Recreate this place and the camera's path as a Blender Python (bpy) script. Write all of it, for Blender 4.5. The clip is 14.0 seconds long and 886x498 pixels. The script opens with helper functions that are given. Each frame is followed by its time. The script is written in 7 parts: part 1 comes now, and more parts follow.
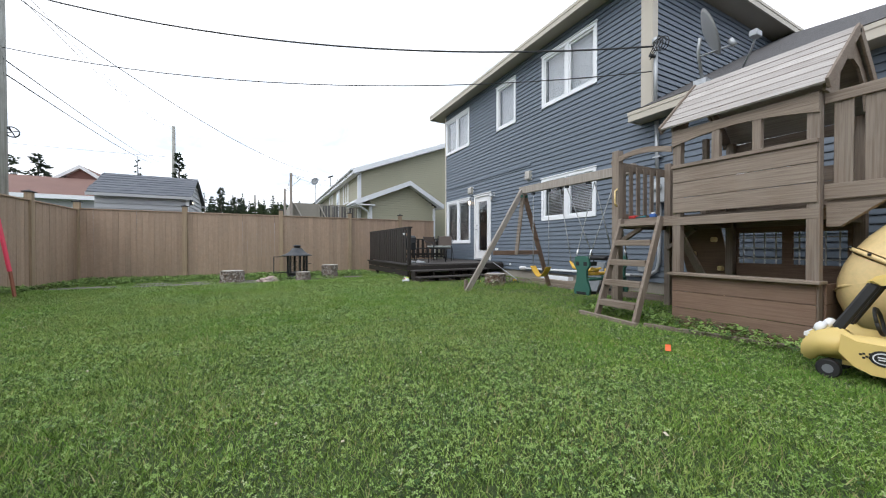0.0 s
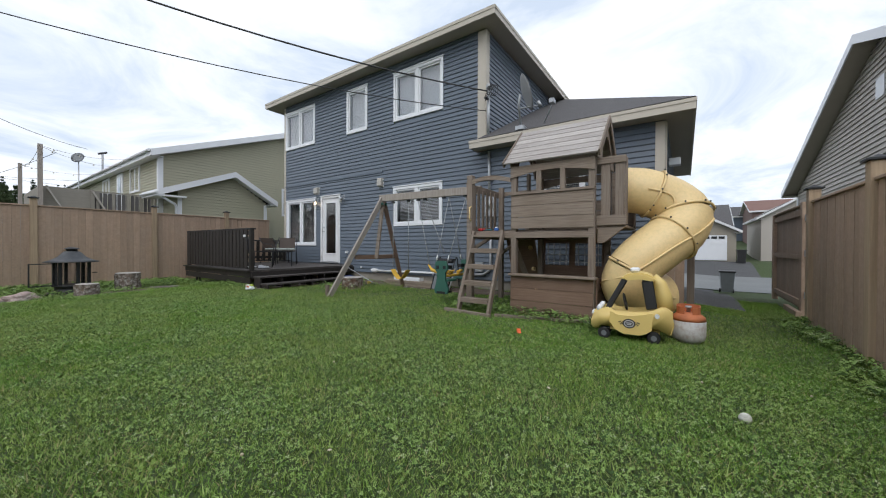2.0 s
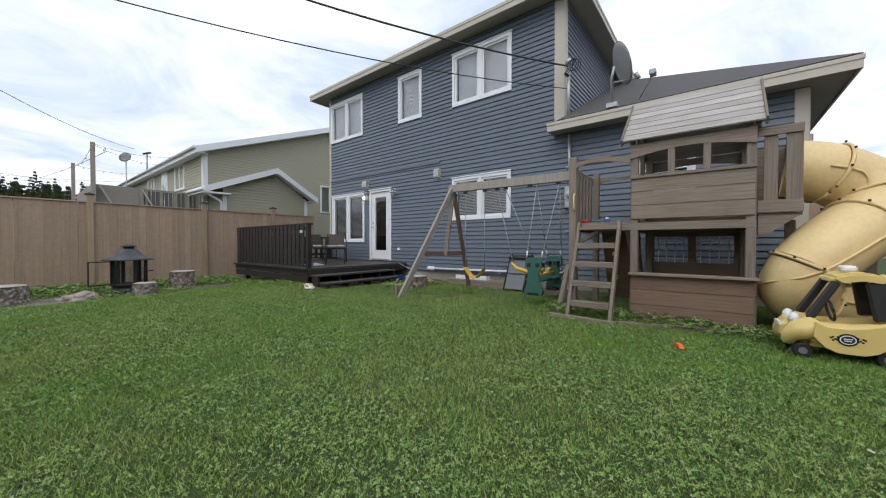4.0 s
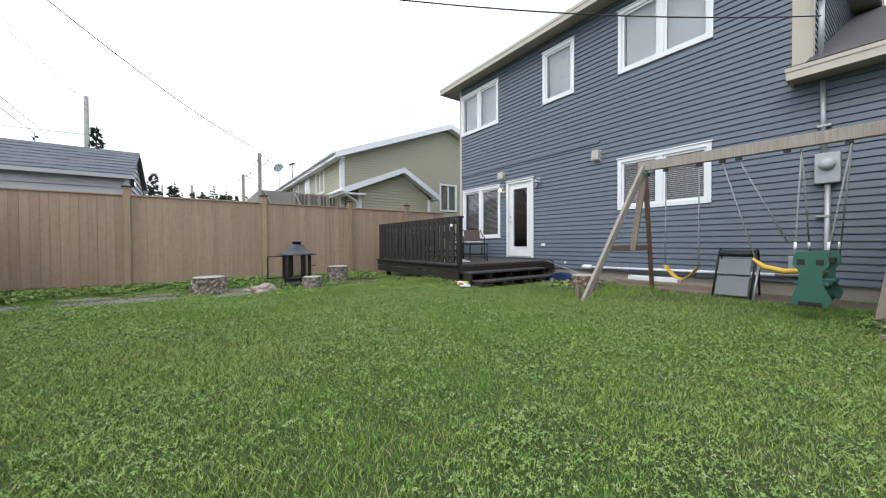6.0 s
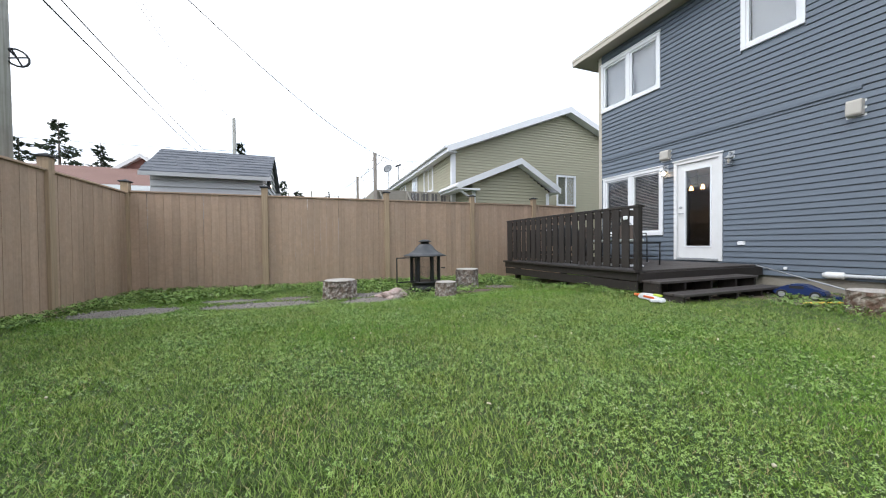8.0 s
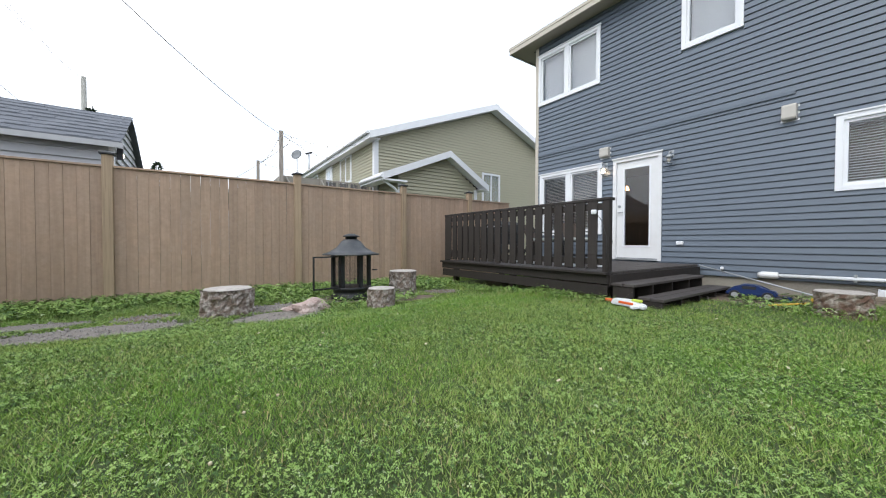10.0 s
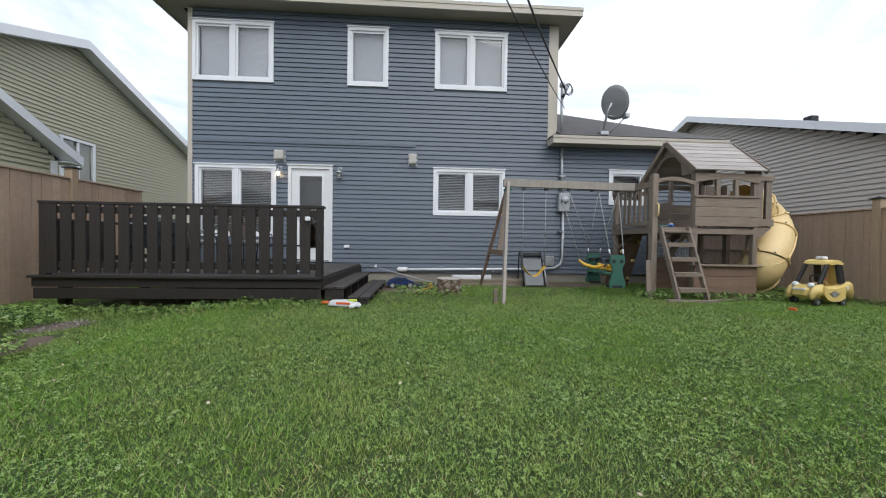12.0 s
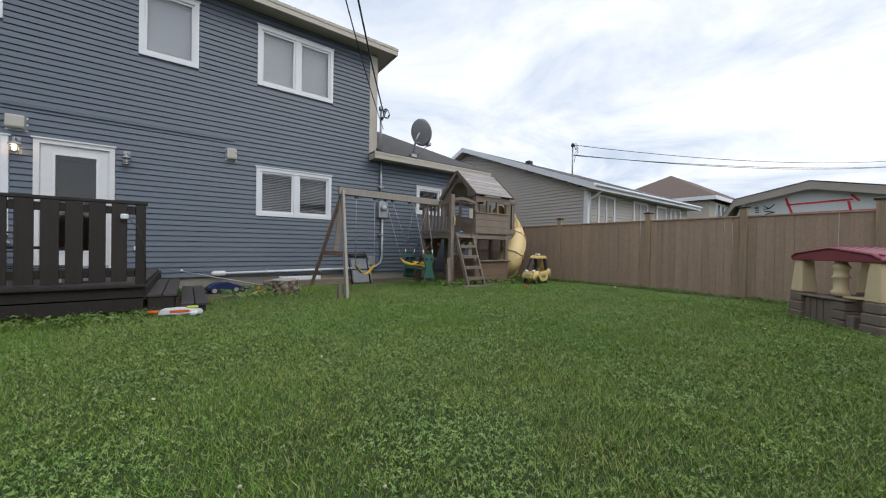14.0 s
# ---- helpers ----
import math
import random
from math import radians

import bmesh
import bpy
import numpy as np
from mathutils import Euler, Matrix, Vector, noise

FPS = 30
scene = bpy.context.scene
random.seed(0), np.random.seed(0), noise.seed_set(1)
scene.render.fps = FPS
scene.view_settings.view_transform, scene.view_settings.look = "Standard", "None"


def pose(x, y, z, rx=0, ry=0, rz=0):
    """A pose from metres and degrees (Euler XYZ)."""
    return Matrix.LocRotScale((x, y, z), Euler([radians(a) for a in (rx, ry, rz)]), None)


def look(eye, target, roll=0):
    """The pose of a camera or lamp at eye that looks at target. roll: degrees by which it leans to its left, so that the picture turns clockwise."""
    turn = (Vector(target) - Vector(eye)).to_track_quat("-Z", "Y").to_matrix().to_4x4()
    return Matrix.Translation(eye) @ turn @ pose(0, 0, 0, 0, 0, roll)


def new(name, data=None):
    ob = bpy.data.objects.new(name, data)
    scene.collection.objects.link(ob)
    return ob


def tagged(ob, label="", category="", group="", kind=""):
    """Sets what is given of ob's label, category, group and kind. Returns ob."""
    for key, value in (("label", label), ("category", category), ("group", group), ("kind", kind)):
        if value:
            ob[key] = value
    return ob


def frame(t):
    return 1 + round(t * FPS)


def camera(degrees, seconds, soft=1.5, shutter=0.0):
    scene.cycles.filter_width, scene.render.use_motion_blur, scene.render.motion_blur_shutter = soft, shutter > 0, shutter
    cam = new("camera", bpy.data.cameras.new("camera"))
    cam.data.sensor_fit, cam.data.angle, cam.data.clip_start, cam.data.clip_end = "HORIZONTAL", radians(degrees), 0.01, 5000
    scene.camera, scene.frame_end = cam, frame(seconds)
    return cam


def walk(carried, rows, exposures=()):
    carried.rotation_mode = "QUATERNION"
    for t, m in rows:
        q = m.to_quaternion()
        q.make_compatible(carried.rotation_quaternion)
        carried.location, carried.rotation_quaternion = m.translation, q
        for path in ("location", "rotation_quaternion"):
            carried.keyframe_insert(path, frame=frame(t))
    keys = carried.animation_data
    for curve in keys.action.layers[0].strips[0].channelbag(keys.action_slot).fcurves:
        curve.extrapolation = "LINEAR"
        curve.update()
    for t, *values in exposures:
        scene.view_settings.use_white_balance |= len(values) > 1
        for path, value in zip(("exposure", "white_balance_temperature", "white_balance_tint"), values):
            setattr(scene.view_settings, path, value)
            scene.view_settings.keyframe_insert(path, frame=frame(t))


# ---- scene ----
cam = camera(104.0, 14.0, 1.1)
PATH = [
    (0, (-0.42, 3.559, 0.893), (0.491, 5.339, 0.877), 0.0),
    (0.5, (-0.705, 3.548, 0.908), (0.481, 5.158, 0.892), 0.2),
    (1, (-0.919, 3.54, 0.936), (0.498, 4.95, 0.924), 0.3),
    (1.5, (-1.085, 3.587, 0.977), (0.491, 4.818, 0.967), 0.3),
    (2, (-1.152, 3.737, 1.004), (0.488, 4.883, 0.987), 0.3),
    (2.2, (-1.168, 3.837, 1.022), (0.482, 4.967, 1.001), 0.2),
    (4.3, (-1.19, 5.24, 0.931), (0.346, 6.519, 0.898), 0.0),
    (4.5, (-1.224, 5.379, 0.903), (0.291, 6.684, 0.871), 0.0),
    (5, (-1.307, 5.773, 0.867), (0.129, 7.164, 0.836), 0.0),
    (5.5, (-1.381, 6.138, 0.833), (-0.067, 7.646, 0.8), -0.1),
    (6, (-1.467, 6.539, 0.849), (-0.3, 8.163, 0.817), -0.3),
    (6.5, (-1.552, 6.951, 0.841), (-0.535, 8.672, 0.808), -0.3),
    (7, (-1.621, 7.386, 0.829), (-0.751, 9.187, 0.799), -0.4),
    (7.5, (-1.69, 7.82, 0.855), (-0.942, 9.675, 0.825), -0.4),
    (7.7, (-1.714, 7.982, 0.854), (-1.004, 9.852, 0.823), -0.6),
    (9.8, (-1.552, 9.46, 0.808), (-0.533, 11.18, 0.768), 0.2),
    (10, (-1.525, 9.565, 0.801), (-0.376, 11.202, 0.764), 0.1),
    (10.5, (-1.562, 9.825, 0.822), (-0.061, 11.145, 0.781), 0.3),
    (11, (-1.685, 10.061, 0.839), (0.107, 10.949, 0.798), 0.5),
    (11.1, (-1.743, 10.125, 0.836), (0.091, 10.922, 0.851), -0.4),
    (11.5, (-1.896, 10.337, 0.909), (0.066, 10.72, 0.86), 0.7),
    (11.7, (-1.97, 10.446, 0.916), (0.022, 10.616, 0.869), 0.8),
    (12, (-2.052, 10.641, 0.914), (-0.055, 10.525, 0.878), 0.8),
    (12.5, (-2.264, 10.911, 0.918), (-0.334, 10.388, 0.893), 1.0),
    (13, (-2.461, 11.164, 0.918), (-0.632, 10.353, 0.903), 0.9),
    (13.5, (-2.595, 11.403, 0.923), (-0.885, 10.365, 0.91), 0.9),
    (14, (-2.67, 11.649, 0.921), (-1.063, 10.458, 0.908), 0.9),
]
EXPOSURES = [(0, 0.66), (0.5, 0.6), (1.0, 0.5), (1.5, 0.28), (2.2, 0.22), (4.5, 0.27), (5.5, 0.57), (7.0, 0.87), (7.7, 0.87), (10.0, 0.84), (11.0, 0.85), (12.0, 0.42), (13.0, 0.12), (14.0, 0.10)]
walk(cam, [(t, look(eye, target, roll)) for t, eye, target, roll in PATH], EXPOSURES)

# ---- sky and sun ----
world = bpy.data.worlds.new("world")
scene.world = world
world.use_nodes = True
wn, wl = world.node_tree.nodes, world.node_tree.links
SUN_EL, SUN_AZ = radians(48), radians(250)
bg = wn["Background"]
sky = wn.new("ShaderNodeTexSky")
sky.sky_type, sky.sun_disc, sky.sun_elevation, sky.sun_rotation = "NISHITA", False, SUN_EL, SUN_AZ
sky.air_density, sky.dust_density = 1.0, 3.0
tc = wn.new("ShaderNodeTexCoord")
sep = wn.new("ShaderNodeSeparateXYZ")
wl.new(tc.outputs["Generated"], sep.inputs[0])
# a flat cloud deck: direction divided by its height
dz = wn.new("ShaderNodeMath"); dz.operation = "MAXIMUM"; dz.inputs[1].default_value = 0.0
wl.new(sep.outputs["Z"], dz.inputs[0])
dza = wn.new("ShaderNodeMath"); dza.operation = "ADD"; dza.inputs[1].default_value = 0.16
wl.new(dz.outputs[0], dza.inputs[0])
div = wn.new("ShaderNodeVectorMath"); div.operation = "DIVIDE"
comb = wn.new("ShaderNodeCombineXYZ")
for i in range(3):
    wl.new(dza.outputs[0], comb.inputs[i])
wl.new(tc.outputs["Generated"], div.inputs[0])
wl.new(comb.outputs[0], div.inputs[1])
cn = wn.new("ShaderNodeTexNoise")
cn.inputs["Scale"].default_value, cn.inputs["Detail"].default_value, cn.inputs["Roughness"].default_value = 1.3, 8, 0.6
cn.inputs["Distortion"].default_value = 0.6
wl.new(div.outputs[0], cn.inputs["Vector"])
ramp = wn.new("ShaderNodeValToRGB")
ramp.color_ramp.elements[0].position, ramp.color_ramp.elements[0].color = 0.36, (7.6, 8.8, 10.6, 1)
ramp.color_ramp.elements[1].position, ramp.color_ramp.elements[1].color = 0.64, (13.4, 13.7, 14.4, 1)
wl.new(cn.outputs["Fac"], ramp.inputs[0])
mixs = wn.new("ShaderNodeMix"); mixs.data_type = "RGBA"
mixs.inputs[0].default_value = 0.88
wl.new(sky.outputs[0], mixs.inputs[6])
wl.new(ramp.outputs[0], mixs.inputs[7])
wl.new(mixs.outputs[2], bg.inputs["Color"])
bg.inputs["Strength"].default_value = 0.085

sun = new("sun", bpy.data.lights.new("sun", "SUN"))
sun.data.energy, sun.data.angle, sun.data.color = 0.9, radians(40), (1.0, 0.97, 0.92)
sun.matrix_world = look((0, 0, 30), Vector((0, 0, 30)) - Vector((math.sin(SUN_AZ) * math.cos(SUN_EL), math.cos(SUN_AZ) * math.cos(SUN_EL), math.sin(SUN_EL))))


# ---- materials ----
def mat(name, base, rough=0.7, metal=0.0, var=(), bump=0.0, bump_scale=60.0, rand=0.0, grain=None, coat=0.0):
    """var: rows of (scale, amount, colour); grain: (axis, scale, amount) streaks along an axis; rand: brightness change object by object."""
    m = bpy.data.materials.new(name)
    m.use_nodes = True
    n, l = m.node_tree.nodes, m.node_tree.links
    b = n["Principled BSDF"]
    b.inputs["Roughness"].default_value, b.inputs["Metallic"].default_value = rough, metal
    if coat:
        b.inputs["Coat Weight"].default_value = coat
    c = n.new("ShaderNodeTexCoord")
    g = n.new("ShaderNodeNewGeometry")
    rgb = n.new("ShaderNodeRGB")
    rgb.outputs[0].default_value = (*base, 1)
    out = rgb.outputs[0]
    info = n.new("ShaderNodeObjectInfo")
    shift = n.new("ShaderNodeVectorMath"); shift.operation = "MULTIPLY_ADD"
    l.new(g.outputs["Position"], shift.inputs[0])
    shift.inputs[1].default_value = (1, 1, 1)
    sc = n.new("ShaderNodeCombineXYZ")
    mul = n.new("ShaderNodeMath"); mul.operation = "MULTIPLY"; mul.inputs[1].default_value = 37.0 if rand else 0.0
    l.new(info.outputs["Random"], mul.inputs[0])
    l.new(mul.outputs[0], sc.inputs[0]); l.new(mul.outputs[0], sc.inputs[1])
    l.new(sc.outputs[0], shift.inputs[2])
    where = shift.outputs[0]

    def blend(fac, colour, prev, mode="MIX"):
        x = n.new("ShaderNodeMix"); x.data_type = "RGBA"; x.blend_type = mode
        l.new(fac, x.inputs[0]); l.new(prev, x.inputs[6])
        x.inputs[7].default_value = (*colour, 1)
        return x.outputs[2]

    for scale, amount, colour in var:
        t = n.new("ShaderNodeTexNoise")
        t.inputs["Scale"].default_value, t.inputs["Detail"].default_value = scale, 5
        t.inputs["Roughness"].default_value = 0.6
        l.new(where, t.inputs["Vector"])
        r = n.new("ShaderNodeMapRange")
        r.inputs[1].default_value, r.inputs[2].default_value, r.inputs[3].default_value, r.inputs[4].default_value = 0.42, 0.68, 0, amount
        l.new(t.outputs["Fac"], r.inputs[0])
        out = blend(r.outputs[0], colour, out)
    gfac = None
    if grain:
        axis, scale, amount, colour = grain
        mp = n.new("ShaderNodeMapping")
        mp.inputs["Scale"].default_value = [scale * 0.035 if i == axis else scale for i in range(3)]
        l.new(where, mp.inputs[0])
        t = n.new("ShaderNodeTexNoise")
        t.inputs["Scale"].default_value, t.inputs["Detail"].default_value, t.inputs["Distortion"].default_value = 1.0, 6, 0.4
        l.new(mp.outputs[0], t.inputs["Vector"])
        r = n.new("ShaderNodeMapRange")
        r.inputs[1].default_value, r.inputs[2].default_value, r.inputs[3].default_value, r.inputs[4].default_value = 0.4, 0.66, 0, amount
        l.new(t.outputs["Fac"], r.inputs[0])
        out = blend(r.outputs[0], colour, out)
        gfac = t.outputs["Fac"]
    if rand:
        hsv = n.new("ShaderNodeHueSaturation")
        r = n.new("ShaderNodeMapRange")
        r.inputs[3].default_value, r.inputs[4].default_value = 1 - rand, 1 + rand
        l.new(info.outputs["Random"], r.inputs[0])
        l.new(r.outputs[0], hsv.inputs["Value"])
        l.new(out, hsv.inputs["Color"])
        out = hsv.outputs[0]
    l.new(out, b.inputs["Base Color"])
    if bump:
        t = n.new("ShaderNodeTexNoise")
        t.inputs["Scale"].default_value, t.inputs["Detail"].default_value = bump_scale, 4
        l.new(where, t.inputs["Vector"])
        k = n.new("ShaderNodeBump")
        k.inputs["Strength"].default_value, k.inputs["Distance"].default_value = bump, 0.01
        l.new(gfac or t.outputs["Fac"], k.inputs["Height"])
        l.new(k.outputs[0], b.inputs["Normal"])
    return m


SIDING = mat("blue_grey_vinyl", (0.115, 0.144, 0.182), 0.45, var=[(1.3, 0.25, (0.128, 0.158, 0.196)), (25, 0.15, (0.102, 0.129, 0.164))], bump=0.15, grain=(1, 90, 0.2, (0.095, 0.118, 0.147)), rand=0.035)
GREEN = mat("sage_vinyl", (0.40, 0.385, 0.28), 0.55, var=[(1.5, 0.3, (0.37, 0.36, 0.26))], bump=0.1, rand=0.03)
GREYV = mat("warm_grey_vinyl", (0.44, 0.405, 0.365), 0.55, var=[(1.5, 0.3, (0.40, 0.37, 0.335))], bump=0.1, rand=0.03)
PALEV = mat("pale_grey_vinyl", (0.42, 0.43, 0.45), 0.55, var=[(2, 0.3, (0.38, 0.39, 0.41))])
CREAM = mat("cream_aluminium", (0.50, 0.455, 0.385), 0.5, var=[(3, 0.3, (0.44, 0.40, 0.34)), (0.8, 0.3, (0.52, 0.48, 0.41))])
SOFFIT = mat("tan_soffit", (0.40, 0.36, 0.30), 0.6, var=[(3, 0.3, (0.35, 0.31, 0.26))])
WHITE = mat("white_vinyl", (0.78, 0.80, 0.83), 0.35, var=[(4, 0.25, (0.70, 0.72, 0.74))])
WPAINT = mat("white_painted_wood", (0.74, 0.75, 0.76), 0.45, var=[(5, 0.3, (0.64, 0.64, 0.62))])
CONCRETE = mat("concrete", (0.30, 0.275, 0.235), 0.9, var=[(2, 0.6, (0.22, 0.20, 0.165)), (30, 0.4, (0.36, 0.34, 0.30))], bump=0.5)
CEDAR = mat("brown_stained_fence", (0.415, 0.300, 0.222), 0.8, var=[(0.7, 0.6, (0.35, 0.268, 0.205)), (3, 0.5, (0.45, 0.30, 0.205)), (9, 0.45, (0.31, 0.222, 0.162)), (22, 0.3, (0.24, 0.165, 0.115))], grain=(2, 22, 0.42, (0.27, 0.19, 0.135)), bump=0.4, rand=0.09)
FPOST = mat("fence_post_wood", (0.38, 0.285, 0.19), 0.75, var=[(2, 0.4, (0.31, 0.23, 0.155))], grain=(2, 45, 0.5, (0.21, 0.145, 0.095)), bump=0.3, rand=0.08)
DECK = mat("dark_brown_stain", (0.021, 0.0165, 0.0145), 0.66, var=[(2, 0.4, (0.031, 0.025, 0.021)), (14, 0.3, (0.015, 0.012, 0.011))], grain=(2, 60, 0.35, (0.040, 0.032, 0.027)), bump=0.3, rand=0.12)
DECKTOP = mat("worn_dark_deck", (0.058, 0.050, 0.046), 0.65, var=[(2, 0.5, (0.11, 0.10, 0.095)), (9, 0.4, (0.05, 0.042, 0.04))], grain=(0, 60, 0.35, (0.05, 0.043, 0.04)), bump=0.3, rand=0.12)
WOODV = mat("weathered_wood_upright", (0.245, 0.205, 0.168), 0.8, var=[(3, 0.5, (0.20, 0.145, 0.105)), (12, 0.3, (0.29, 0.235, 0.19))], grain=(2, 80, 0.6, (0.13, 0.095, 0.072)), bump=0.45, rand=0.12)
WOODY = mat("weathered_wood_level", (0.240, 0.198, 0.160), 0.8, var=[(3, 0.5, (0.19, 0.14, 0.102)), (12, 0.3, (0.28, 0.225, 0.18))], grain=(1, 80, 0.6, (0.13, 0.092, 0.068)), bump=0.45, rand=0.12)
PALEWOOD = mat("silvered_wood", (0.36, 0.325, 0.29), 0.8, var=[(3, 0.5, (0.29, 0.25, 0.215))], grain=(2, 80, 0.5, (0.2, 0.165, 0.14)), bump=0.4)
ROOFWOOD = mat("grey_roof_planks", (0.46, 0.43, 0.405), 0.8, var=[(4, 0.5, (0.38, 0.35, 0.325)), (1.5, 0.4, (0.34, 0.30, 0.27))], grain=(1, 70, 0.6, (0.22, 0.195, 0.18)), bump=0.4, rand=0.1)
REDWOOD = mat("red_brown_boards", (0.215, 0.142, 0.102), 0.8, var=[(3, 0.4, (0.17, 0.10, 0.065))], grain=(1, 80, 0.5, (0.12, 0.07, 0.048)), bump=0.4, rand=0.1)
SHINGLE = mat("asphalt_shingle", (0.075, 0.072, 0.075), 0.9, var=[(3, 0.5, (0.10, 0.095, 0.095)), (150, 0.5, (0.13, 0.125, 0.12))], bump=0.5, bump_scale=200, rand=0.15)
SHINGLE2 = mat("brown_shingle", (0.16, 0.115, 0.095), 0.9, var=[(3, 0.5, (0.13, 0.09, 0.075)), (90, 0.4, (0.20, 0.15, 0.13))], bump=0.4, bump_scale=200)
SHINGLE3 = mat("slate_blue_shingle", (0.115, 0.125, 0.145), 0.9, var=[(3, 0.5, (0.15, 0.16, 0.18))], bump=0.4, bump_scale=200, rand=0.2)
REDROOF = mat("rust_shingle", (0.20, 0.115, 0.095), 0.9, var=[(1, 0.5, (0.16, 0.09, 0.075))], bump=0.4)
SLIDE = mat("yellow_plastic", (0.80, 0.60, 0.30), 0.42, var=[(1.5, 0.5, (0.74, 0.54, 0.25)), (4, 0.3, (0.66, 0.49, 0.23)), (26, 0.22, (0.40, 0.34, 0.16))], bump=0.05)
MAST = mat("galvanised", (0.42, 0.44, 0.46), 0.5, 0.6, var=[(8, 0.4, (0.32, 0.33, 0.34))])
DARK = mat("black_metal", (0.022, 0.024, 0.027), 0.5, 0.3, var=[(12, 0.4, (0.045, 0.045, 0.045))], bump=0.2)
RUBBER = mat("black_plastic", (0.02, 0.02, 0.022), 0.5, var=[(10, 0.3, (0.035, 0.035, 0.035))])
ASPHALT = mat("asphalt", (0.062, 0.063, 0.066), 0.9, var=[(0.8, 0.5, (0.085, 0.085, 0.088)), (120, 0.5, (0.12, 0.12, 0.12))], bump=0.5, bump_scale=200)
ROAD = mat("pale_road", (0.17, 0.18, 0.18), 0.9, var=[(0.5, 0.5, (0.21, 0.22, 0.22)), (90, 0.4, (0.14, 0.14, 0.14))], bump=0.3)
# dark green soil: the shade between grass clumps is put into its colour
SOIL = mat("lawn_soil_shaded", (0.044, 0.072, 0.018), 0.95, var=[(1.2, 0.6, (0.056, 0.088, 0.022)), (7, 0.4, (0.062, 0.066, 0.028)), (40, 0.6, (0.024, 0.036, 0.012))], bump=0.8, bump_scale=60)
GLASS = bpy.data.materials.new("window_glass")
GLASS.use_nodes = True
_g = GLASS.node_tree.nodes["Principled BSDF"]
_g.inputs["Base Color"].default_value = (0.9, 0.93, 0.95, 1)
_g.inputs["Roughness"].default_value, _g.inputs["Transmission Weight"].default_value, _g.inputs["IOR"].default_value = 0.02, 1.0, 1.5


# ---- mesh tools ----
def boxes(bm, *rows):
    """Adds boxes (x0, y0, z0, x1, y1, z1)."""
    for x0, y0, z0, x1, y1, z1 in rows:
        v = [bm.verts.new((x, y, z)) for x in (x0, x1) for y in (y0, y1) for z in (z0, z1)]
        for f in ((0, 1, 3, 2), (4, 6, 7, 5), (0, 4, 5, 1), (2, 3, 7, 6), (0, 2, 6, 4), (1, 5, 7, 3)):
            bm.faces.new([v[i] for i in f])
    return bm


def box(*row, bevel=0.0):
    bm = boxes(bmesh.new(), row)
    if bevel:
        bmesh.ops.bevel(bm, geom=list(bm.edges), offset=bevel, segments=1, affect="EDGES")
    return bm


def beam(a, b, w, d, bevel=0.004, up=(0, 0, 1), bm=None):
    """A squared timber from a to b, w wide across and d deep along up."""
    a, b, up = Vector(a), Vector(b), Vector(up)
    t = (b - a).normalized()
    s = t.cross(up).normalized()
    u = s.cross(t)
    own = bmesh.new()
    boxes(own, (-w / 2, -d / 2, 0, w / 2, d / 2, (b - a).length))
    if bevel:
        bmesh.ops.bevel(own, geom=list(own.edges), offset=bevel, segments=1, affect="EDGES")
    m = Matrix((s, u, t)).transposed().to_4x4()
    m.translation = a
    bmesh.ops.transform(own, matrix=m, verts=own.verts)
    if bm is None:
        return own
    return merge(bm, own)


def merge(bm, other):
    me = bpy.data.meshes.new("t")
    other.to_mesh(me)
    bm.from_mesh(me)
    bpy.data.meshes.remove(me)
    other.free()
    return bm


def tube(points, r, seg=8, bm=None, closed=True):
    """A round tube through points; r a number or one for each point."""
    bm = bm or bmesh.new()
    pts = [Vector(p) for p in points]
    rs = r if isinstance(r, (list, tuple)) else [r] * len(pts)
    rings, ref = [], None
    for i, p in enumerate(pts):
        t = (pts[min(i + 1, len(pts) - 1)] - pts[max(i - 1, 0)]).normalized()
        if ref is None:
            ref = t.orthogonal().normalized()
        ref = (ref - t * ref.dot(t)).normalized()
        o = t.cross(ref)
        rings.append([bm.verts.new(p + (ref * math.cos(a) + o * math.sin(a)) * rs[i]) for a in (2 * math.pi * k / seg for k in range(seg))])
    for a, b in zip(rings, rings[1:]):
        for k in range(seg):
            f = bm.faces.new((a[k], a[(k + 1) % seg], b[(k + 1) % seg], b[k]))
            f.smooth = True
    if closed:
        bm.faces.new(rings[0][::-1]); bm.faces.new(rings[-1])
    return bm


def lathe(profile, seg=20, bm=None, at=(0, 0, 0)):
    """Turns (radius, height) rows round the z axis."""
    bm = bm or bmesh.new()
    rings = [[bm.verts.new((at[0] + r * math.cos(2 * math.pi * k / seg), at[1] + r * math.sin(2 * math.pi * k / seg), at[2] + z)) for k in range(seg)] for r, z in profile]
    for a, b in zip(rings, rings[1:]):
        for k in range(seg):
            f = bm.faces.new((a[k], a[(k + 1) % seg], b[(k + 1) % seg], b[k]))
            f.smooth = True
    bm.faces.new(rings[0][::-1]); bm.faces.new(rings[-1])
    return bm


def prism(outline, axis, a, b, bm=None):
    """A plane outline of (u, v) pushed from a to b along an axis (0: x with y, z; 1: y with x, z; 2: z with x, y)."""
    bm = bm or bmesh.new()
    def at(u, v, w):
        return {0: (w, u, v), 1: (u, w, v), 2: (u, v, w)}[axis]
    r0 = [bm.verts.new(at(u, v, a)) for u, v in outline]
    r1 = [bm.verts.new(at(u, v, b)) for u, v in outline]
    n = len(outline)
    bm.faces.new(r0); bm.faces.new(r1[::-1])
    for i in range(n):
        bm.faces.new((r0[i], r1[i], r1[(i + 1) % n], r0[(i + 1) % n]))
    return bm


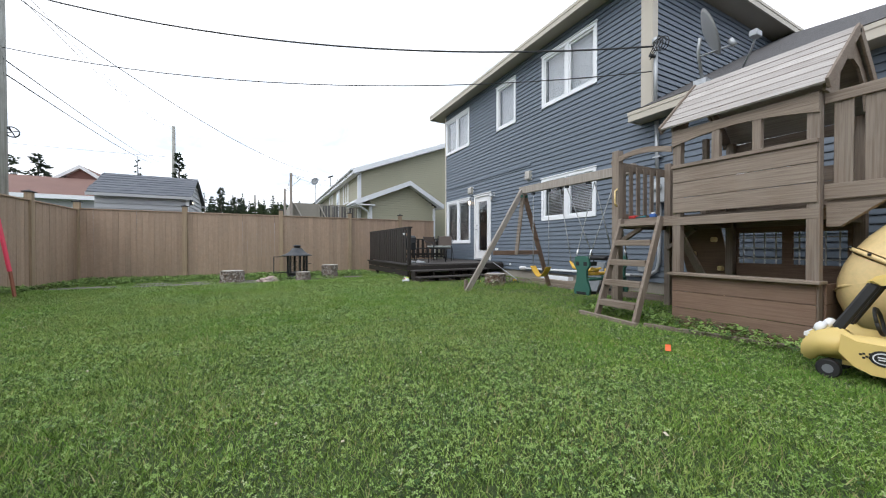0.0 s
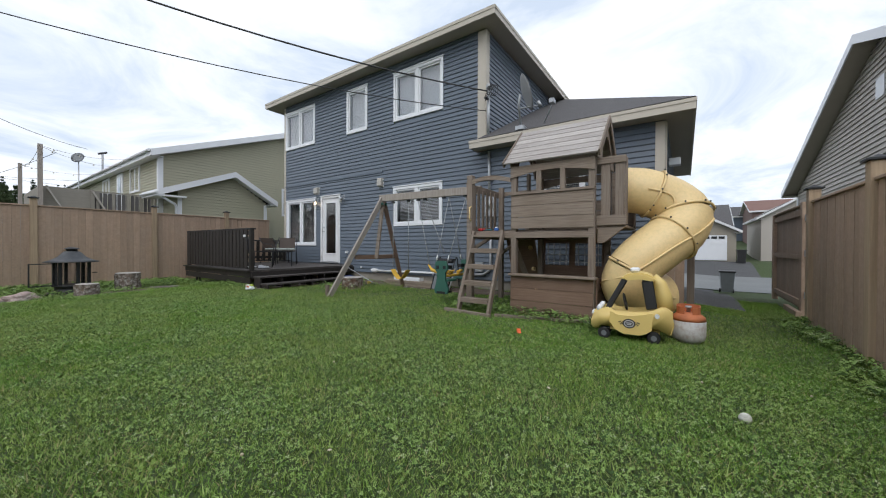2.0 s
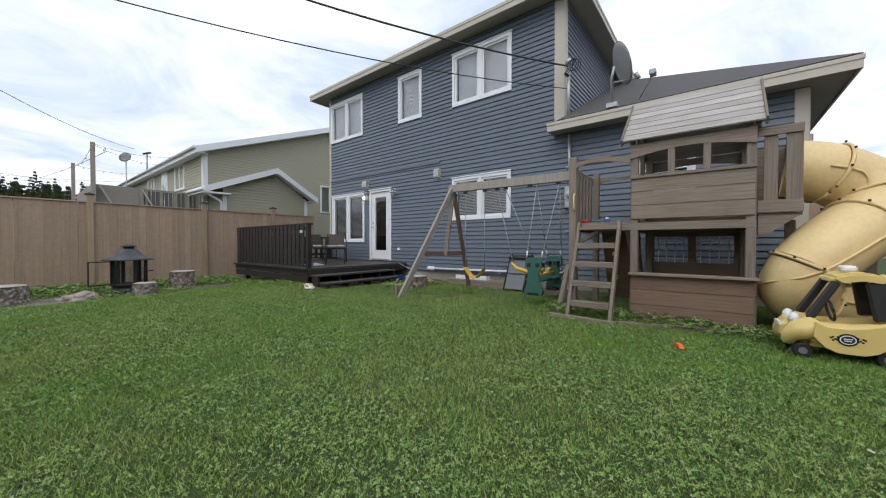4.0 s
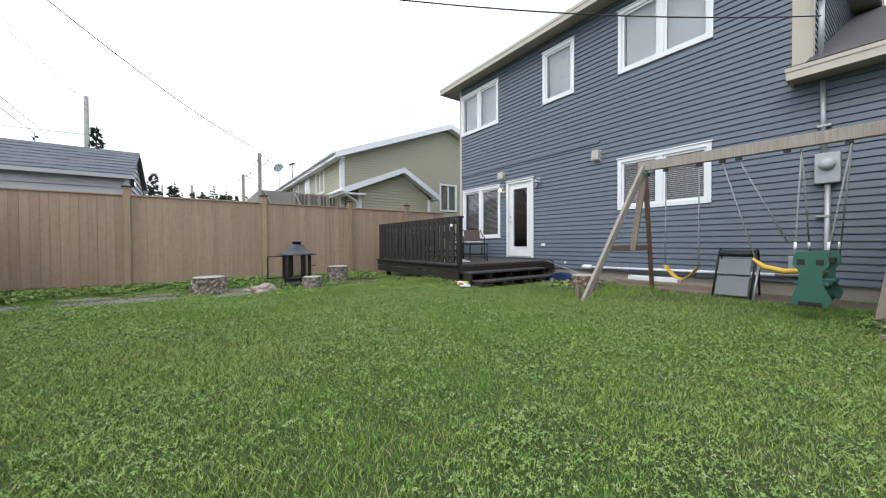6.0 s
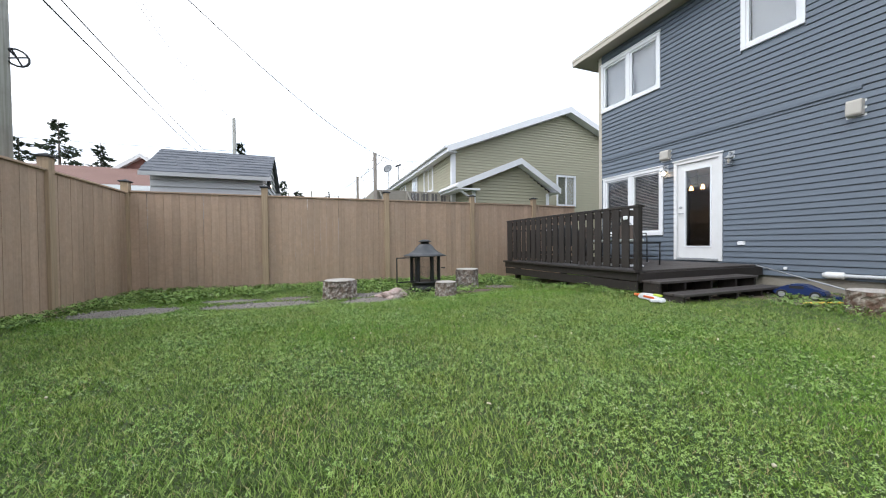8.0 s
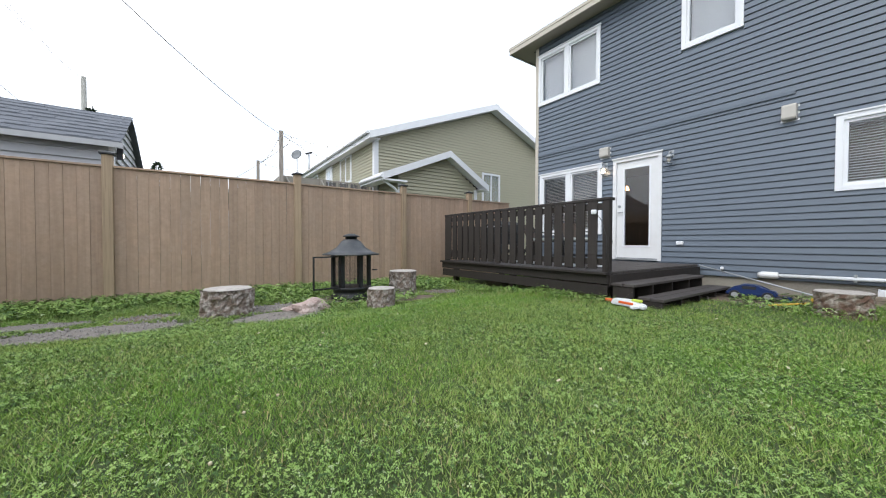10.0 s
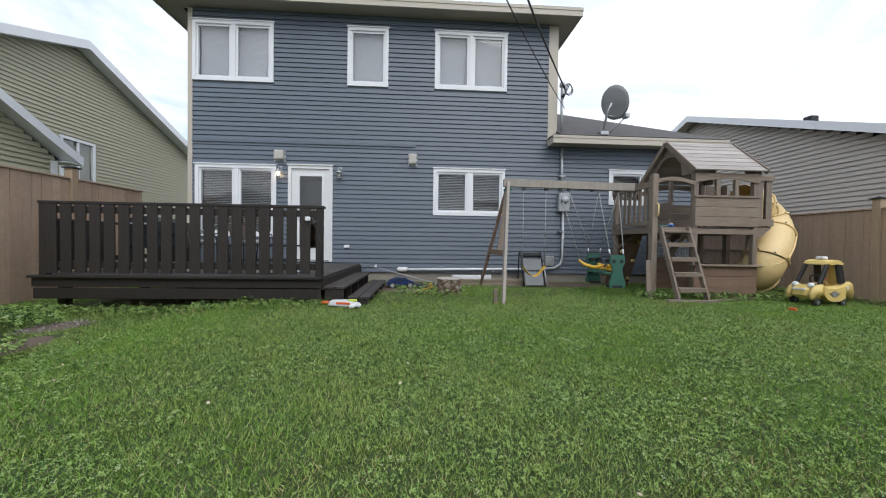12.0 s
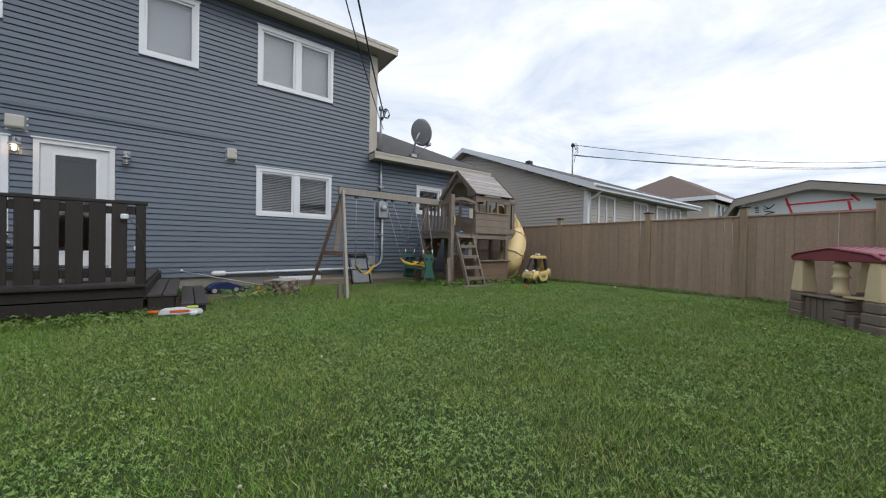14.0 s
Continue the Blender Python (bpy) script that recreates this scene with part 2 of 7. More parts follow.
def mesh_of(name, bm, material):
    bmesh.ops.recalc_face_normals(bm, faces=bm.faces)
    me = bpy.data.meshes.new(name)
    bm.to_mesh(me)
    bm.free()
    me.materials.append(material)
    return me


def part(name, bm, material, parent=None, label="", kind=""):
    ob = new(name, mesh_of(name, bm, material))
    if parent is not None:
        ob.parent = parent
    return tagged(ob, label, kind=kind)


def thing(name, label, category, at=(0, 0, 0), rz=0, group="", kind=""):
    ob = new(name)
    ob.empty_display_size = 0.1
    ob.matrix_basis = pose(*at, 0, 0, rz)
    return tagged(ob, label, category, group, kind)


def solid(name, bm, material, label="", category="", group="", kind="structure"):
    return tagged(new(name, mesh_of(name, bm, material)), label, category, group, kind)


def smooth(a, b, x):
    t = min(max((x - a) / (b - a), 0.0), 1.0)
    return t * t * (3 - 2 * t)


# ---- ground ----
def gz(x, y):
    """Height of the ground."""
    z = 0.035 * noise.noise((x * 0.35, y * 0.35, 0)) + 0.012 * noise.noise((x * 1.3, y * 1.3, 5))
    z -= 0.045 * math.exp(-((x + 1.6) ** 2 + (0.5 * (y - 9.2)) ** 2) / 1.6)
    z -= 0.10 * smooth(3.9, 2.6, y) + 0.10 * smooth(13.0, 14.1, y)
    z -= 1.0 * smooth(7.5, 19, x)
    z += 0.97 * smooth(26.0, 33, x) + 3.5 * smooth(36, 80, x)
    return z


def ground_mesh():
    xs = sorted({*np.arange(-6, 8, 0.2).round(3), *np.arange(8, 44, 1.0), *np.arange(-40, -6, 2.0), *(-3000, -1200, -400, -150, -80, 60, 80, 120, 200, 400, 1200, 3000)})
    ys = sorted({*np.arange(1, 18, 0.2).round(3), *np.arange(-30, 1, 2.0), *np.arange(18, 60, 2.0), *(-3000, -1200, -400, -150, -60, 80, 120, 200, 400, 1200, 3000)})
    co = [(x, y, gz(x, y)) for x in xs for y in ys]
    n = len(ys)
    fs = [(i * n + j, (i + 1) * n + j, (i + 1) * n + j + 1, i * n + j + 1) for i in range(len(xs) - 1) for j in range(n - 1)]
    me = bpy.data.meshes.new("ground")
    me.from_pydata(co, [], fs)
    me.materials.append(SOIL)
    for p in me.polygons:
        p.use_smooth = True
    return tagged(new("ground", me), "bumpy mown lawn ground with bare earthy spots between the houses", "lawn", kind="structure")


ground_mesh()


def strip(name, x0, y0, x1, y1, material, lift, label, category, widen=0.0):
    bm = bmesh.new()
    nx, ny = max(2, int(abs(x1 - x0) * 2)), max(4, int(abs(y1 - y0) / 2))
    def at(i, j):
        x = x0 + (x1 - x0) * i / nx
        ya = y0 + (widen * (x - x0) / (x1 - x0))
        y = ya + (y1 - ya) * j / ny
        return (x, y, gz(x, y) + lift)
    g = [[bm.verts.new(at(i, j)) for j in range(ny + 1)] for i in range(nx + 1)]
    for i in range(nx):
        for j in range(ny):
            bm.faces.new((g[i][j], g[i + 1][j], g[i + 1][j + 1], g[i][j + 1]))
    return solid(name, bm, material, label, category)


strip("driveway", 6.4, 2.9, 20.1, 3.9, ASPHALT, 0.03, "dark asphalt driveway strip running beside the garage", "driveway", -0.3)
strip("road", 20.1, -60, 28.0, 60, ROAD, 0.04, "pale grey asphalt street", "road")
strip("driveway_far", 28.0, -0.2, 33.0, 4.4, ASPHALT, 0.05, "dark asphalt driveway across the street", "driveway")

# ---- the house ----
WX = 6.0                       # outer face of the rear wall
Y0, YM, Y1 = 4.03, 7.55, 15.88  # garage end, main corner, far corner
WINDOWS = [  # y0, y1, z0, z1, lights
    (8.74, 10.42, 4.45, 5.77, 2), (11.48, 12.40, 4.45, 5.77, 1), (14.03, 15.78, 4.45, 5.77, 2),
    (8.75, 10.42, 1.55, 2.63, 2), (13.96, 15.72, 1.0, 2.60, 2), (5.34, 6.24, 1.87, 2.69, 1)]
DOOR = (12.71, 13.70, 0.44, 2.62)
OPEN = [w[:4] for w in WINDOWS] + [DOOR]
COURSE, SZ0 = 0.1045, 0.22


def wall_rear():
    """The rear wall with its openings, as blocks round them."""
    bm = bmesh.new()
    m = 0.045
    ys = sorted({Y0, Y1, YM, *(v for w in OPEN for v in (w[0] + m, w[1] - m))})
    for a, b in zip(ys, ys[1:]):
        holes = sorted((w[2] + m, w[3] - m) for w in OPEN if w[0] + m <= a + 1e-6 and w[1] - m >= b - 1e-6)
        z = SZ0
        top = 6.03 if a >= YM - 1e-6 else 3.22
        for h0, h1 in holes:
            boxes(bm, (WX + 0.012, a, z, WX + 0.2, b, h0)); z = h1
        boxes(bm, (WX + 0.012, a, z, WX + 0.2, b, top))
    return solid("wall_rear", bm, SIDING, "two-storey house wall clad in blue-grey vinyl siding", "wall")


HOUSE_WALL = wall_rear()
solid("foundation", box(WX + 0.03, Y0 + 0.03, -0.5, WX + 0.26, Y1 - 0.03, SZ0), CONCRETE, "low concrete foundation with dirty stains under the siding", "foundation")
solid("wall_side_upper", box(WX + 0.012, YM + 0.012, 3.0, 15.0, YM + 0.2, 6.03), SIDING, "blue-grey sided upper side wall above the garage roof", "wall")
solid("wall_side_far", box(WX + 0.2, Y1 - 0.2, 0.0, 15.0, Y1, 6.03), SIDING, "blue-grey sided end wall", "wall")
solid("wall_garage_side", box(WX + 0.2, Y0, -0.6, 11.5, Y0 + 0.2, 3.22), SIDING, "blue-grey sided garage side wall", "wall")
solid("wall_front", box(14.0, YM, -1.2, 14.2, Y1, 6.0), SIDING, "blue-grey sided front wall", "wall")
solid("wall_garage_front", box(11.3, Y0 + 0.2, -0.8, 11.5, YM + 0.01, 3.22), SIDING, "blue-grey sided garage front wall", "wall")
solid("wall_inner", box(9.5, YM, 0.0, 9.6, Y1 - 0.2, 6.0), mat("plaster", (0.22, 0.19, 0.16), 0.8, var=[(1, 0.3, (0.18, 0.16, 0.13))]), "plain inner room wall", "wall")
solid("floor_upper", box(WX + 0.2, YM + 0.2, 2.85, 9.5, Y1 - 0.2, 3.1), mat("inner_floor", (0.25, 0.2, 0.15), 0.6), "floor between the storeys", "floor")
solid("floor_lower", box(WX + 0.2, Y0 + 0.2, 0.2, 9.5, Y1 - 0.2, 0.42), mat("inner_boards", (0.22, 0.15, 0.1), 0.4), "ground floor boards", "floor")


def corner_board(y0, y1, z0, z1, x=WX):
    return solid("trim", box(x - 0.022, y0, z0, x + 0.05, y1, z1), CREAM, "cream corner trim board on the siding", "trim")


corner_board(YM, YM + 0.2, 3.30, 6.02)
corner_board(Y0, Y0 + 0.15, SZ0, 3.2)
corner_board(Y1 - 0.10, Y1, SZ0, 6.02)
solid("trim", box(WX - 0.02, YM - 0.022, 3.3, WX + 0.14, YM - 0.0015, 6.02), CREAM, "cream corner trim board on the upper side wall", "trim")
solid("trim", box(WX + 0.051, Y0 - 0.022, 0.0, WX + 0.18, Y0 - 0.001, 3.2), CREAM, "cream corner trim on the garage side wall", "trim")


def hip_roof(name, x0, y0, x1, y1, z, slope, fh, material, label, soffit_in):
    """A hipped roof with its fascia and soffit; the eave's top edge at z."""
    w = (y1 - y0) / 2 if y1 - y0 < x1 - x0 else (x1 - x0) / 2
    if y1 - y0 < x1 - x0:
        r = [(x0 + w, y0 + w, z + w * slope), (x1 - w, y0 + w, z + w * slope)]
    else:
        r = [(x0 + w, y0 + w, z + w * slope), (x0 + w, y1 - w, z + w * slope)]
    o = thing(name, label, "roof", kind="structure")
    bm = bmesh.new()
    c = [bm.verts.new(p) for p in ((x0, y0, z), (x1, y0, z), (x1, y1, z), (x0, y1, z))]
    a, b = bm.verts.new(r[0]), bm.verts.new(r[1])
    if y1 - y0 < x1 - x0:
        fs = ((c[0], c[1], b, a), (c[1], c[2], b), (c[2], c[3], a, b), (c[3], c[0], a))
    else:
        fs = ((c[0], c[1], a), (c[1], c[2], b, a), (c[2], c[3], b), (c[3], c[0], a, b))
    for f in fs:
        bm.faces.new(f)
    bm.faces.new(c[::-1])
    part("roof_slope", bm, material, o)
    bm = bmesh.new()
    for x, y, X, Y in ((x0, y0, x0 + 0.03, y1), (x1 - 0.03, y0, x1, y1), (x0 + 0.03, y0, x1 - 0.03, y0 + 0.03), (x0 + 0.03, y1 - 0.03, x1 - 0.03, y1)):
        boxes(bm, (x, y, z - fh, X, Y, z - 0.035))
        boxes(bm, (x - 0.012, y - 0.012, z - 0.075, X + 0.012, Y + 0.012, z - 0.012))
    part("fascia", bm, CREAM, o, "cream painted metal fascia")
    bm = bmesh.new()
    s = soffit_in
    for x, y, X, Y in ((x0 + 0.03, y0 + 0.03, x0 + s, y1 - 0.03), (x1 - s, y0 + 0.03, x1 - 0.03, y1 - 0.03), (x0 + s, y0 + 0.03, x1 - s, y0 + s), (x0 + s, y1 - s, x1 - s, y1 - 0.03)):
        boxes(bm, (x, y, z - fh + 0.02, X, Y, z - fh + 0.035))
    part("soffit", bm, SOFFIT, o, "tan perforated soffit")
    return o


hip_roof("roof_main", 5.60, 7.13, 15.4, 16.5, 6.22, 0.36, 0.19, SHINGLE, "hipped dark asphalt shingle roof with cream fascia", 0.46)


def garage_roof():
    o = thing("roof_garage", "low hipped dark shingle garage roof with cream fascia", "roof", kind="structure")
    x0, y0, x1, y1, z, fh = 5.60, 3.61, 11.9, YM, 3.39, 0.19
    bm = bmesh.new()
    p = [bm.verts.new(q) for q in ((x0, y0, z), (x1, y0, z), (x1, y1, z), (x0, y1, z), (11.5, y1, 6.32))]
    bm.faces.new((p[0], p[1], p[4]))
    bm.faces.new((p[0], p[4], p[3]))
    bm.faces.new((p[1], p[2], p[4]))
    bm.faces.new((p[3], p[4], p[2]))
    bm.faces.new((p[0], p[3], p[2], p[1]))
    boxes(bm, (x0, YM, z - 0.015, WX - 0.024, YM + 0.2, z + 0.0))
    part("roof_slope", bm, SHINGLE, o)
    bm = bmesh.new()
    boxes(bm, (x0, y0, z - fh, x0 + 0.03, y1 + 0.2, z - 0.04), (x0 - 0.012, y0 - 0.012, z - 0.075, x0 + 0.03, y1 + 0.21, z - 0.018),
          (x0 + 0.03, y0, z - fh, x1, y0 + 0.03, z - 0.04), (x0 + 0.03, y0 - 0.012, z - 0.075, x1, y0 + 0.03, z - 0.018),
          (x0 + 0.03, y1 + 0.17, z - fh, WX - 0.024, y1 + 0.2, z - 0.04))
    part("fascia", bm, CREAM, o, "cream painted metal fascia")
    bm = boxes(bmesh.new(), (x0 + 0.03, y0 + 0.03, z - fh + 0.02, WX, y1 + 0.17, z - fh + 0.035), (WX, y0 + 0.03, z - fh + 0.02, x1, Y0, z - fh + 0.035))
    part("soffit", bm, SOFFIT, o, "tan perforated soffit")


garage_roof()


def window(i, y0, y1, z0, z1, lights, x=WX, name="window", blind=True):
    o = thing(f"{name}_{i + 1}", "white vinyl " + ("double casement" if lights == 2 else "single casement") + " window set in the siding", "window", kind="structure")
    f = 0.075
    bm = bmesh.new()
    boxes(bm, (x - 0.035, y0, z0, x + 0.10, y0 + f, z1), (x - 0.035, y1 - f, z0, x + 0.10, y1, z1),
          (x - 0.035, y0 + f, z0, x + 0.10, y1 - f, z0 + f), (x - 0.035, y0 + f, z1 - f, x + 0.10, y1 - f, z1))
    boxes(bm, (x - 0.055, y0 - 0.02, z1, x + 0.0, y1 + 0.02, z1 + 0.022))
    if lights == 2:
        c = (y0 + y1) / 2
        boxes(bm, (x - 0.030, c - 0.05, z0 + f, x + 0.09, c + 0.05, z1 - f))
    part("window_frame", bm, WHITE, o)
    spans = [(y0 + f, y1 - f)] if lights == 1 else [(y0 + f, (y0 + y1) / 2 - 0.05), ((y0 + y1) / 2 + 0.05, y1 - f)]
    for a, b in spans:
        s = 0.045
        bm = boxes(bmesh.new(), (x - 0.005, a, z0 + f, x + 0.06, a + s, z1 - f), (x - 0.005, b - s, z0 + f, x + 0.06, b, z1 - f),
                   (x - 0.005, a + s, z0 + f, x + 0.06, b - s, z0 + f + s), (x - 0.005, a + s, z1 - f - s, x + 0.06, b - s, z1 - f))
        part("sash", bm, WHITE, o)
        part("pane", box(x + 0.02, a + s, z0 + f + s, x + 0.026, b - s, z1 - f - s), GLASS, o)
    return o


for i, w in enumerate(WINDOWS):
    window(i, *w)


# ---- fences ----
def fence(name, along, at, a, b, posts, label, top=1.93, base=-0.02, facing=1, stuff=None):
    """A board fence; along: 0 runs in x at y=at, 1 runs in y at x=at. facing: side on which the boards show."""
    o = thing(name, label, "fence", kind="structure")
    rng = random.Random(name)

    def bx(u0, w0, z0, u1, w1, z1):
        lo, hi = min(at + facing * w0, at + facing * w1), max(at + facing * w0, at + facing * w1)
        return (u0, lo, z0, u1, hi, z1) if along == 0 else (lo, u0, z0, hi, u1, z1)

    for u in posts:
        g = gz(*((u, at) if along == 0 else (at, u)))
        p = part("post", box(*bx(u - 0.062, -0.06, g - 0.2, u + 0.062, 0.066, top + 0.16), bevel=0.006), FPOST, o)
        bm = box(*bx(u - 0.09, -0.09, top + 0.16, u + 0.09, 0.095, top + 0.185), bevel=0.004)
        c = bx(u - 0.07, -0.07, 0, u + 0.07, 0.075, 0)
        v = [bm.verts.new(q) for q in ((c[0], c[1], top + 0.185), (c[3], c[1], top + 0.185), (c[3], c[4], top + 0.185), (c[0], c[4], top + 0.185), ((c[0] + c[3]) / 2, (c[1] + c[4]) / 2, top + 0.225))]
        for k in range(4):
            bm.faces.new((v[k], v[(k + 1) % 4], v[4]))
        part("post_cap", bm, DARK, o, "dark metal post cap")
    ends = sorted(posts)
    spans = list(zip([a] + ends, ends + [b]))
    for p, q in spans:
        p, q = (p + 0.062 if p != a or p in ends else p), (q - 0.062 if q != b or q in ends else q)
        if q - p < 0.1:
            continue
        part("top_rail", box(*bx(p, -0.045, top - 0.03, q, 0.045, top), bevel=0.003), CEDAR, o)
        n = max(1, round((q - p) / 0.139))
        wd = (q - p) / n
        for k in range(n):
            u0 = p + k * wd
            dz = rng.uniform(-0.006, 0.0)
            off = 0.004 if k % 2 else 0.0
            g = gz(*((u0, at) if along == 0 else (at, u0)))
            bm = box(*bx(u0 + 0.0012, -0.008 + off, g + 0.0 + rng.uniform(0, 0.015), u0 + wd - 0.0012, 0.013 + off, top - 0.031 + dz))
            if rng.random() < 0.16:      # a warped board, its edge open towards the top
                e, cut = u0 + wd - 0.0012, rng.uniform(0.005, 0.011)
                for v in bm.verts:
                    if v.co.z > 1 and abs(v.co[along] - e) < 1e-4:
                        v.co[along] -= cut
            part("board", bm, CEDAR, o)
    return o


fence("fence_far_side", 0, 16.8, -5.1, 5.9, [-5.1, -2.66, 0.05, 2.4, 4.4], "tall brown-stained board fence closing the lawn beside the deck", 1.96, facing=-1)
fence("fence_rear", 1, -5.1, 1.9, 16.8, [14.6, 12.2, 9.8, 7.4, 5.0, 2.6], "tall brown-stained board fence along the rear lane", 1.93, facing=1)
fence("fence_near_side", 0, 2.25, -5.1, 5.85, [5.85, 3.87, 1.28, -0.59, -2.38, -4.3], "tall brown-stained board fence beside the neighbouring grey bungalow", 1.67, facing=1)


# ---- deck ----
def deck():
    o = thing("deck", "low dark-brown stained wooden deck with worn boards by the back door", "deck", (0, 0, 0))
    x0, x1, y0, y1, z = 2.92, 5.97, 12.08, 15.85, 0.41
    n = 22
    w = (x1 - x0) / n
    for k in range(n):
        part("deck_board", box(x0 + k * w + 0.003, y0, z - 0.035, x0 + (k + 1) * w - 0.003, y1, z - random.uniform(0, 0.002), bevel=0.003), DECKTOP, o)
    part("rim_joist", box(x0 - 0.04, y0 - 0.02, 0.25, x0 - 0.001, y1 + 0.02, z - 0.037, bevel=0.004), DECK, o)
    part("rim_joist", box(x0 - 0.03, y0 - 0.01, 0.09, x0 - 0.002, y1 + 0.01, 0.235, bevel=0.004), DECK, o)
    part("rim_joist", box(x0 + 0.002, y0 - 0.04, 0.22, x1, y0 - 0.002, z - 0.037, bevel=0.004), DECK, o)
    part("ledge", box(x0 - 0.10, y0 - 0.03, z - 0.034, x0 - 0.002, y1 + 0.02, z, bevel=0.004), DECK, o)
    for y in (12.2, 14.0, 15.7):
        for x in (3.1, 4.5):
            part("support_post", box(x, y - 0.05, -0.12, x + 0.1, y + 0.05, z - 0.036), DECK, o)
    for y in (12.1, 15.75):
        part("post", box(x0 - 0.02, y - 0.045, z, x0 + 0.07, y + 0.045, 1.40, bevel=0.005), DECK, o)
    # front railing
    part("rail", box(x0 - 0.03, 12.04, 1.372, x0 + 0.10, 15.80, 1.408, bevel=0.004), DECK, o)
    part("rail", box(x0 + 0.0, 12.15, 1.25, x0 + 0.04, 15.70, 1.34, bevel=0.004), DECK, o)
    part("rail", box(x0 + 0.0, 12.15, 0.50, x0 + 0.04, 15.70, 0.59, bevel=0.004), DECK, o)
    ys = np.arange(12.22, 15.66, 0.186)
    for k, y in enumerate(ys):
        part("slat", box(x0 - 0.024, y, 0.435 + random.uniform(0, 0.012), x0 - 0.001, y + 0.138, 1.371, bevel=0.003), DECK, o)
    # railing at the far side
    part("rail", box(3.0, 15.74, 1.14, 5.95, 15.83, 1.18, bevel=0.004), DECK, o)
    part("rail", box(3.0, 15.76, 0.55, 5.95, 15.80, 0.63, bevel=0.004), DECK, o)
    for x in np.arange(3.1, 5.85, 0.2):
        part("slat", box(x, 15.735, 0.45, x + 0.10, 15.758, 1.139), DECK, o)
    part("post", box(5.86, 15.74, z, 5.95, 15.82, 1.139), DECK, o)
    # two steps on the near side
    for y, zt in ((11.74, 0.27), (11.40, 0.125)):
        for q in (0.0, 0.157):
            part("step_tread", box(2.95, y + q, zt - 0.035, 5.25, y + q + 0.145, zt - 0.001 * (q > 0), bevel=0.004), DECKTOP, o)
        for x in (2.97, 3.5, 4.1, 4.7, 5.2):
            part("step_support", box(x, y + 0.03, -0.08, x + 0.04, y + 0.29, zt - 0.036), DECK, o)
    return o


deck()
o = thing("clip_lamp", "small white plastic clip lamp with a cord on the deck railing", "lamp", (2.87, 12.24, 1.22))
part("head", box(-0.04, -0.035, -0.03, 0.0, 0.035, 0.03, bevel=0.01), bpy.data.materials["white_vinyl"], o)
part("cord", tube([(-0.02, -0.03, -0.02), (-0.03, -0.12, -0.12), (-0.03, -0.19, -0.35), (-0.03, -0.2, -0.78)], 0.005, 5), bpy.data.materials["black_plastic"], o)

WICKER = mat("brown_wicker", (0.045, 0.030, 0.022), 0.6, var=[(60, 0.5, (0.08, 0.055, 0.04))], bump=0.6, bump_scale=150)
CUSHION = mat("patterned_cushion", (0.32, 0.35, 0.33), 0.9, var=[(18, 0.9, (0.09, 0.14, 0.13)), (30, 0.5, (0.5, 0.5, 0.46))])


def patio_table():
    o = thing("patio_table", "low black metal openwork patio table standing on the deck", "table", (4.15, 13.35, 0.41))
    bm = boxes(bmesh.new(), (-0.3, -0.5, 0.40, 0.3, -0.47, 0.43), (-0.3, 0.47, 0.40, 0.3, 0.5, 0.43), (-0.3, -0.47, 0.40, -0.27, 0.47, 0.43), (0.27, -0.47, 0.40, 0.3, 0.47, 0.43))
    for i in range(11):
        boxes(bm, (-0.265 + i * 0.05, -0.469, 0.41, -0.245 + i * 0.05, 0.469, 0.42))
    part("tabletop", bm, DARK, o)
    for x in (-0.28, 0.28):
        for y in (-0.48, 0.48):
            part("leg", tube([(x, y, 0.0), (x, y, 0.40)], 0.014, 6), DARK, o)
    part("shelf", boxes(bmesh.new(), (-0.26, -0.46, 0.15, 0.26, -0.44, 0.17), (-0.26, 0.44, 0.15, 0.26, 0.46, 0.17), (-0.26, -0.44, 0.15, -0.24, 0.44, 0.17), (0.24, -0.44, 0.15, 0.26, 0.44, 0.17)), DARK, o)
    return o


patio_table()


def patio_chair(x, y, rz, label):
    o = thing("patio_chair", label, "chair", (x, y, 0.41), rz)
    part("seat", box(-0.26, -0.24, 0.40, 0.26, 0.24, 0.43, bevel=0.01), WICKER, o)
    part("cushion", box(-0.25, -0.23, 0.431, 0.25, 0.23, 0.50, bevel=0.025), CUSHION, o)
    bm = bmesh.new()
    beam((-0.0, 0.24, 0.42), (0.0, 0.46, 0.83), 0.46, 0.025, bevel=0.008, up=(0, 1, 0), bm=bm)
    part("backrest", bm, WICKER, o)
    for s in (-1, 1):
        part("arm", tube([(s * 0.29, -0.26, 0.0), (s * 0.29, -0.25, 0.5), (s * 0.29, -0.2, 0.62), (s * 0.29, 0.1, 0.63), (s * 0.28, 0.38, 0.72), (s * 0.25, 0.46, 0.84)], 0.013, 6), DARK, o)
        part("leg", tube([(s * 0.27, 0.24, 0.42), (s * 0.29, 0.36, 0.0)], 0.013, 6), DARK, o)
    return o


patio_chair(4.95, 14.0, -35, "brown wicker patio chair with curved arms and a patterned cushion")
patio_chair(5.1, 14.9, 10, "brown wicker patio chair with a patterned cushion beside the low table")


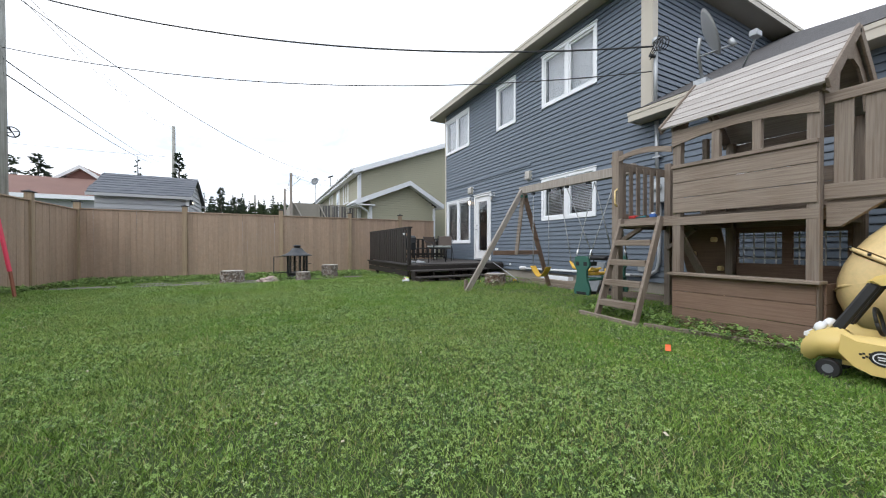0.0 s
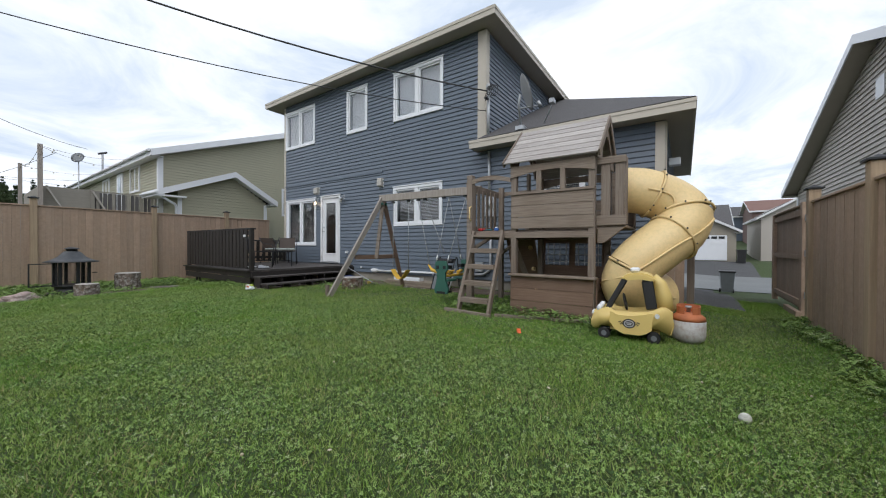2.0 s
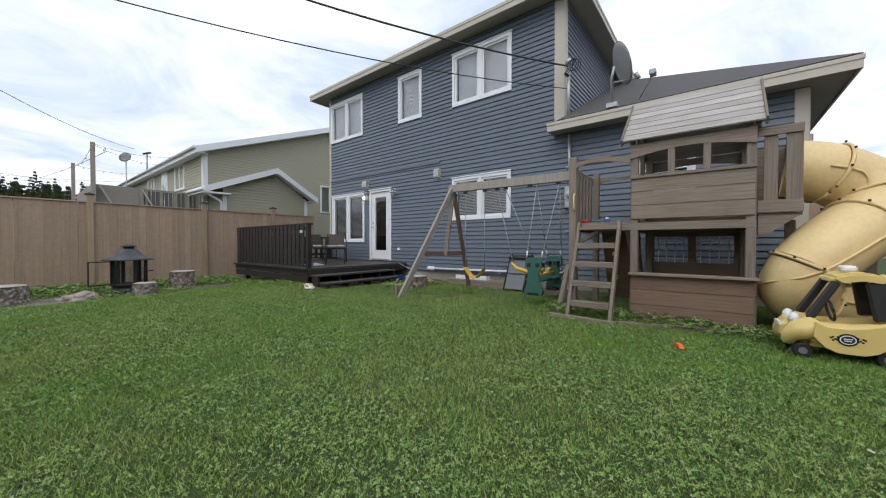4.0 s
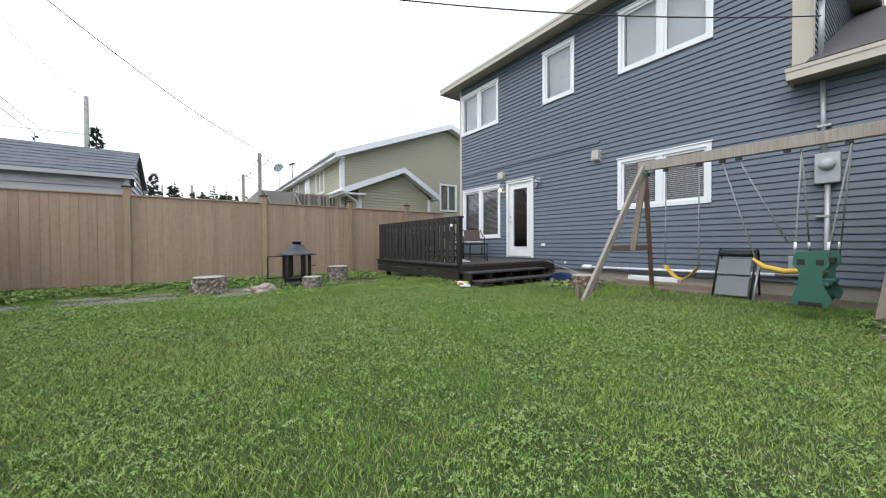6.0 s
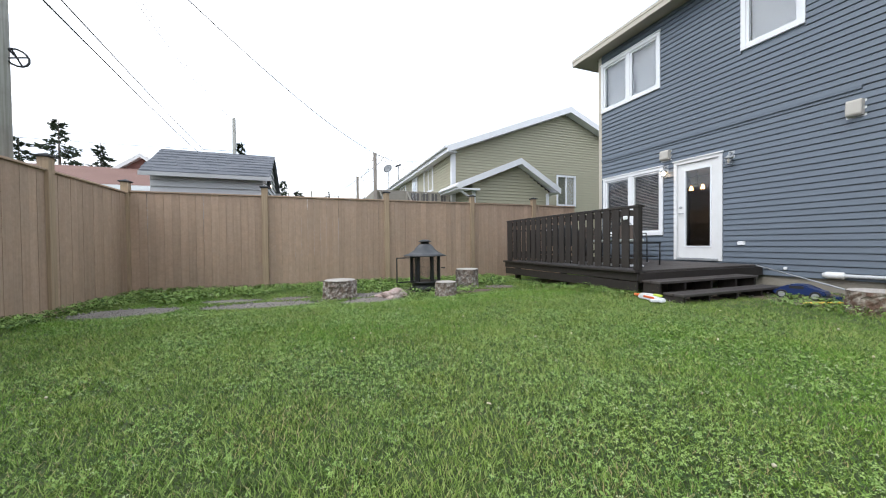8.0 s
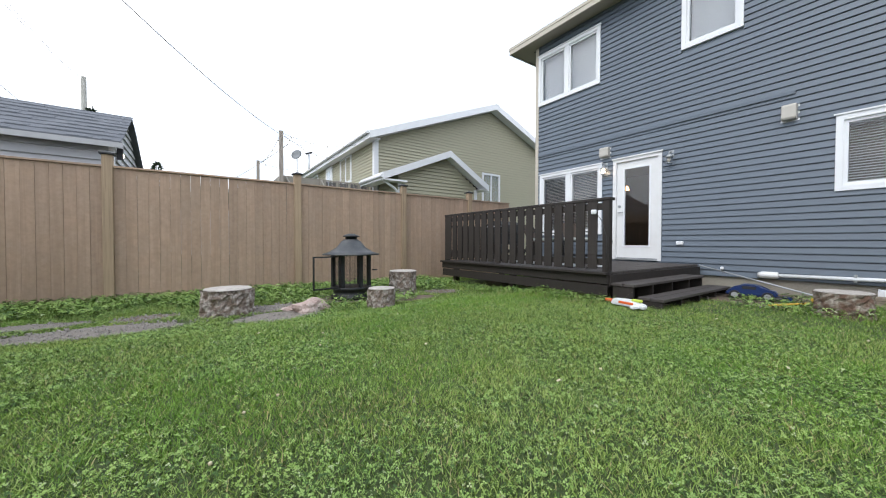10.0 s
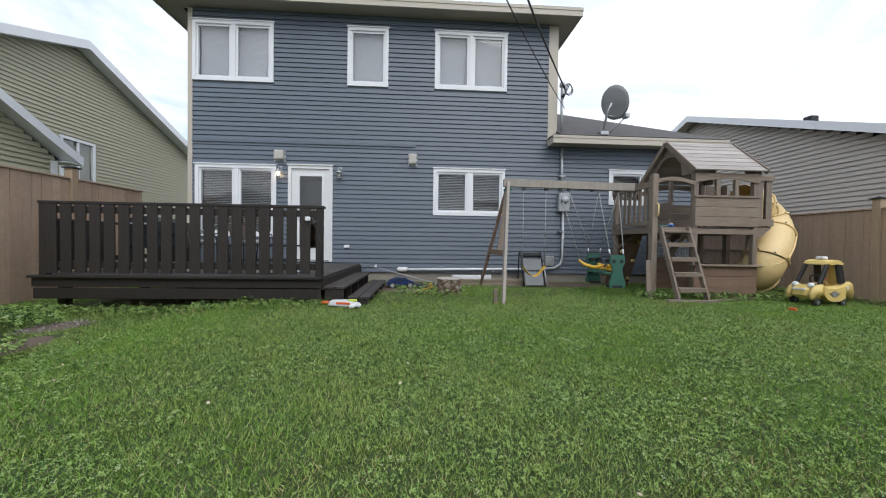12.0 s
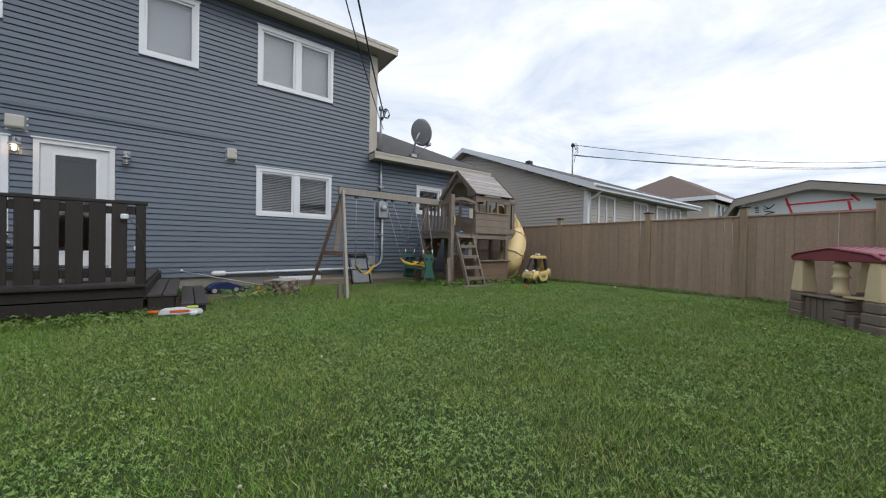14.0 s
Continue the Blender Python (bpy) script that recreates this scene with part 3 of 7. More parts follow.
def barbecue():
    o = thing("barbecue", "dark closed barbecue on legs standing on the deck", "barbecue", (4.0, 15.1, 0.41))
    part("firebox", box(-0.3, -0.25, 0.35, 0.3, 0.25, 0.6, bevel=0.03), DARK, o)
    bm = prism([(-0.27, 0.6), (-0.24, 0.78), (-0.1, 0.86), (0.1, 0.86), (0.24, 0.78), (0.27, 0.6)], 0, -0.3, 0.3)
    part("lid", bm, DARK, o)
    for x in (-0.26, 0.26):
        for y in (-0.2, 0.2):
            part("leg", tube([(x, y, 0), (x, y, 0.36)], 0.018, 6), DARK, o)
    part("handle", tube([(-0.31, -0.25, 0.74), (-0.35, -0.25, 0.74), (-0.35, 0.25, 0.74), (-0.31, 0.25, 0.74)], 0.012, 6), MAST, o)


barbecue()
for k, (x, y, rz) in enumerate(((3.35, 12.9, 20), (3.42, 13.15, 10), (3.4, 13.7, 35), (3.5, 14.2, 5), (3.5, 12.6, -20))):
    o = thing("shoe", "pale canvas shoe lying on the deck boards", "shoe", (x, y, 0.41), rz, group="shoes on the deck")
    bm = prism([(-0.13, 0), (-0.13, 0.08), (-0.05, 0.085), (0.02, 0.06), (0.12, 0.04), (0.135, 0.0)], 1, -0.04, 0.04)
    bmesh.ops.bevel(bm, geom=list(bm.edges), offset=0.012, segments=2, affect="EDGES")
    part("upper", bm, WHITE, o)
    part("sole", box(-0.135, -0.045, 0, 0.14, 0.045, 0.018, bevel=0.006), RUBBER, o)


# ---- door ----
def back_door():
    o = thing("door_1", "closed white back door with a tall glass light", "door", kind="structure")
    y0, y1, z0, z1 = DOOR
    x = WX
    part("door_frame", boxes(bmesh.new(), (x - 0.03, y0, z0, x + 0.12, y0 + 0.07, z1), (x - 0.03, y1 - 0.07, z0, x + 0.12, y1, z1), (x - 0.03, y0 + 0.07, z1 - 0.07, x + 0.12, y1 - 0.07, z1), (x - 0.055, y0 - 0.02, z1, x, y1 + 0.02, z1 + 0.025)), WPAINT, o)
    part("sill", box(x - 0.05, y0 + 0.07, z0, x + 0.12, y1 - 0.07, z0 + 0.035), MAST, o)
    a, b, c, d = y0 + 0.075, y1 - 0.075, z0 + 0.04, z1 - 0.075
    ga, gb, gc, gd = a + 0.17, b - 0.17, c + 0.27, d - 0.16
    part("door_leaf", boxes(bmesh.new(), (x + 0.012, a, c, x + 0.055, ga, d), (x + 0.012, gb, c, x + 0.055, b, d), (x + 0.012, ga, c, x + 0.055, gb, gc), (x + 0.012, ga, gd, x + 0.055, gb, d)), WPAINT, o)
    part("glazing_bead", boxes(bmesh.new(), (x + 0.0, ga - 0.03, gc - 0.03, x + 0.013, ga, gd + 0.03), (x + 0.0, gb, gc - 0.03, x + 0.013, gb + 0.03, gd + 0.03), (x + 0.0, ga, gc - 0.03, x + 0.013, gb, gc), (x + 0.0, ga, gd, x + 0.013, gb, gd + 0.03)), WHITE, o)
    part("pane", box(x + 0.03, ga, gc, x + 0.036, gb, gd), GLASS, o)
    h = part("door_handle", tube([(x + 0.01, b - 0.06, 1.46), (x - 0.05, b - 0.06, 1.46), (x - 0.055, b - 0.16, 1.46)], 0.012, 8), MAST, o, "brushed metal lever handle")
    part("deadbolt", lathe([(0.03, 0), (0.03, 0.014), (0.012, 0.02)], 12), MAST, o).matrix_basis = pose(x + 0.012, b - 0.06, 1.60, 0, -90, 0)


back_door()
CEILLAMP = bpy.data.materials.new("warm_bulb")
CEILLAMP.use_nodes = True
CEILLAMP.node_tree.nodes["Principled BSDF"].inputs["Emission Color"].default_value = (1.0, 0.50, 0.18, 1)
CEILLAMP.node_tree.nodes["Principled BSDF"].inputs["Emission Strength"].default_value = 3.5


def ceiling_light():
    o = thing("ceiling_light", "hanging ceiling light with two lit warm glass shades in the kitchen", "lamp", (8.5, 14.83, 2.38))
    part("stem", tube([(0, 0, 0.5), (0, 0, 0.05)], 0.01, 6), DARK, o)
    part("bar", tube([(0, -0.16, 0.05), (0, 0, 0.12), (0, 0.16, 0.05)], 0.01, 6), DARK, o)
    for s in (-1, 1):
        part("shade", lathe([(0.02, 0.05), (0.04, 0.0), (0.06, -0.075), (0.055, -0.08)], 12, at=(0, s * 0.155, 0)), CEILLAMP, o, "lit frosted glass shade")


ceiling_light()


# ---- blinds ----
# upper blinds: extra pale mauve paints in the sky reflected by their panes
SKYBLIND = mat("closed_blind_sky_tone", (0.84, 0.83, 0.85), 0.6, var=[(2, 0.3, (0.78, 0.77, 0.79))])
BLIND = mat("pale_blind_slats", (0.62, 0.61, 0.60), 0.6, var=[(2, 0.3, (0.5, 0.49, 0.48))])
for i, (y0, y1, z0, z1, n) in enumerate(WINDOWS):
    o = thing("window_blind", "pale horizontal slatted blind hanging closed behind the window glass", "blind", group="window blinds")
    bm = bmesh.new()
    low = z0 + 0.1
    k = z0 + 0.14
    while k < z1 - 0.12:
        t = 0.013 if i < 3 else 0.008
        d = 0.005 if i < 3 else 0.022
        v = [bm.verts.new(p) for p in ((WX + 0.115, y0 + 0.11, k - t), (WX + 0.115, y1 - 0.11, k - t), (WX + 0.115 + d, y1 - 0.11, k + t), (WX + 0.115 + d, y0 + 0.11, k + t))]
        bm.faces.new(v)
        k += 0.0255 if i < 3 else 0.038
    part("slats", bm, SKYBLIND if i < 3 else BLIND, o, kind="stuff")
    part("headrail", box(WX + 0.11, y0 + 0.1, z1 - 0.125, WX + 0.145, y1 - 0.1, z1 - 0.09), WHITE, o)


# ---- fittings on the wall ----
HOODPL = mat("aged_beige_plastic", (0.46, 0.44, 0.40), 0.5, var=[(6, 0.4, (0.40, 0.38, 0.34))])


def wall_vent(y, z, w, h):
    o = thing("wall_vent", "boxy off-white plastic vent hood fixed to the siding", "vent", (WX, y, z), group="vent hoods")
    bm = prism([(0.0, -h / 2), (-0.10, -h / 2), (-0.12, -h / 2 + 0.03), (-0.11, h / 2 - 0.03), (-0.09, h / 2), (0, h / 2)], 1, -w / 2, w / 2)
    bmesh.ops.bevel(bm, geom=list(bm.edges), offset=0.008, segments=1, affect="EDGES")
    part("hood", bm, HOODPL, o)
    part("flange", box(-0.012, -w / 2 - 0.02, -h / 2 - 0.02, -0.001, w / 2 + 0.02, h / 2 + 0.02), WHITE, o)


wall_vent(13.88, 2.83, 0.21, 0.22)
wall_vent(10.90, 2.82, 0.17, 0.24)
LAMPGLASS = mat("clear_lamp_glass", (0.55, 0.52, 0.45), 0.2)
LIT = bpy.data.materials.new("lit_bulb")
LIT.use_nodes = True
LIT.node_tree.nodes["Principled BSDF"].inputs["Emission Color"].default_value = (1.0, 0.7, 0.42, 1)
LIT.node_tree.nodes["Principled BSDF"].inputs["Emission Strength"].default_value = 14


def wall_lamp(y, z, lit):
    o = thing("wall_lamp", "lantern-style wall lamp " + ("with its bulb lit" if lit else "that is unlit") + " beside the back door", "lamp", (WX, y, z), group="wall lamps")
    part("backplate", box(-0.02, -0.05, 0.0, -0.001, 0.05, 0.15, bevel=0.006), MAST, o)
    part("arm", tube([(-0.02, 0, 0.1), (-0.09, 0, 0.13), (-0.11, 0, 0.07)], 0.01, 6), MAST, o)
    part("canopy", lathe([(0.075, 0.0), (0.07, 0.02), (0.03, 0.05), (0.01, 0.08)], 8, at=(-0.11, 0, 0.0)), MAST, o)
    for k in range(4):
        a = math.pi / 4 + k * math.pi / 2
        part("cage_bar", tube([(-0.11 + 0.06 * math.cos(a), 0.06 * math.sin(a), 0.0), (-0.11 + 0.045 * math.cos(a), 0.045 * math.sin(a), -0.11)], 0.004, 4), MAST, o)
    part("bulb", lathe([(0.012, 0.0), (0.03, -0.03), (0.028, -0.07), (0.01, -0.09)], 10, at=(-0.11, 0, 0)), LIT if lit else LAMPGLASS, o, "glowing warm bulb" if lit else "clear glass bulb")
    part("base_ring", lathe([(0.055, -0.115), (0.055, -0.105), (0.02, -0.125)], 10, at=(-0.11, 0, 0)), MAST, o)


wall_lamp(13.88, 2.45, True)
wall_lamp(12.55, 2.45, False)
solid("trim", box(WX - 0.04, 10.84, 3.10, WX + 0.008, Y1 - 0.101, 3.145), SIDING, "projecting blue-grey ledge trim across the siding", "trim")
o = thing("outlet_cover", "small white outdoor outlet cover on the siding", "outlet", (WX, 12.38, 0.80))
part("cover", box(-0.05, -0.06, -0.035, -0.001, 0.06, 0.035, bevel=0.008), WHITE, o)
o = thing("outlet_cover", "small round white tap cover low on the siding", "outlet", (WX, 11.72, 0.36))
part("cover", box(-0.04, -0.025, -0.025, -0.001, 0.025, 0.025, bevel=0.008), WHITE, o)


def service_pipes():
    o = thing("drain_pipe", "white plastic pipe running low along the siding with a capped end", "pipe", (0, 0, 0))
    part("pipe", tube([(5.93, 11.0, 0.29), (5.93, 7.9, 0.33)], 0.028, 10), WHITE, o)
    part("end_cap", lathe([(0.035, 0), (0.055, 0.02), (0.055, 0.2), (0.035, 0.25)], 12), WPAINT, o).matrix_basis = pose(5.93, 10.98, 0.29, -90, 0, 0)
    for y in (10.2, 9.0, 8.2):
        part("bracket", box(5.91, y - 0.015, 0.255, WX - 0.002, y + 0.015, 0.36), MAST, o)
    o = thing("electric_meter", "grey electric meter box with a round glass dial on the siding", "meter", (WX, 7.36, 1.9))
    part("box", box(-0.14, -0.13, -0.22, -0.002, 0.13, 0.22, bevel=0.01), MAST, o)
    part("dial", lathe([(0.085, 0), (0.085, 0.05), (0.06, 0.09), (0.02, 0.1)], 18), mat("meter_glass", (0.45, 0.48, 0.5), 0.15), o, "round glass meter dial").matrix_basis = pose(-0.14, 0, 0.05, 0, -90, 0)
    o = thing("conduit", "grey metal conduit rising up the siding through the eave", "pipe", (0, 0, 0))
    part("riser", tube([(5.93, 7.40, 2.12), (5.93, 7.42, 3.17)], 0.032, 10), MAST, o)
    part("lower_pipe", tube([(5.93, 7.36, 1.68), (5.93, 7.36, 0.62), (5.93, 7.40, 0.45), (5.93, 7.55, 0.35), (5.93, 7.9, 0.33)], 0.034, 10), MAST, o)
    for z in (2.5, 1.2):
        part("strap", box(5.89, 7.33, z, WX - 0.002, 7.47, z + 0.03), MAST, o)
    o = thing("junction_box", "small grey junction box low on the siding", "box", (WX, 7.66, 0.52))
    part("box", box(-0.09, -0.1, -0.11, -0.002, 0.1, 0.11, bevel=0.008), MAST, o)
    o = thing("service_mast", "galvanised service mast with wire loops above the garage eave", "mast", (5.93, 7.44, 3.4))
    part("pipe", tube([(0, 0, 0.0), (0, 0, 1.2)], 0.033, 10), MAST, o)
    part("collar", lathe([(0.12, 0.0), (0.09, 0.04), (0.04, 0.09)], 12), MAST, o)
    part("weatherhead", lathe([(0.035, 1.18), (0.065, 1.2), (0.06, 1.28), (0.02, 1.31)], 10), MAST, o)
    part("insulator", tube([(-0.03, 0, 0.95), (-0.14, 0.02, 0.95)], 0.03, 8), RUBBER, o)
    rng = random.Random(4)
    for k in range(3):
        pts = [(0.0 - 0.02 * k, -0.05, 1.22)]
        for a in range(9):
            t = a / 8 * 2 * math.pi
            pts.append((-0.1 + 0.04 * k, -0.10 - 0.09 * math.sin(t) - 0.03 * k, 1.12 + 0.12 * math.cos(t) - 0.02 * a / 8))
        pts.append((-0.14, 0.02, 0.97 - 0.05 * k))
        part("wire_loop", tube(pts, 0.008, 5), RUBBER, o)


service_pipes()


def sat_dish():
    o = thing("satellite_dish", "grey satellite dish with an arm standing on the garage roof eave", "satellite dish", (5.75, 6.50, 3.47))
    bm = bmesh.new()
    rings = []
    for k in range(7):
        r = 0.35 * k / 6
        rings.append([(r * math.cos(2 * math.pi * j / 24) * 0.92, r * math.sin(2 * math.pi * j / 24) * 1.06, 0.6 * r * r) for j in range(24)])
    vs = [[bm.verts.new(p) for p in ring] for ring in rings[1:]]
    c = bm.verts.new((0, 0, 0))
    for j in range(24):
        bm.faces.new((c, vs[0][j], vs[0][(j + 1) % 24])).smooth = True
        for a, b in zip(vs, vs[1:]):
            bm.faces.new((a[j], b[j], b[(j + 1) % 24], a[(j + 1) % 24])).smooth = True
    bmesh.ops.solidify(bm, geom=bm.faces[:], thickness=0.008)
    d = part("dish", bm, mat("grey_dish", (0.40, 0.405, 0.41), 0.5, var=[(4, 0.3, (0.34, 0.345, 0.35))]), o)
    d.matrix_basis = Matrix.Translation((-0.24, -0.06, 0.62)) @ Vector((0.50, -0.84, 0.34)).to_track_quat("Z", "Y").to_matrix().to_4x4()
    part("mount", tube([(-0.05, 0.06, 0.0), (-0.20, 0.05, 0.42), (-0.27, -0.01, 0.60)], 0.026, 8), MAST, o)
    part("foot", box(-0.14, -0.03, -0.05, 0.08, 0.15, 0.03), MAST, o)
    part("arm", tube([(-0.22, 0.02, 0.34), (-0.06, -0.36, 0.38)], 0.014, 6), MAST, o)
    part("receiver", tube([(-0.06, -0.36, 0.36), (-0.09, -0.31, 0.46)], 0.038, 8), MAST, o)
    o = thing("roof_antenna", "small grey antenna head on a bent arm above the garage eave", "antenna", (5.9, 5.95, 3.5))
    part("arm", tube([(0.2, 0.3, 0.05), (0.05, 0.1, 0.28), (-0.05, 0.0, 0.42)], 0.014, 6), MAST, o)
    part("head", box(-0.16, -0.05, 0.38, 0.0, 0.05, 0.47, bevel=0.01), MAST, o)


sat_dish()
o = thing("wall_light", "white floodlight box under the garage side eave", "lamp", (7.2, 4.02, 2.72))
part("body", box(-0.1, -0.2, -0.08, 0.1, -0.001, 0.06, bevel=0.01), WHITE, o)


# ---- play tower ----
def play_tower():
    o = thing("play_tower", "weathered wooden play tower with plank roof, counter and railed landing", "play tower", (0, 0, 0))
    xf, xb, yl, yr = 3.80, 4.98, 5.87, 4.76
    P = 0.075
    def post(x, y, z0, z1, w=P):
        part("post", box(x - w / 2, y - w / 2, z0, x + w / 2, y + w / 2, z1, bevel=0.005), WOODV, o)
    for x in (xf, xb):
        for y in (yl, yr):
            post(x, y, gz(x, y) - 0.03, 2.22, 0.085)
    post(3.78, 6.63, gz(3.78, 6.63) - 0.03, 2.16, 0.10)
    post(4.94, 6.63, gz(4.94, 6.63) - 0.03, 2.12, 0.085)
    # floors and beams under them
    for k in range(9):
        part("floor_board", box(xf + 0.02 + k * 0.131, yr - 0.03, 1.225, xf + 0.145 + k * 0.131, 6.66, 1.25), WOODY, o)
    for x in (xf - 0.045, xb + 0.02):
        part("floor_beam", box(x, yr - 0.04, 1.13, x + 0.03, 6.68, 1.222, bevel=0.004), WOODY, o)
    for y in (yr, yl, 6.66):
        part("floor_beam", box(xf, y - 0.015, 1.13, xb, y + 0.015, 1.222), WOODY, o)
    # front parapet
    for k, (a, b) in enumerate(((1.27, 1.435), (1.44, 1.605), (1.61, 1.77))):
        part("wall_board", box(xf - 0.062, yr - 0.03, a, xf - 0.044, yl + 0.03, b, bevel=0.003), WOODY, o)
        part("wall_board", box(xb + 0.044, yr - 0.03, a, xb + 0.062, yl + 0.03, b, bevel=0.003), WOODY, o)
    part("parapet_rail", box(xf - 0.085, yr - 0.04, 1.772, xf + 0.03, yl + 0.04, 1.81, bevel=0.004), WOODY, o)
    for y in (5.14, 5.48):
        part("window_post", box(xf - 0.06, y - 0.035, 1.811, xf - 0.0, y + 0.035, 2.1, bevel=0.004), WOODV, o)
    # arched headers
    def arch(x, y0, y1, z0, z1, rise, t=0.022, name="arched_header"):
        n = 10
        low = [(y0 + (y1 - y0) * k / n, z0 + rise * math.sin(math.pi * k / n)) for k in range(n + 1)]
        part(name, prism(low + [(y1, z1), (y0, z1)], 0, x - t, x), WOODY, o)
    arch(xf - 0.044, yr - 0.04, yl + 0.04, 2.03, 2.20, 0.075)
    arch(xb + 0.066, yr - 0.04, yl + 0.04, 2.03, 2.20, 0.075)
    arch(xf - 0.044, yl + 0.045, 6.69, 1.98, 2.045, 0.07)
    # slightly arched top of the landing's header
    n = 10
    top = [(yl + 0.045 + (6.69 - yl - 0.045) * k / n, 2.046 + 0.07 * math.sin(math.pi * k / n)) for k in range(n + 1)]
    part("arched_header", prism(top, 0, xf - 0.066, xf - 0.044), WOODY, o)
    # landing rails: slats at the far side and the back
    for x in np.arange(3.92, 4.85, 0.155):
        part("rail_slat", box(x, 6.655, 1.27, x + 0.075, 6.675, 2.0, bevel=0.003), WOODV, o)
    part("landing_rail", box(xf, 6.676, 1.93, xb, 6.70, 2.04, bevel=0.004), WOODY, o)
    part("landing_rail", box(xf, 6.676, 1.27, xb, 6.70, 1.34, bevel=0.004), WOODY, o)
    arch(xb + 0.03, yl + 0.045, 6.69, 1.93, 2.045, 0.07)
    # wall between landing and cabin with a doorway
    for k in range(3):
        part("wall_board", box(4.35, yl + 0.03, 1.27 + k * 0.165, 4.93, yl + 0.048, 1.43 + k * 0.165, bevel=0.003), WOODY, o)
    part("window_post", box(4.35, yl - 0.02, 1.25, 4.42, yl + 0.028, 2.2), WOODV, o)
    # gable ends
    for y, s in ((yl + 0.055, 1), (yr - 0.055, -1)):
        pts = [(xf - 0.05, 2.2), (xf - 0.05, 2.28), (4.4, 2.86), (5.04, 2.28), (5.04, 2.2), (4.76, 2.2), (4.72, 2.42), (4.55, 2.58), (4.4, 2.62), (4.24, 2.58), (4.08, 2.42), (4.04, 2.2)]
        part("gable_board", prism(pts, 1, y - 0.02, y), WOODY, o)
    # roof planks
    for side in (0, 1):
        ex, dz = (3.66 if side == 0 else 5.14), 0
        a, b = Vector((ex, 0, 2.235)), Vector((4.4, 0, 2.90))
        if side:
            a, b = Vector((5.14, 0, 2.235)), Vector((4.4, 0, 2.90))
        rows = 7
        for k in range(rows):
            p, q = a.lerp(b, k / rows), a.lerp(b, (k + 1.06) / rows)
            up = (b - a).cross(Vector((0, 1, 0))).normalized()
            if up.z < 0:
                up = -up
            bm = bmesh.new()
            v = []
            for yy in (yr - 0.10, yl + 0.12):
                for r, h in ((p, 0.015), (q, 0.008), (q, -0.008), (p, -0.004)):
                    w = r + up * h
                    v.append(bm.verts.new((w.x, yy, w.z)))
            for f in ((0, 1, 2, 3), (7, 6, 5, 4), (0, 4, 5, 1), (1, 5, 6, 2), (2, 6, 7, 3), (3, 7, 4, 0)):
                bm.faces.new([v[i] for i in f])
            part("roof_plank", bm, ROOFWOOD, o)
    for y in (yr - 0.11, yl + 0.13):
        for ex in (3.66, 5.14):
            part("barge_board", beam((ex, y, 2.225), (4.4, y, 2.885), 0.022, 0.09, bevel=0.003, up=(0, 0, 1)), WOODY, o)
    # lower counter
    for k, (a, b) in enumerate(((0.03, 0.20), (0.205, 0.385), (0.39, 0.565))):
        part("counter_board", box(xf - 0.062, yr - 0.03, a, xf - 0.044, yl + 0.03, b, bevel=0.003), REDWOOD, o)
        part("counter_board", box(xf + 0.05, yr - 0.062, a, xb - 0.05, yr - 0.044, b, bevel=0.003), REDWOOD, o)
    part("counter_shelf", box(xf - 0.13, yr - 0.07, 0.567, xf + 0.05, yl + 0.05, 0.597, bevel=0.005), WOODY, o)
    part("skirt_board", box(xf - 0.09, yr - 0.05, -0.08, xf - 0.063, yl + 0.06, 0.028, bevel=0.004), REDWOOD, o)
    # back wall below, with lattice windows
    part("back_panel", boxes(bmesh.new(), (xb + 0.045, yr - 0.03, 0.0, xb + 0.06, yl + 0.03, 0.68), (xb + 0.045, yr - 0.03, 1.06, xb + 0.06, yl + 0.03, 1.24),
                             (xb + 0.045, yr - 0.03, 0.68, xb + 0.06, 4.86, 1.06), (xb + 0.045, 5.28, 0.68, xb + 0.06, 5.38, 1.06), (xb + 0.045, 5.80, 0.68, xb + 0.06, yl + 0.03, 1.06)), REDWOOD, o)
    for y0, y1 in ((4.86, 5.28), (5.38, 5.80)):
        bm = bmesh.new()
        for k in range(4):
            y = y0 + (y1 - y0) * (k + 0.5) / 4
            boxes(bm, (xb + 0.036, y - 0.006, 0.68, xb + 0.044, y + 0.006, 1.06))
        for k in range(3):
            z = 0.68 + 0.38 * (k + 0.5) / 3
            boxes(bm, (xb + 0.0275, y0, z - 0.006, xb + 0.0355, y1, z + 0.006))
        part("window_lattice", bm, mat("pale_lattice", (0.6, 0.6, 0.58), 0.5), o, "pale plastic window lattice")
    part("climbing_board", beam((5.02, 6.28, 1.16), (5.55, 6.28, -0.05), 0.56, 0.025, up=(1, 0, 0.45)), REDWOOD, o)
    for k in range(5):
        part("climbing_hold", box(5.0 + 0.09 * k, 6.05 + 0.3 * (k % 2), 0.95 - 0.2 * k, 5.07 + 0.09 * k, 6.12 + 0.3 * (k % 2), 1.02 - 0.2 * k, bevel=0.015), SLIDE, o, "small yellow climbing hold")
    # knee braces and leaning brace
    part("brace", beam((3.80, 6.60, 0.95), (3.80, 6.30, 1.13), 0.06, 0.05), WOODV, o)
    part("brace", beam((3.79, 6.70, 0.66), (3.62, 6.78, -0.02), 0.07, 0.045), WOODV, o)
    part("brace", beam((4.9, 6.63, 0.85), (4.9, 6.25, 1.13), 0.06, 0.05), WOODV, o)
    part("brace", beam((3.9, 5.95, 1.12), (4.5, 5.95, 0.5), 0.09, 0.03), WOODV, o)
    # slide bay
    bx0, bx1, by0, by1 = 3.86, 4.92, 4.36, 4.70
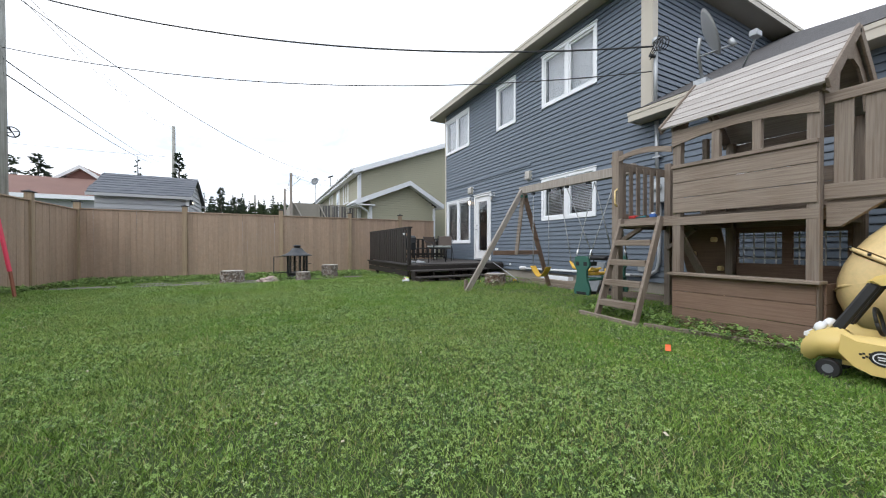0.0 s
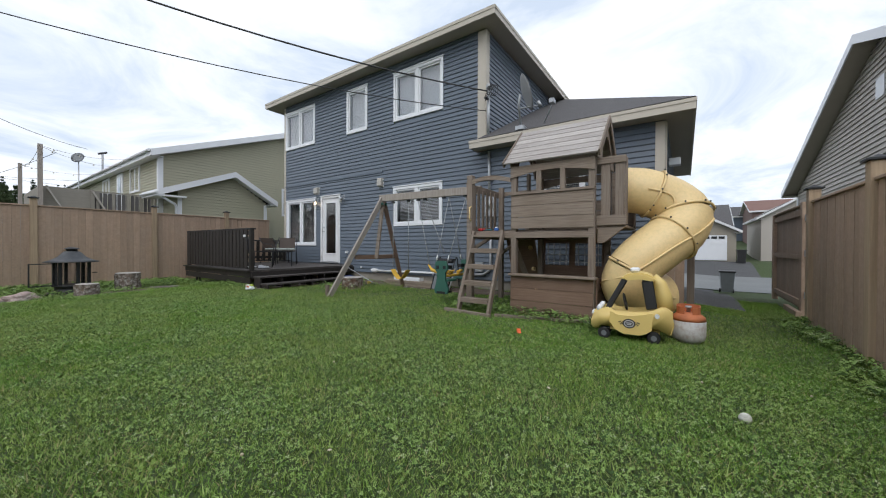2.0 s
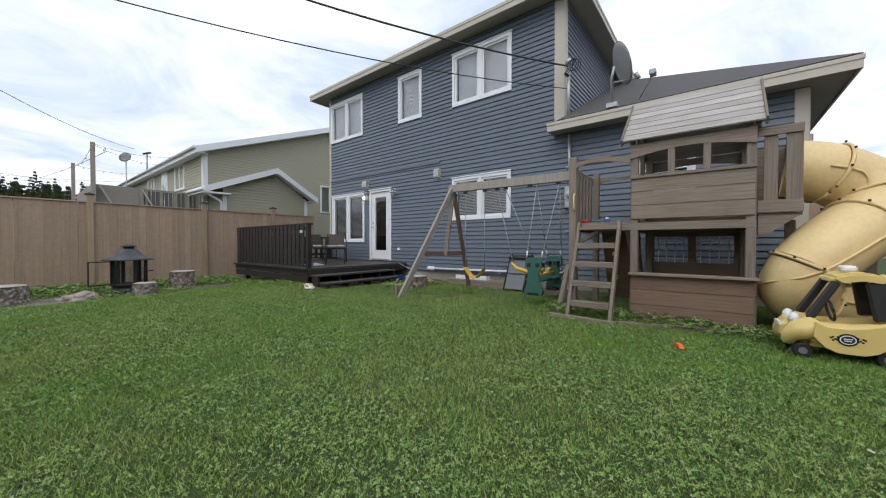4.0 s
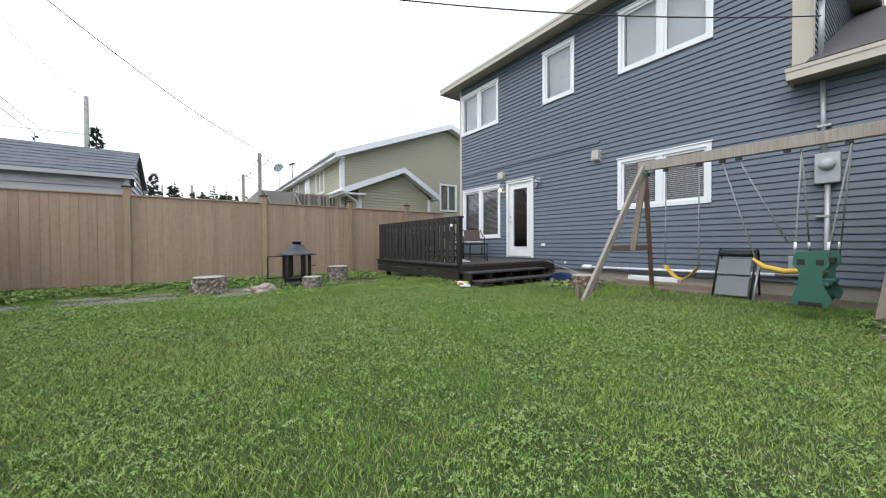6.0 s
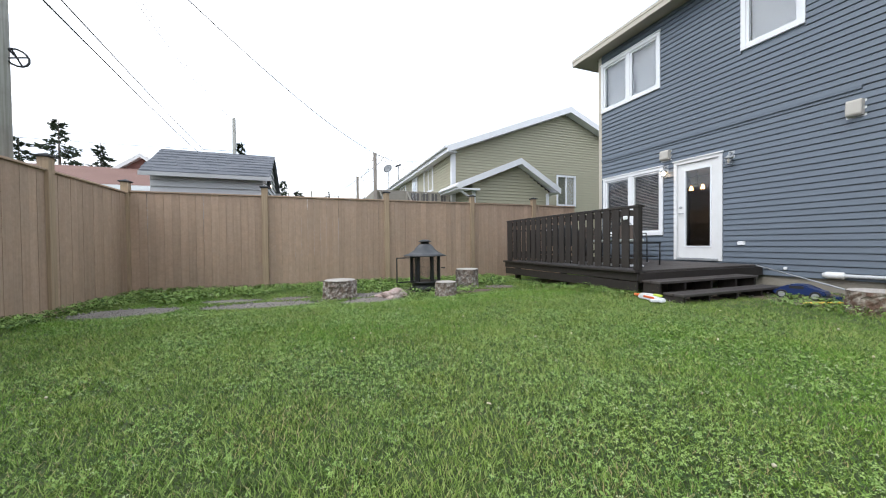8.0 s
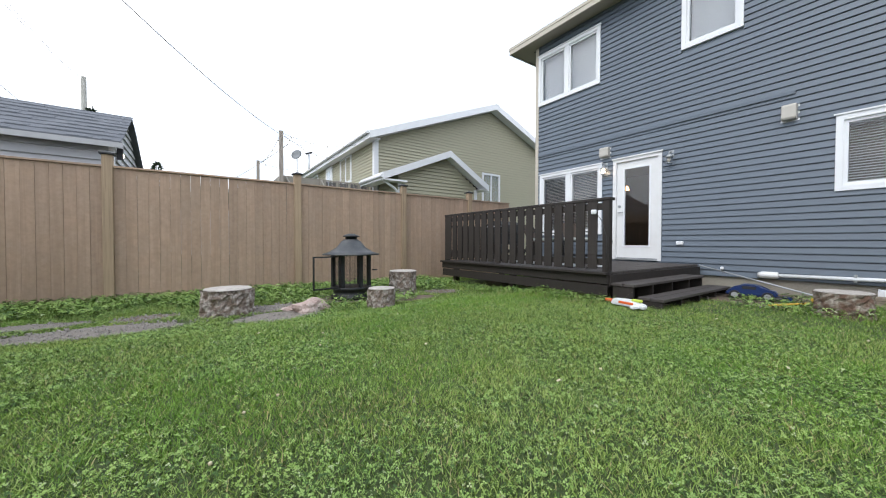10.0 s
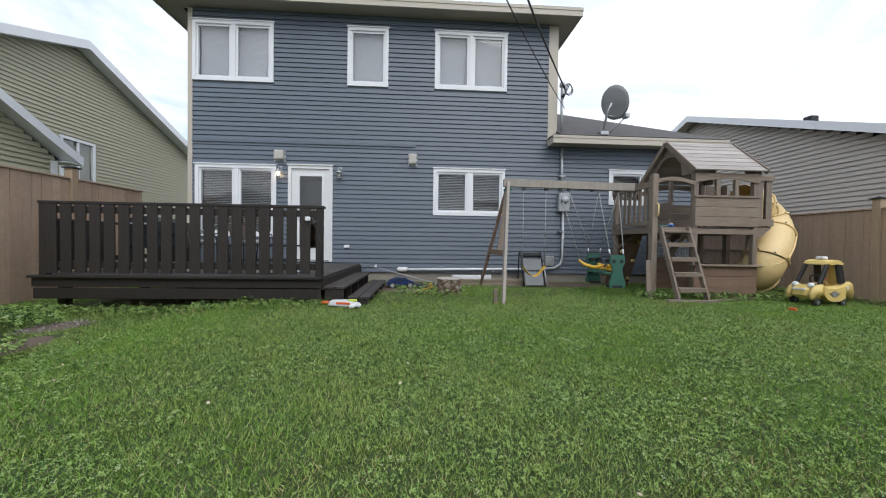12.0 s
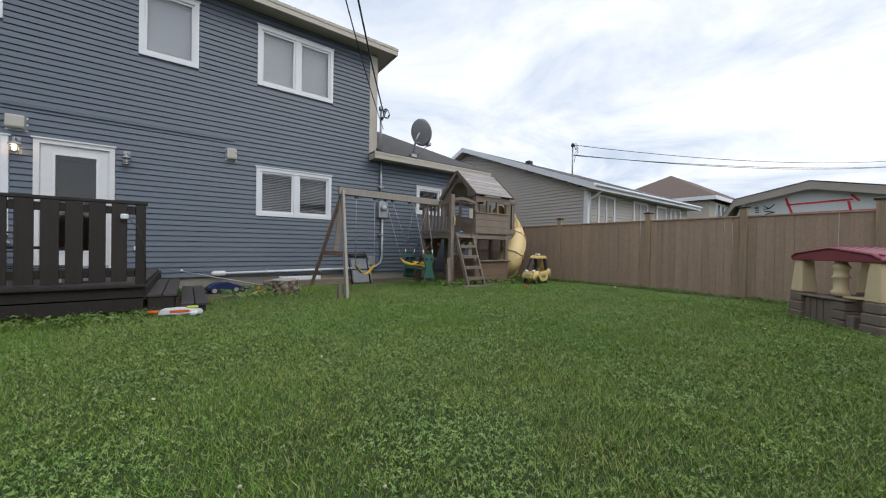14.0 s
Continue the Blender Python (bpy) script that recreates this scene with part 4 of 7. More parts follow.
    for k in range(2):
        part("bay_slat", box(bx0 - 0.02, by0 + 0.02 + k * 0.17, 1.42, bx0, by0 + 0.13 + k * 0.17, 2.12, bevel=0.003), WOODV, o)
    part("bay_board", box(bx0 - 0.045, by0, 1.29, bx0 - 0.021, by1 + 0.01, 1.42, bevel=0.004), WOODY, o)
    part("bay_board", box(bx0 - 0.045, by0, 2.10, bx0 - 0.021, by1 + 0.01, 2.19, bevel=0.004), WOODY, o)
    part("bay_slat", box(bx0, by0 - 0.0, 1.3, bx0 + 0.14, by0 + 0.02, 2.18, bevel=0.003), WOODV, o)
    part("bay_slat", box(bx1 - 0.14, by0 - 0.0, 1.3, bx1, by0 + 0.02, 2.18, bevel=0.003), WOODV, o)
    part("bay_floor", box(bx0, by0, 1.26, bx1, by1, 1.29), WOODY, o)
    part("bay_side", box(bx1, by0, 1.29, bx1 + 0.02, by1, 2.18), WOODY, o)
    part("brace", prism([(by0 + 0.02, 1.26), (by1, 1.26), (by1, 1.06), (by1 - 0.08, 1.06)], 0, bx0 - 0.02, bx0 + 0.06), WOODY, o)
    part("grab_handle", tube([(3.735, 6.60, 1.42), (3.69, 6.6, 1.45), (3.69, 6.6, 1.62), (3.735, 6.60, 1.65)], 0.012, 8), SLIDE, o, "yellow plastic grab handle")
    # back panel of the climbing side
    return o


play_tower()


def ladder():
    o = thing("ladder", "sloping wooden ladder with flat treads leading to the tower landing", "ladder", (0, 0, 0))
    tz, tx, bx = 1.24, 3.74, 3.25
    for y in (6.03, 6.53):
        part("stringer", beam((bx, y, gz(bx, y) - 0.02), (tx, y, tz), 0.038, 0.085, up=(1, 0, 0.2)), WOODV, o)
    for k in range(5):
        z = 0.20 + k * 0.245
        x = bx + (tx - bx) * (z / tz)
        part("tread", box(x - 0.055, 6.05, z - 0.035, x + 0.075, 6.51, z + 0.035 if k < 4 else z, bevel=0.004), WOODY, o)


ladder()
o = thing("toy_shovel", "small teal and red plastic toy shovel lying on the tower landing", "toy", (3.92, 6.42, 1.251), 65)
part("handle", tube([(-0.14, 0, 0.02), (0.06, 0, 0.02)], 0.012, 8), mat("teal_plastic", (0.03, 0.16, 0.19), 0.45), o, "teal plastic handle")
part("blade", box(0.06, -0.045, 0.005, 0.17, 0.045, 0.05, bevel=0.012), mat("red_plastic", (0.50, 0.035, 0.035), 0.45), o, "red plastic blade")
o = thing("toy_brick", "small blue and white plastic toy piece on the tower landing", "toy", (3.90, 6.22, 1.251), 20)
part("body", box(-0.05, -0.035, 0, 0.05, 0.035, 0.045, bevel=0.008), mat("blue_plastic", (0.03, 0.11, 0.36), 0.4), o)
part("cap", box(-0.03, -0.02, 0.0455, 0.03, 0.02, 0.065, bevel=0.005), WHITE, o)
o = thing("ground_timber", "weathered timber edging laid in the grass at the ladder foot", "timber", (0, 0, 0))
part("board", beam((3.17, 5.95, 0.03), (3.22, 6.75, 0.04), 0.05, 0.05), WOODV, o)
part("board", beam((3.3, 5.95, 0.02), (3.72, 4.75, -0.0), 0.05, 0.05), WOODV, o)


def slide():
    o = thing("tube_slide", "yellow spiral tube slide, mildew-stained, joined in bolted segments", "slide", (0, 0, 0))
    knots = [Vector(p) for p in ((4.42, 4.62, 1.83), (4.42, 4.44, 1.82), (4.42, 4.20, 1.77), (4.52, 3.93, 1.64), (4.50, 3.75, 1.44), (4.34, 3.82, 1.20),
                                 (4.15, 4.04, 1.00), (4.02, 4.25, 0.78), (4.01, 4.36, 0.56), (4.13, 4.34, 0.42), (4.32, 4.18, 0.36), (4.50, 4.04, 0.34), (4.66, 3.92, 0.33))]
    path = []
    for a, b, c, d in zip(knots, knots[1:], knots[2:], knots[3:]):
        for k in range(3):
            t = k / 3
            path.append(0.5 * (2 * b + (c - a) * t + (2 * a - 5 * b + 4 * c - d) * t * t + (3 * b - a - 3 * c + d) * t ** 3))
    path.append(knots[-2])
    r = 0.315
    cuts = [0, 4, 9, 13, 19, 25, len(path) - 1]
    for a, b in zip(cuts, cuts[1:]):
        part("segment", tube(path[a:b + 1], r, 28, closed=False), SLIDE, o)
    for i in cuts[1:-1]:
        t = (path[i + 1] - path[i - 1]).normalized()
        u = t.orthogonal().normalized()
        v = t.cross(u)
        ring = [path[i] + (u * math.cos(2 * math.pi * k / 28) + v * math.sin(2 * math.pi * k / 28)) * (r + 0.014) for k in range(29)]
        part("flange", tube(ring, 0.017, 6), SLIDE, o, "raised bolted flange")
        bm = bmesh.new()
        for k in range(0, 28, 3):
            lathe([(0.011, 0), (0.011, 0.02)], 6, bm, at=ring[k] + (ring[k] - path[i]).normalized() * 0.017)
        part("bolt", bm, DARK, o, kind="stuff")
    # the seams along the sides
    for s in (1, -1):
        seam = []
        for i in range(3, len(path) - 1):
            t = (path[i + 1] - path[i - 1]).normalized()
            side = t.cross(Vector((0, 0, 1))).normalized()
            seam.append(path[i] + side * s * (r + 0.008))
        part("seam", tube(seam, 0.013, 5), SLIDE, o, "moulded seam rib")
    part("support_post", box(4.93, 3.62, -0.15, 5.02, 3.71, 1.30), WOODV, o)
    part("support_post", box(4.75, 4.3, -0.15, 4.84, 4.39, 1.25), WOODV, o)
    return o


slide()


# ---- swing set ----
CHAIN = mat("pale_coated_chain", (0.38, 0.40, 0.41), 0.5, 0.3, var=[(200, 0.6, (0.2, 0.2, 0.2))], bump=0.8, bump_scale=300)
GREENPL = mat("green_plastic", (0.035, 0.120, 0.092), 0.45, var=[(5, 0.3, (0.045, 0.14, 0.11))])
YELLOW = mat("bright_yellow_plastic", (0.72, 0.44, 0.06), 0.45, var=[(5, 0.3, (0.62, 0.4, 0.08))])


def chain(name, a, b, parent, bm=None):
    return part(name, tube([a, b], 0.0085, 6), CHAIN, parent)


def swing_set():
    o = thing("swing_frame", "weathered wooden swing beam on A-shaped legs fixed to the tower", "swing set", (0, 0, 0))
    part("beam", beam((4.25, 6.70, 2.0), (4.25, 9.18, 2.03), 0.085, 0.14), PALEWOOD, o)
    part("front_leg", beam((3.10, 9.42, gz(3.1, 9.42) - 0.03), (4.23, 9.10, 2.02), 0.048, 0.11, up=(0.9, 0, -0.4)), PALEWOOD, o)
    part("back_leg", beam((5.28, 9.42, gz(5.3, 9.42) - 0.03), (4.27, 9.10, 1.98), 0.042, 0.10, up=(0.9, 0, 0.4)), REDWOOD, o)
    part("crossbar", beam((3.66, 9.31, 0.76), (4.86, 9.31, 0.76), 0.038, 0.09), REDWOOD, o)
    part("centre_strut", beam((4.2, 9.25, 0.72), (4.25, 9.10, 1.95), 0.038, 0.09, up=(0, 1, 0)), WOODV, o)
    part("ground_stake", box(3.12, 9.50, -0.1, 3.18, 9.56, 0.22, bevel=0.004), WOODV, o)
    part("corner_bracket", boxes(bmesh.new(), (4.18, 9.04, 1.88, 4.205, 9.16, 1.93), (4.295, 9.04, 1.88, 4.32, 9.16, 1.93)), GREENPL, o)
    for y in (8.80, 8.38, 8.12, 7.95, 7.50, 7.02):
        part("swing_hanger", box(4.225, y - 0.03, 1.905, 4.275, y + 0.03, 1.945), DARK, o)
    # belt swing
    s = thing("belt_swing", "yellow flexible belt swing hanging on pale chains from the beam", "swing", (0, 0, 0))
    n = 9
    bm = bmesh.new()
    rows = []
    for k in range(n):
        t = k / (n - 1)
        z = 0.50 - 0.19 * math.sin(math.pi * t)
        rows.append([bm.verts.new((4.25 + dx, 8.80 - 0.42 * t, z + dz)) for dx, dz in ((-0.07, 0), (0.07, 0), (0.07, 0.012), (-0.07, 0.012))])
    for a, b in zip(rows, rows[1:]):
        for j in range(4):
            bm.faces.new((a[j], a[(j + 1) % 4], b[(j + 1) % 4], b[j]))
    bm.faces.new(rows[0]); bm.faces.new(rows[-1][::-1])
    part("seat", bm, YELLOW, s)
    for y in (8.80, 8.38):
        chain("chain", (4.25, y, 1.91), (4.25, y, 0.5), s)
    # belt swing twisted towards the glider
    s = thing("belt_swing", "yellow belt swing pulled aside and caught on the green glider", "swing", (0, 0, 0))
    chain("chain", (4.25, 8.12, 1.91), (4.15, 7.75, 0.62), s)
    chain("chain", (4.25, 7.95, 1.91), (4.30, 7.5, 0.85), s)
    bm = tube([(4.15, 7.78, 0.64), (4.13, 7.68, 0.55), (4.14, 7.5, 0.50), (4.18, 7.38, 0.51), (4.25, 7.25, 0.55)], [0.015, 0.032, 0.036, 0.032, 0.015], 8)
    part("seat", bm, YELLOW, s)
    # glider
    g = thing("glider_swing", "two-seat green plastic glider with yellow grips hanging from the beam", "swing", (4.25, 7.24, 0.02))
    for sx in (-1, 1):
        prof = [(-0.16, 0.06), (0.16, 0.06), (0.18, 0.14), (0.11, 0.36), (0.11, 0.52), (0.17, 0.60), (0.15, 0.76), (0.10, 0.78), (-0.10, 0.78), (-0.15, 0.76), (-0.17, 0.60), (-0.11, 0.52), (-0.11, 0.36), (-0.19, 0.16)]
        # seat back plate with a slot
        part("seat_back", prism([(u * 0.8, 0.10 + w * 0.80) for u, w in prof], 0, sx * 0.43 - 0.02, sx * 0.43 + 0.02), GREENPL, g, "shaped green plastic seat back")
        part("slot", box(sx * 0.43 - 0.023, -0.09, 0.15, sx * 0.26 + 0.023, 0.09, 0.19), DARK, g)
        for sy in (-1, 1):
            part("slot", box(sx * 0.43 - 0.023, sy * 0.07 - 0.03, 0.58, sx * 0.26 + 0.023, sy * 0.07 + 0.03, 0.64), DARK, g)
        part("seat", box(min(sx * 0.42, sx * 0.14), -0.13, 0.36, max(sx * 0.42, sx * 0.14), 0.13, 0.40, bevel=0.01), GREENPL, g)
        part("grip", tube([(sx * 0.10, 0, 0.50), (sx * 0.22, 0, 0.52)], 0.032, 10), YELLOW, g, "yellow plastic grip")
        for sy in (-1, 1):
            chain("rope", (0, sy * 0.14 + (0.0 if sy > 0 else -0.1), 1.90), (sx * 0.43, sy * 0.12, 0.68), g)
            part("rope_sleeve", tube([(sx * 0.408, sy * 0.122, 0.74), (sx * 0.380, sy * 0.124, 0.82)], 0.013, 8), WHITE, g)
    part("bar", tube([(-0.42, 0, 0.45), (0.42, 0, 0.45)], 0.026, 8), YELLOW, g)


swing_set()
GREYPL = mat("grey_plastic", (0.17, 0.185, 0.20), 0.5, var=[(4, 0.4, (0.12, 0.13, 0.14))])


def folded_lounger():
    o = thing("folded_lounger", "folded grey garden lounger with black frame leaning against the wall", "lounger", (5.36, 8.26, 0.0))
    for dy, h, z0, x0, x1 in ((0.23, 0.72, -0.02, -0.28, 0.28), (-0.23, 0.72, -0.02, -0.28, 0.28)):
        part("frame_tube", tube([(-0.20, dy, 0.0), (0.1, dy, 0.66), (0.17, dy, 0.74), (0.22, dy, 0.70), (0.30, dy, 0.02)], 0.014, 6), DARK, o)
    part("top_tube", tube([(0.1, -0.23, 0.70), (0.1, 0.23, 0.70)], 0.018, 8), DARK, o)
    part("headrest", tube([(0.05, -0.21, 0.66), (0.05, 0.21, 0.66)], 0.045, 10), RUBBER, o)
    for z0, z1 in ((0.03, 0.32), (0.34, 0.58)):
        part("panel", beam((-0.215 + z0 * 0.44, 0, z0), (-0.215 + z1 * 0.44, 0, z1), 0.40, 0.025, bevel=0.008, up=(1, 0, -0.4)), GREYPL, o)
    part("side_bar", tube([(-0.22, -0.27, 0.0), (0.06, -0.27, 0.5)], 0.016, 6), MAST, o)


folded_lounger()


# ---- things by the wall ----
def log_bark(o, r, h, seed, mt, cut):
    rng = random.Random(seed)
    bm = bmesh.new()
    seg, rows = 34, 9
    ph = [rng.uniform(0, 6.3) for _ in range(4)]
    rings = []
    for j in range(rows):
        z = h * j / (rows - 1)
        ring = []
        for k in range(seg):
            a = 2 * math.pi * k / seg
            rr = r * (1 + 0.05 * math.sin(2 * a + ph[0]) + 0.04 * math.sin(3 * a + ph[1]) + 0.04 * math.sin(9 * a + ph[2] + j) + rng.uniform(-0.06, 0.06) + 0.06 * (1 - z / h) ** 2)
            ring.append(bm.verts.new((rr * math.cos(a), rr * math.sin(a), z)))
        rings.append(ring)
    for a, b in zip(rings, rings[1:]):
        for k in range(seg):
            bm.faces.new((a[k], a[(k + 1) % seg], b[(k + 1) % seg], b[k]))
    bm.faces.new(rings[0][::-1])
    part("bark", bm, mt, o)
    bm = bmesh.new()
    co = [(v * 0.99) for v in [Vector((r * math.cos(2 * math.pi * k / seg), r * math.sin(2 * math.pi * k / seg), 0)) for k in range(seg)]]
    vs = [bm.verts.new((c.x, c.y, h + 0.002)) for c in co]
    vt = [bm.verts.new((c.x * 0.97, c.y * 0.97, h + 0.012)) for c in co]
    for k in range(seg):
        bm.faces.new((vs[k], vs[(k + 1) % seg], vt[(k + 1) % seg], vt[k]))
    bm.faces.new(vt)
    part("cut_top", bm, cut, o, "pale sawn top")


BARK = mat("lichen_bark", (0.20, 0.155, 0.125), 0.95, var=[(9, 0.7, (0.11, 0.08, 0.065)), (16, 1.0, (0.50, 0.47, 0.44)), (34, 0.8, (0.075, 0.055, 0.045))], bump=1.0, bump_scale=40)
BARKR = mat("reddish_bark", (0.15, 0.092, 0.066), 0.95, var=[(5, 0.6, (0.10, 0.065, 0.05)), (13, 0.9, (0.40, 0.38, 0.33)), (40, 0.6, (0.08, 0.05, 0.035))], bump=1.0, bump_scale=40)
CUT = mat("grey_sawn_wood", (0.46, 0.43, 0.40), 0.9, var=[(20, 0.7, (0.24, 0.21, 0.185))], bump=0.5)
for x, y, r, h, s, mt, lab in ((0.51, 13.93, 0.18, 0.29, 1, BARK, "rough round log stump with pale lichen bark beside the fire pit"),
                               (1.38, 14.92, 0.24, 0.42, 2, BARK, "wide upright log stump with flaking grey bark near the deck"),
                               (-1.24, 14.7, 0.27, 0.35, 3, BARK, "short wide log stump with patchy grey bark on the gravel"),
                               (4.32, 10.15, 0.23, 0.30, 4, BARKR, "thick mossy red-brown log stump beside the swing frame")):
    o = thing("log_stump", lab, "log", (x, y, gz(x, y) - 0.03), group="log stumps")
    log_bark(o, r, h, s, mt, CUT)

ROCK = mat("pink_granite", (0.42, 0.31, 0.28), 0.9, var=[(6, 0.8, (0.56, 0.50, 0.46)), (30, 0.6, (0.2, 0.15, 0.13))], bump=0.8, bump_scale=30)
GREYROCK = mat("grey_stone", (0.20, 0.185, 0.17), 0.9, var=[(6, 0.8, (0.28, 0.26, 0.24)), (30, 0.6, (0.12, 0.11, 0.10))], bump=0.8, bump_scale=30)


def rock(x, y, sx, sy, sz, seed, mt, label, group=""):
    rng = random.Random(seed)
    bm = bmesh.new()
    bmesh.ops.create_icosphere(bm, subdivisions=3, radius=1)
    for v in bm.verts:
        n = noise.noise(v.co * 1.3 + Vector((seed * 3, 0, 0))) * 0.45 + noise.noise(v.co * 4 + Vector((seed, 9, 0))) * 0.12
        v.co = v.co * (1 + n)
        v.co.z = max(v.co.z, -0.4)
        v.co = Vector((v.co.x * sx, v.co.y * sy, v.co.z * sz))
    o = tagged(new("rock", mesh_of("rock", bm, mt)), label, "rock", group)
    o.matrix_basis = pose(x, y, gz(x, y) + sz * 0.25, 0, 0, rng.uniform(0, 180))
    return o


rock(-0.32, 14.28, 0.26, 0.14, 0.13, 1, ROCK, "flat split pinkish granite rock at the lawn edge")
rock(-0.55, 14.45, 0.12, 0.09, 0.05, 7, ROCK, "small pinkish rock at the lawn edge")


def fire_pit():
    o = thing("fire_pit", "black steel outdoor fireplace with mesh sides, hooded roof and open door", "fire pit", (0.42, 14.85, gz(0.4, 14.8)), 12)
    part("base", lathe([(0.26, 0.0), (0.31, 0.02), (0.31, 0.06), (0.27, 0.09), (0.27, 0.15), (0.31, 0.17), (0.31, 0.20)], 20), DARK, o)
    for k in range(6):
        a = math.pi / 6 + k * math.pi / 3
        part("post", box(0.27 * math.cos(a) - 0.025, 0.27 * math.sin(a) - 0.025, 0.19, 0.27 * math.cos(a) + 0.025, 0.27 * math.sin(a) + 0.025, 0.70), DARK, o)
    bm = bmesh.new()
    for k in (0, 1, 2, 3, 5):
        a, b = [Vector((0.27 * math.cos(t), 0.27 * math.sin(t), 0)) for t in (math.pi / 6 + k * math.pi / 3, math.pi / 6 + (k + 1) * math.pi / 3)]
        for j in range(1, 14):
            p = a.lerp(b, j / 14)
            tube([(p.x, p.y, 0.2), (p.x, p.y, 0.70)], 0.0015, 3, bm, closed=False)
        for j in range(1, 22):
            z = 0.2 + j * 0.5 / 22
            tube([(a.x, a.y, z), (b.x, b.y, z)], 0.0015, 3, bm, closed=False)
    part("mesh_screen", bm, DARK, o, "rusty wire mesh", kind="stuff")
    part("roof", lathe([(0.43, 0.69), (0.435, 0.705), (0.33, 0.74), (0.22, 0.81), (0.15, 0.90), (0.12, 0.92), (0.12, 0.93)], 24), mat("dusty_black_steel", (0.05, 0.055, 0.062), 0.45, 0.3, var=[(6, 0.6, (0.10, 0.10, 0.10))], bump=0.1), o)
    part("chimney", lathe([(0.09, 0.93), (0.09, 0.97), (0.135, 0.975), (0.13, 0.985), (0.05, 1.02)], 18), DARK, o)
    d = part("door_frame", boxes(bmesh.new(), (-0.40, -0.01, 0.2, -0.38, 0.01, 0.68), (0.0, -0.01, 0.2, 0.02, 0.01, 0.68), (-0.38, -0.01, 0.2, 0.0, 0.01, 0.22), (-0.38, -0.01, 0.66, 0.0, 0.01, 0.68)), DARK, o)
    d.matrix_basis = pose(-0.29, -0.12, 0, 0, 0, 0)
    part("handle", tube([(0.28, -0.16, 0.45), (0.34, -0.22, 0.45)], 0.01, 6), DARK, o)


fire_pit()

TOYBLUE = mat("dark_blue_plastic", (0.012, 0.03, 0.12), 0.3, var=[(5, 0.2, (0.02, 0.03, 0.1))])
o = thing("toy_car", "dark blue plastic toy car parked on soil by the steps", "toy car", (4.98, 11.08, gz(5, 11.1) + 0.0), 100)
bm = prism([(-0.27, 0.06), (-0.27, 0.13), (-0.14, 0.15), (-0.06, 0.215), (0.10, 0.215), (0.19, 0.15), (0.28, 0.12), (0.29, 0.06)], 1, -0.13, 0.13)
bmesh.ops.bevel(bm, geom=list(bm.edges), offset=0.018, segments=2, affect="EDGES")
part("body", bm, TOYBLUE, o)
for s0, s1 in ((-0.132, -0.1305), (0.1305, 0.132)):
    part("side_window", box(-0.05, s0, 0.155, 0.1, s1, 0.195), RUBBER, o)
for x in (-0.17, 0.18):
    for s in (-1, 1):
        w = part("wheel", lathe([(0.062, -0.025), (0.065, -0.015), (0.065, 0.015), (0.062, 0.025)], 16), RUBBER, o)
        w.matrix_basis = pose(x, s * 0.125, 0.065, 90, 0, 0)
        q = part("rim", lathe([(0.04, -0.028), (0.04, 0.028)], 10), MAST, w)
o = thing("broom_handle", "thin grey metal pole lying against the deck steps and the toys", "pole", (0, 0, 0))
part("pole", tube([(5.5, 11.9, 0.42), (5.1, 10.3, 0.06)], 0.012, 8), MAST, o)
o = thing("toy_parts", "jumble of dark and coloured broken plastic toy parts on the soil", "toy", (5.0, 10.55, gz(5, 10.5)))
rng = random.Random(9)
for k, (mt, s) in enumerate(((RUBBER, 0.13), (RUBBER, 0.16), (DARK, 0.12), (TOYBLUE, 0.08), (RUBBER, 0.1), (YELLOW, 0.05), (GREENPL, 0.07))):
    b = box(-s, -s * 0.4, 0, s, s * 0.4, 0.04 + 0.03 * rng.random(), bevel=0.012)
    part("piece", b, mt, o).matrix_basis = pose(rng.uniform(-0.25, 0.25), rng.uniform(-0.35, 0.35), 0.0 + 0.03 * (k % 2), 0, 0, rng.uniform(0, 180))
PLANK = mat("bare_weathered_plank", (0.30, 0.25, 0.19), 0.85, var=[(4, 0.5, (0.22, 0.18, 0.14))], grain=(1, 60, 0.5, (0.18, 0.14, 0.11)), bump=0.3, rand=0.15)
rng = random.Random(3)
for k in range(12):
    layer, col = k // 4, k % 4
    L = rng.uniform(0.80, 0.98)
    o = thing("loose_plank", "loose weathered plank stacked low against the foundation", "plank", (5.45 + 0.105 * col + rng.uniform(-.006, .006), 9.30 + rng.uniform(-0.12, 0.12), gz(5.5, 9.3) + 0.012 + 0.040 * layer), rng.uniform(-0.5, 0.5), group="loose planks")
    part("board", box(-0.047, -L, 0, 0.047, L, 0.038, bevel=0.004), PLANK, o)
o = thing("yellow_stick", "short yellow wooden stick lying beside the log", "stick", (0, 0, 0))
part("stick", beam((4.6, 10.45, 0.06), (4.25, 10.75, 0.03), 0.03, 0.02), YELLOW, o)
o = thing("gutter_piece", "short white plastic gutter channel lying on the stacked planks", "gutter", (5.62, 9.55, gz(5.5, 9.3) + 0.131))
part("channel", boxes(bmesh.new(), (-0.07, -0.42, 0.0, 0.07, 0.42, 0.012), (-0.07, -0.42, 0.0125, -0.058, 0.42, 0.062), (0.058, -0.42, 0.0125, 0.07, 0.42, 0.075)), WHITE, o)
for y in (-0.432, 0.4205):
    part("end_cap", box(-0.08, y, -0.004, 0.08, y + 0.0115, 0.085), WHITE, o)

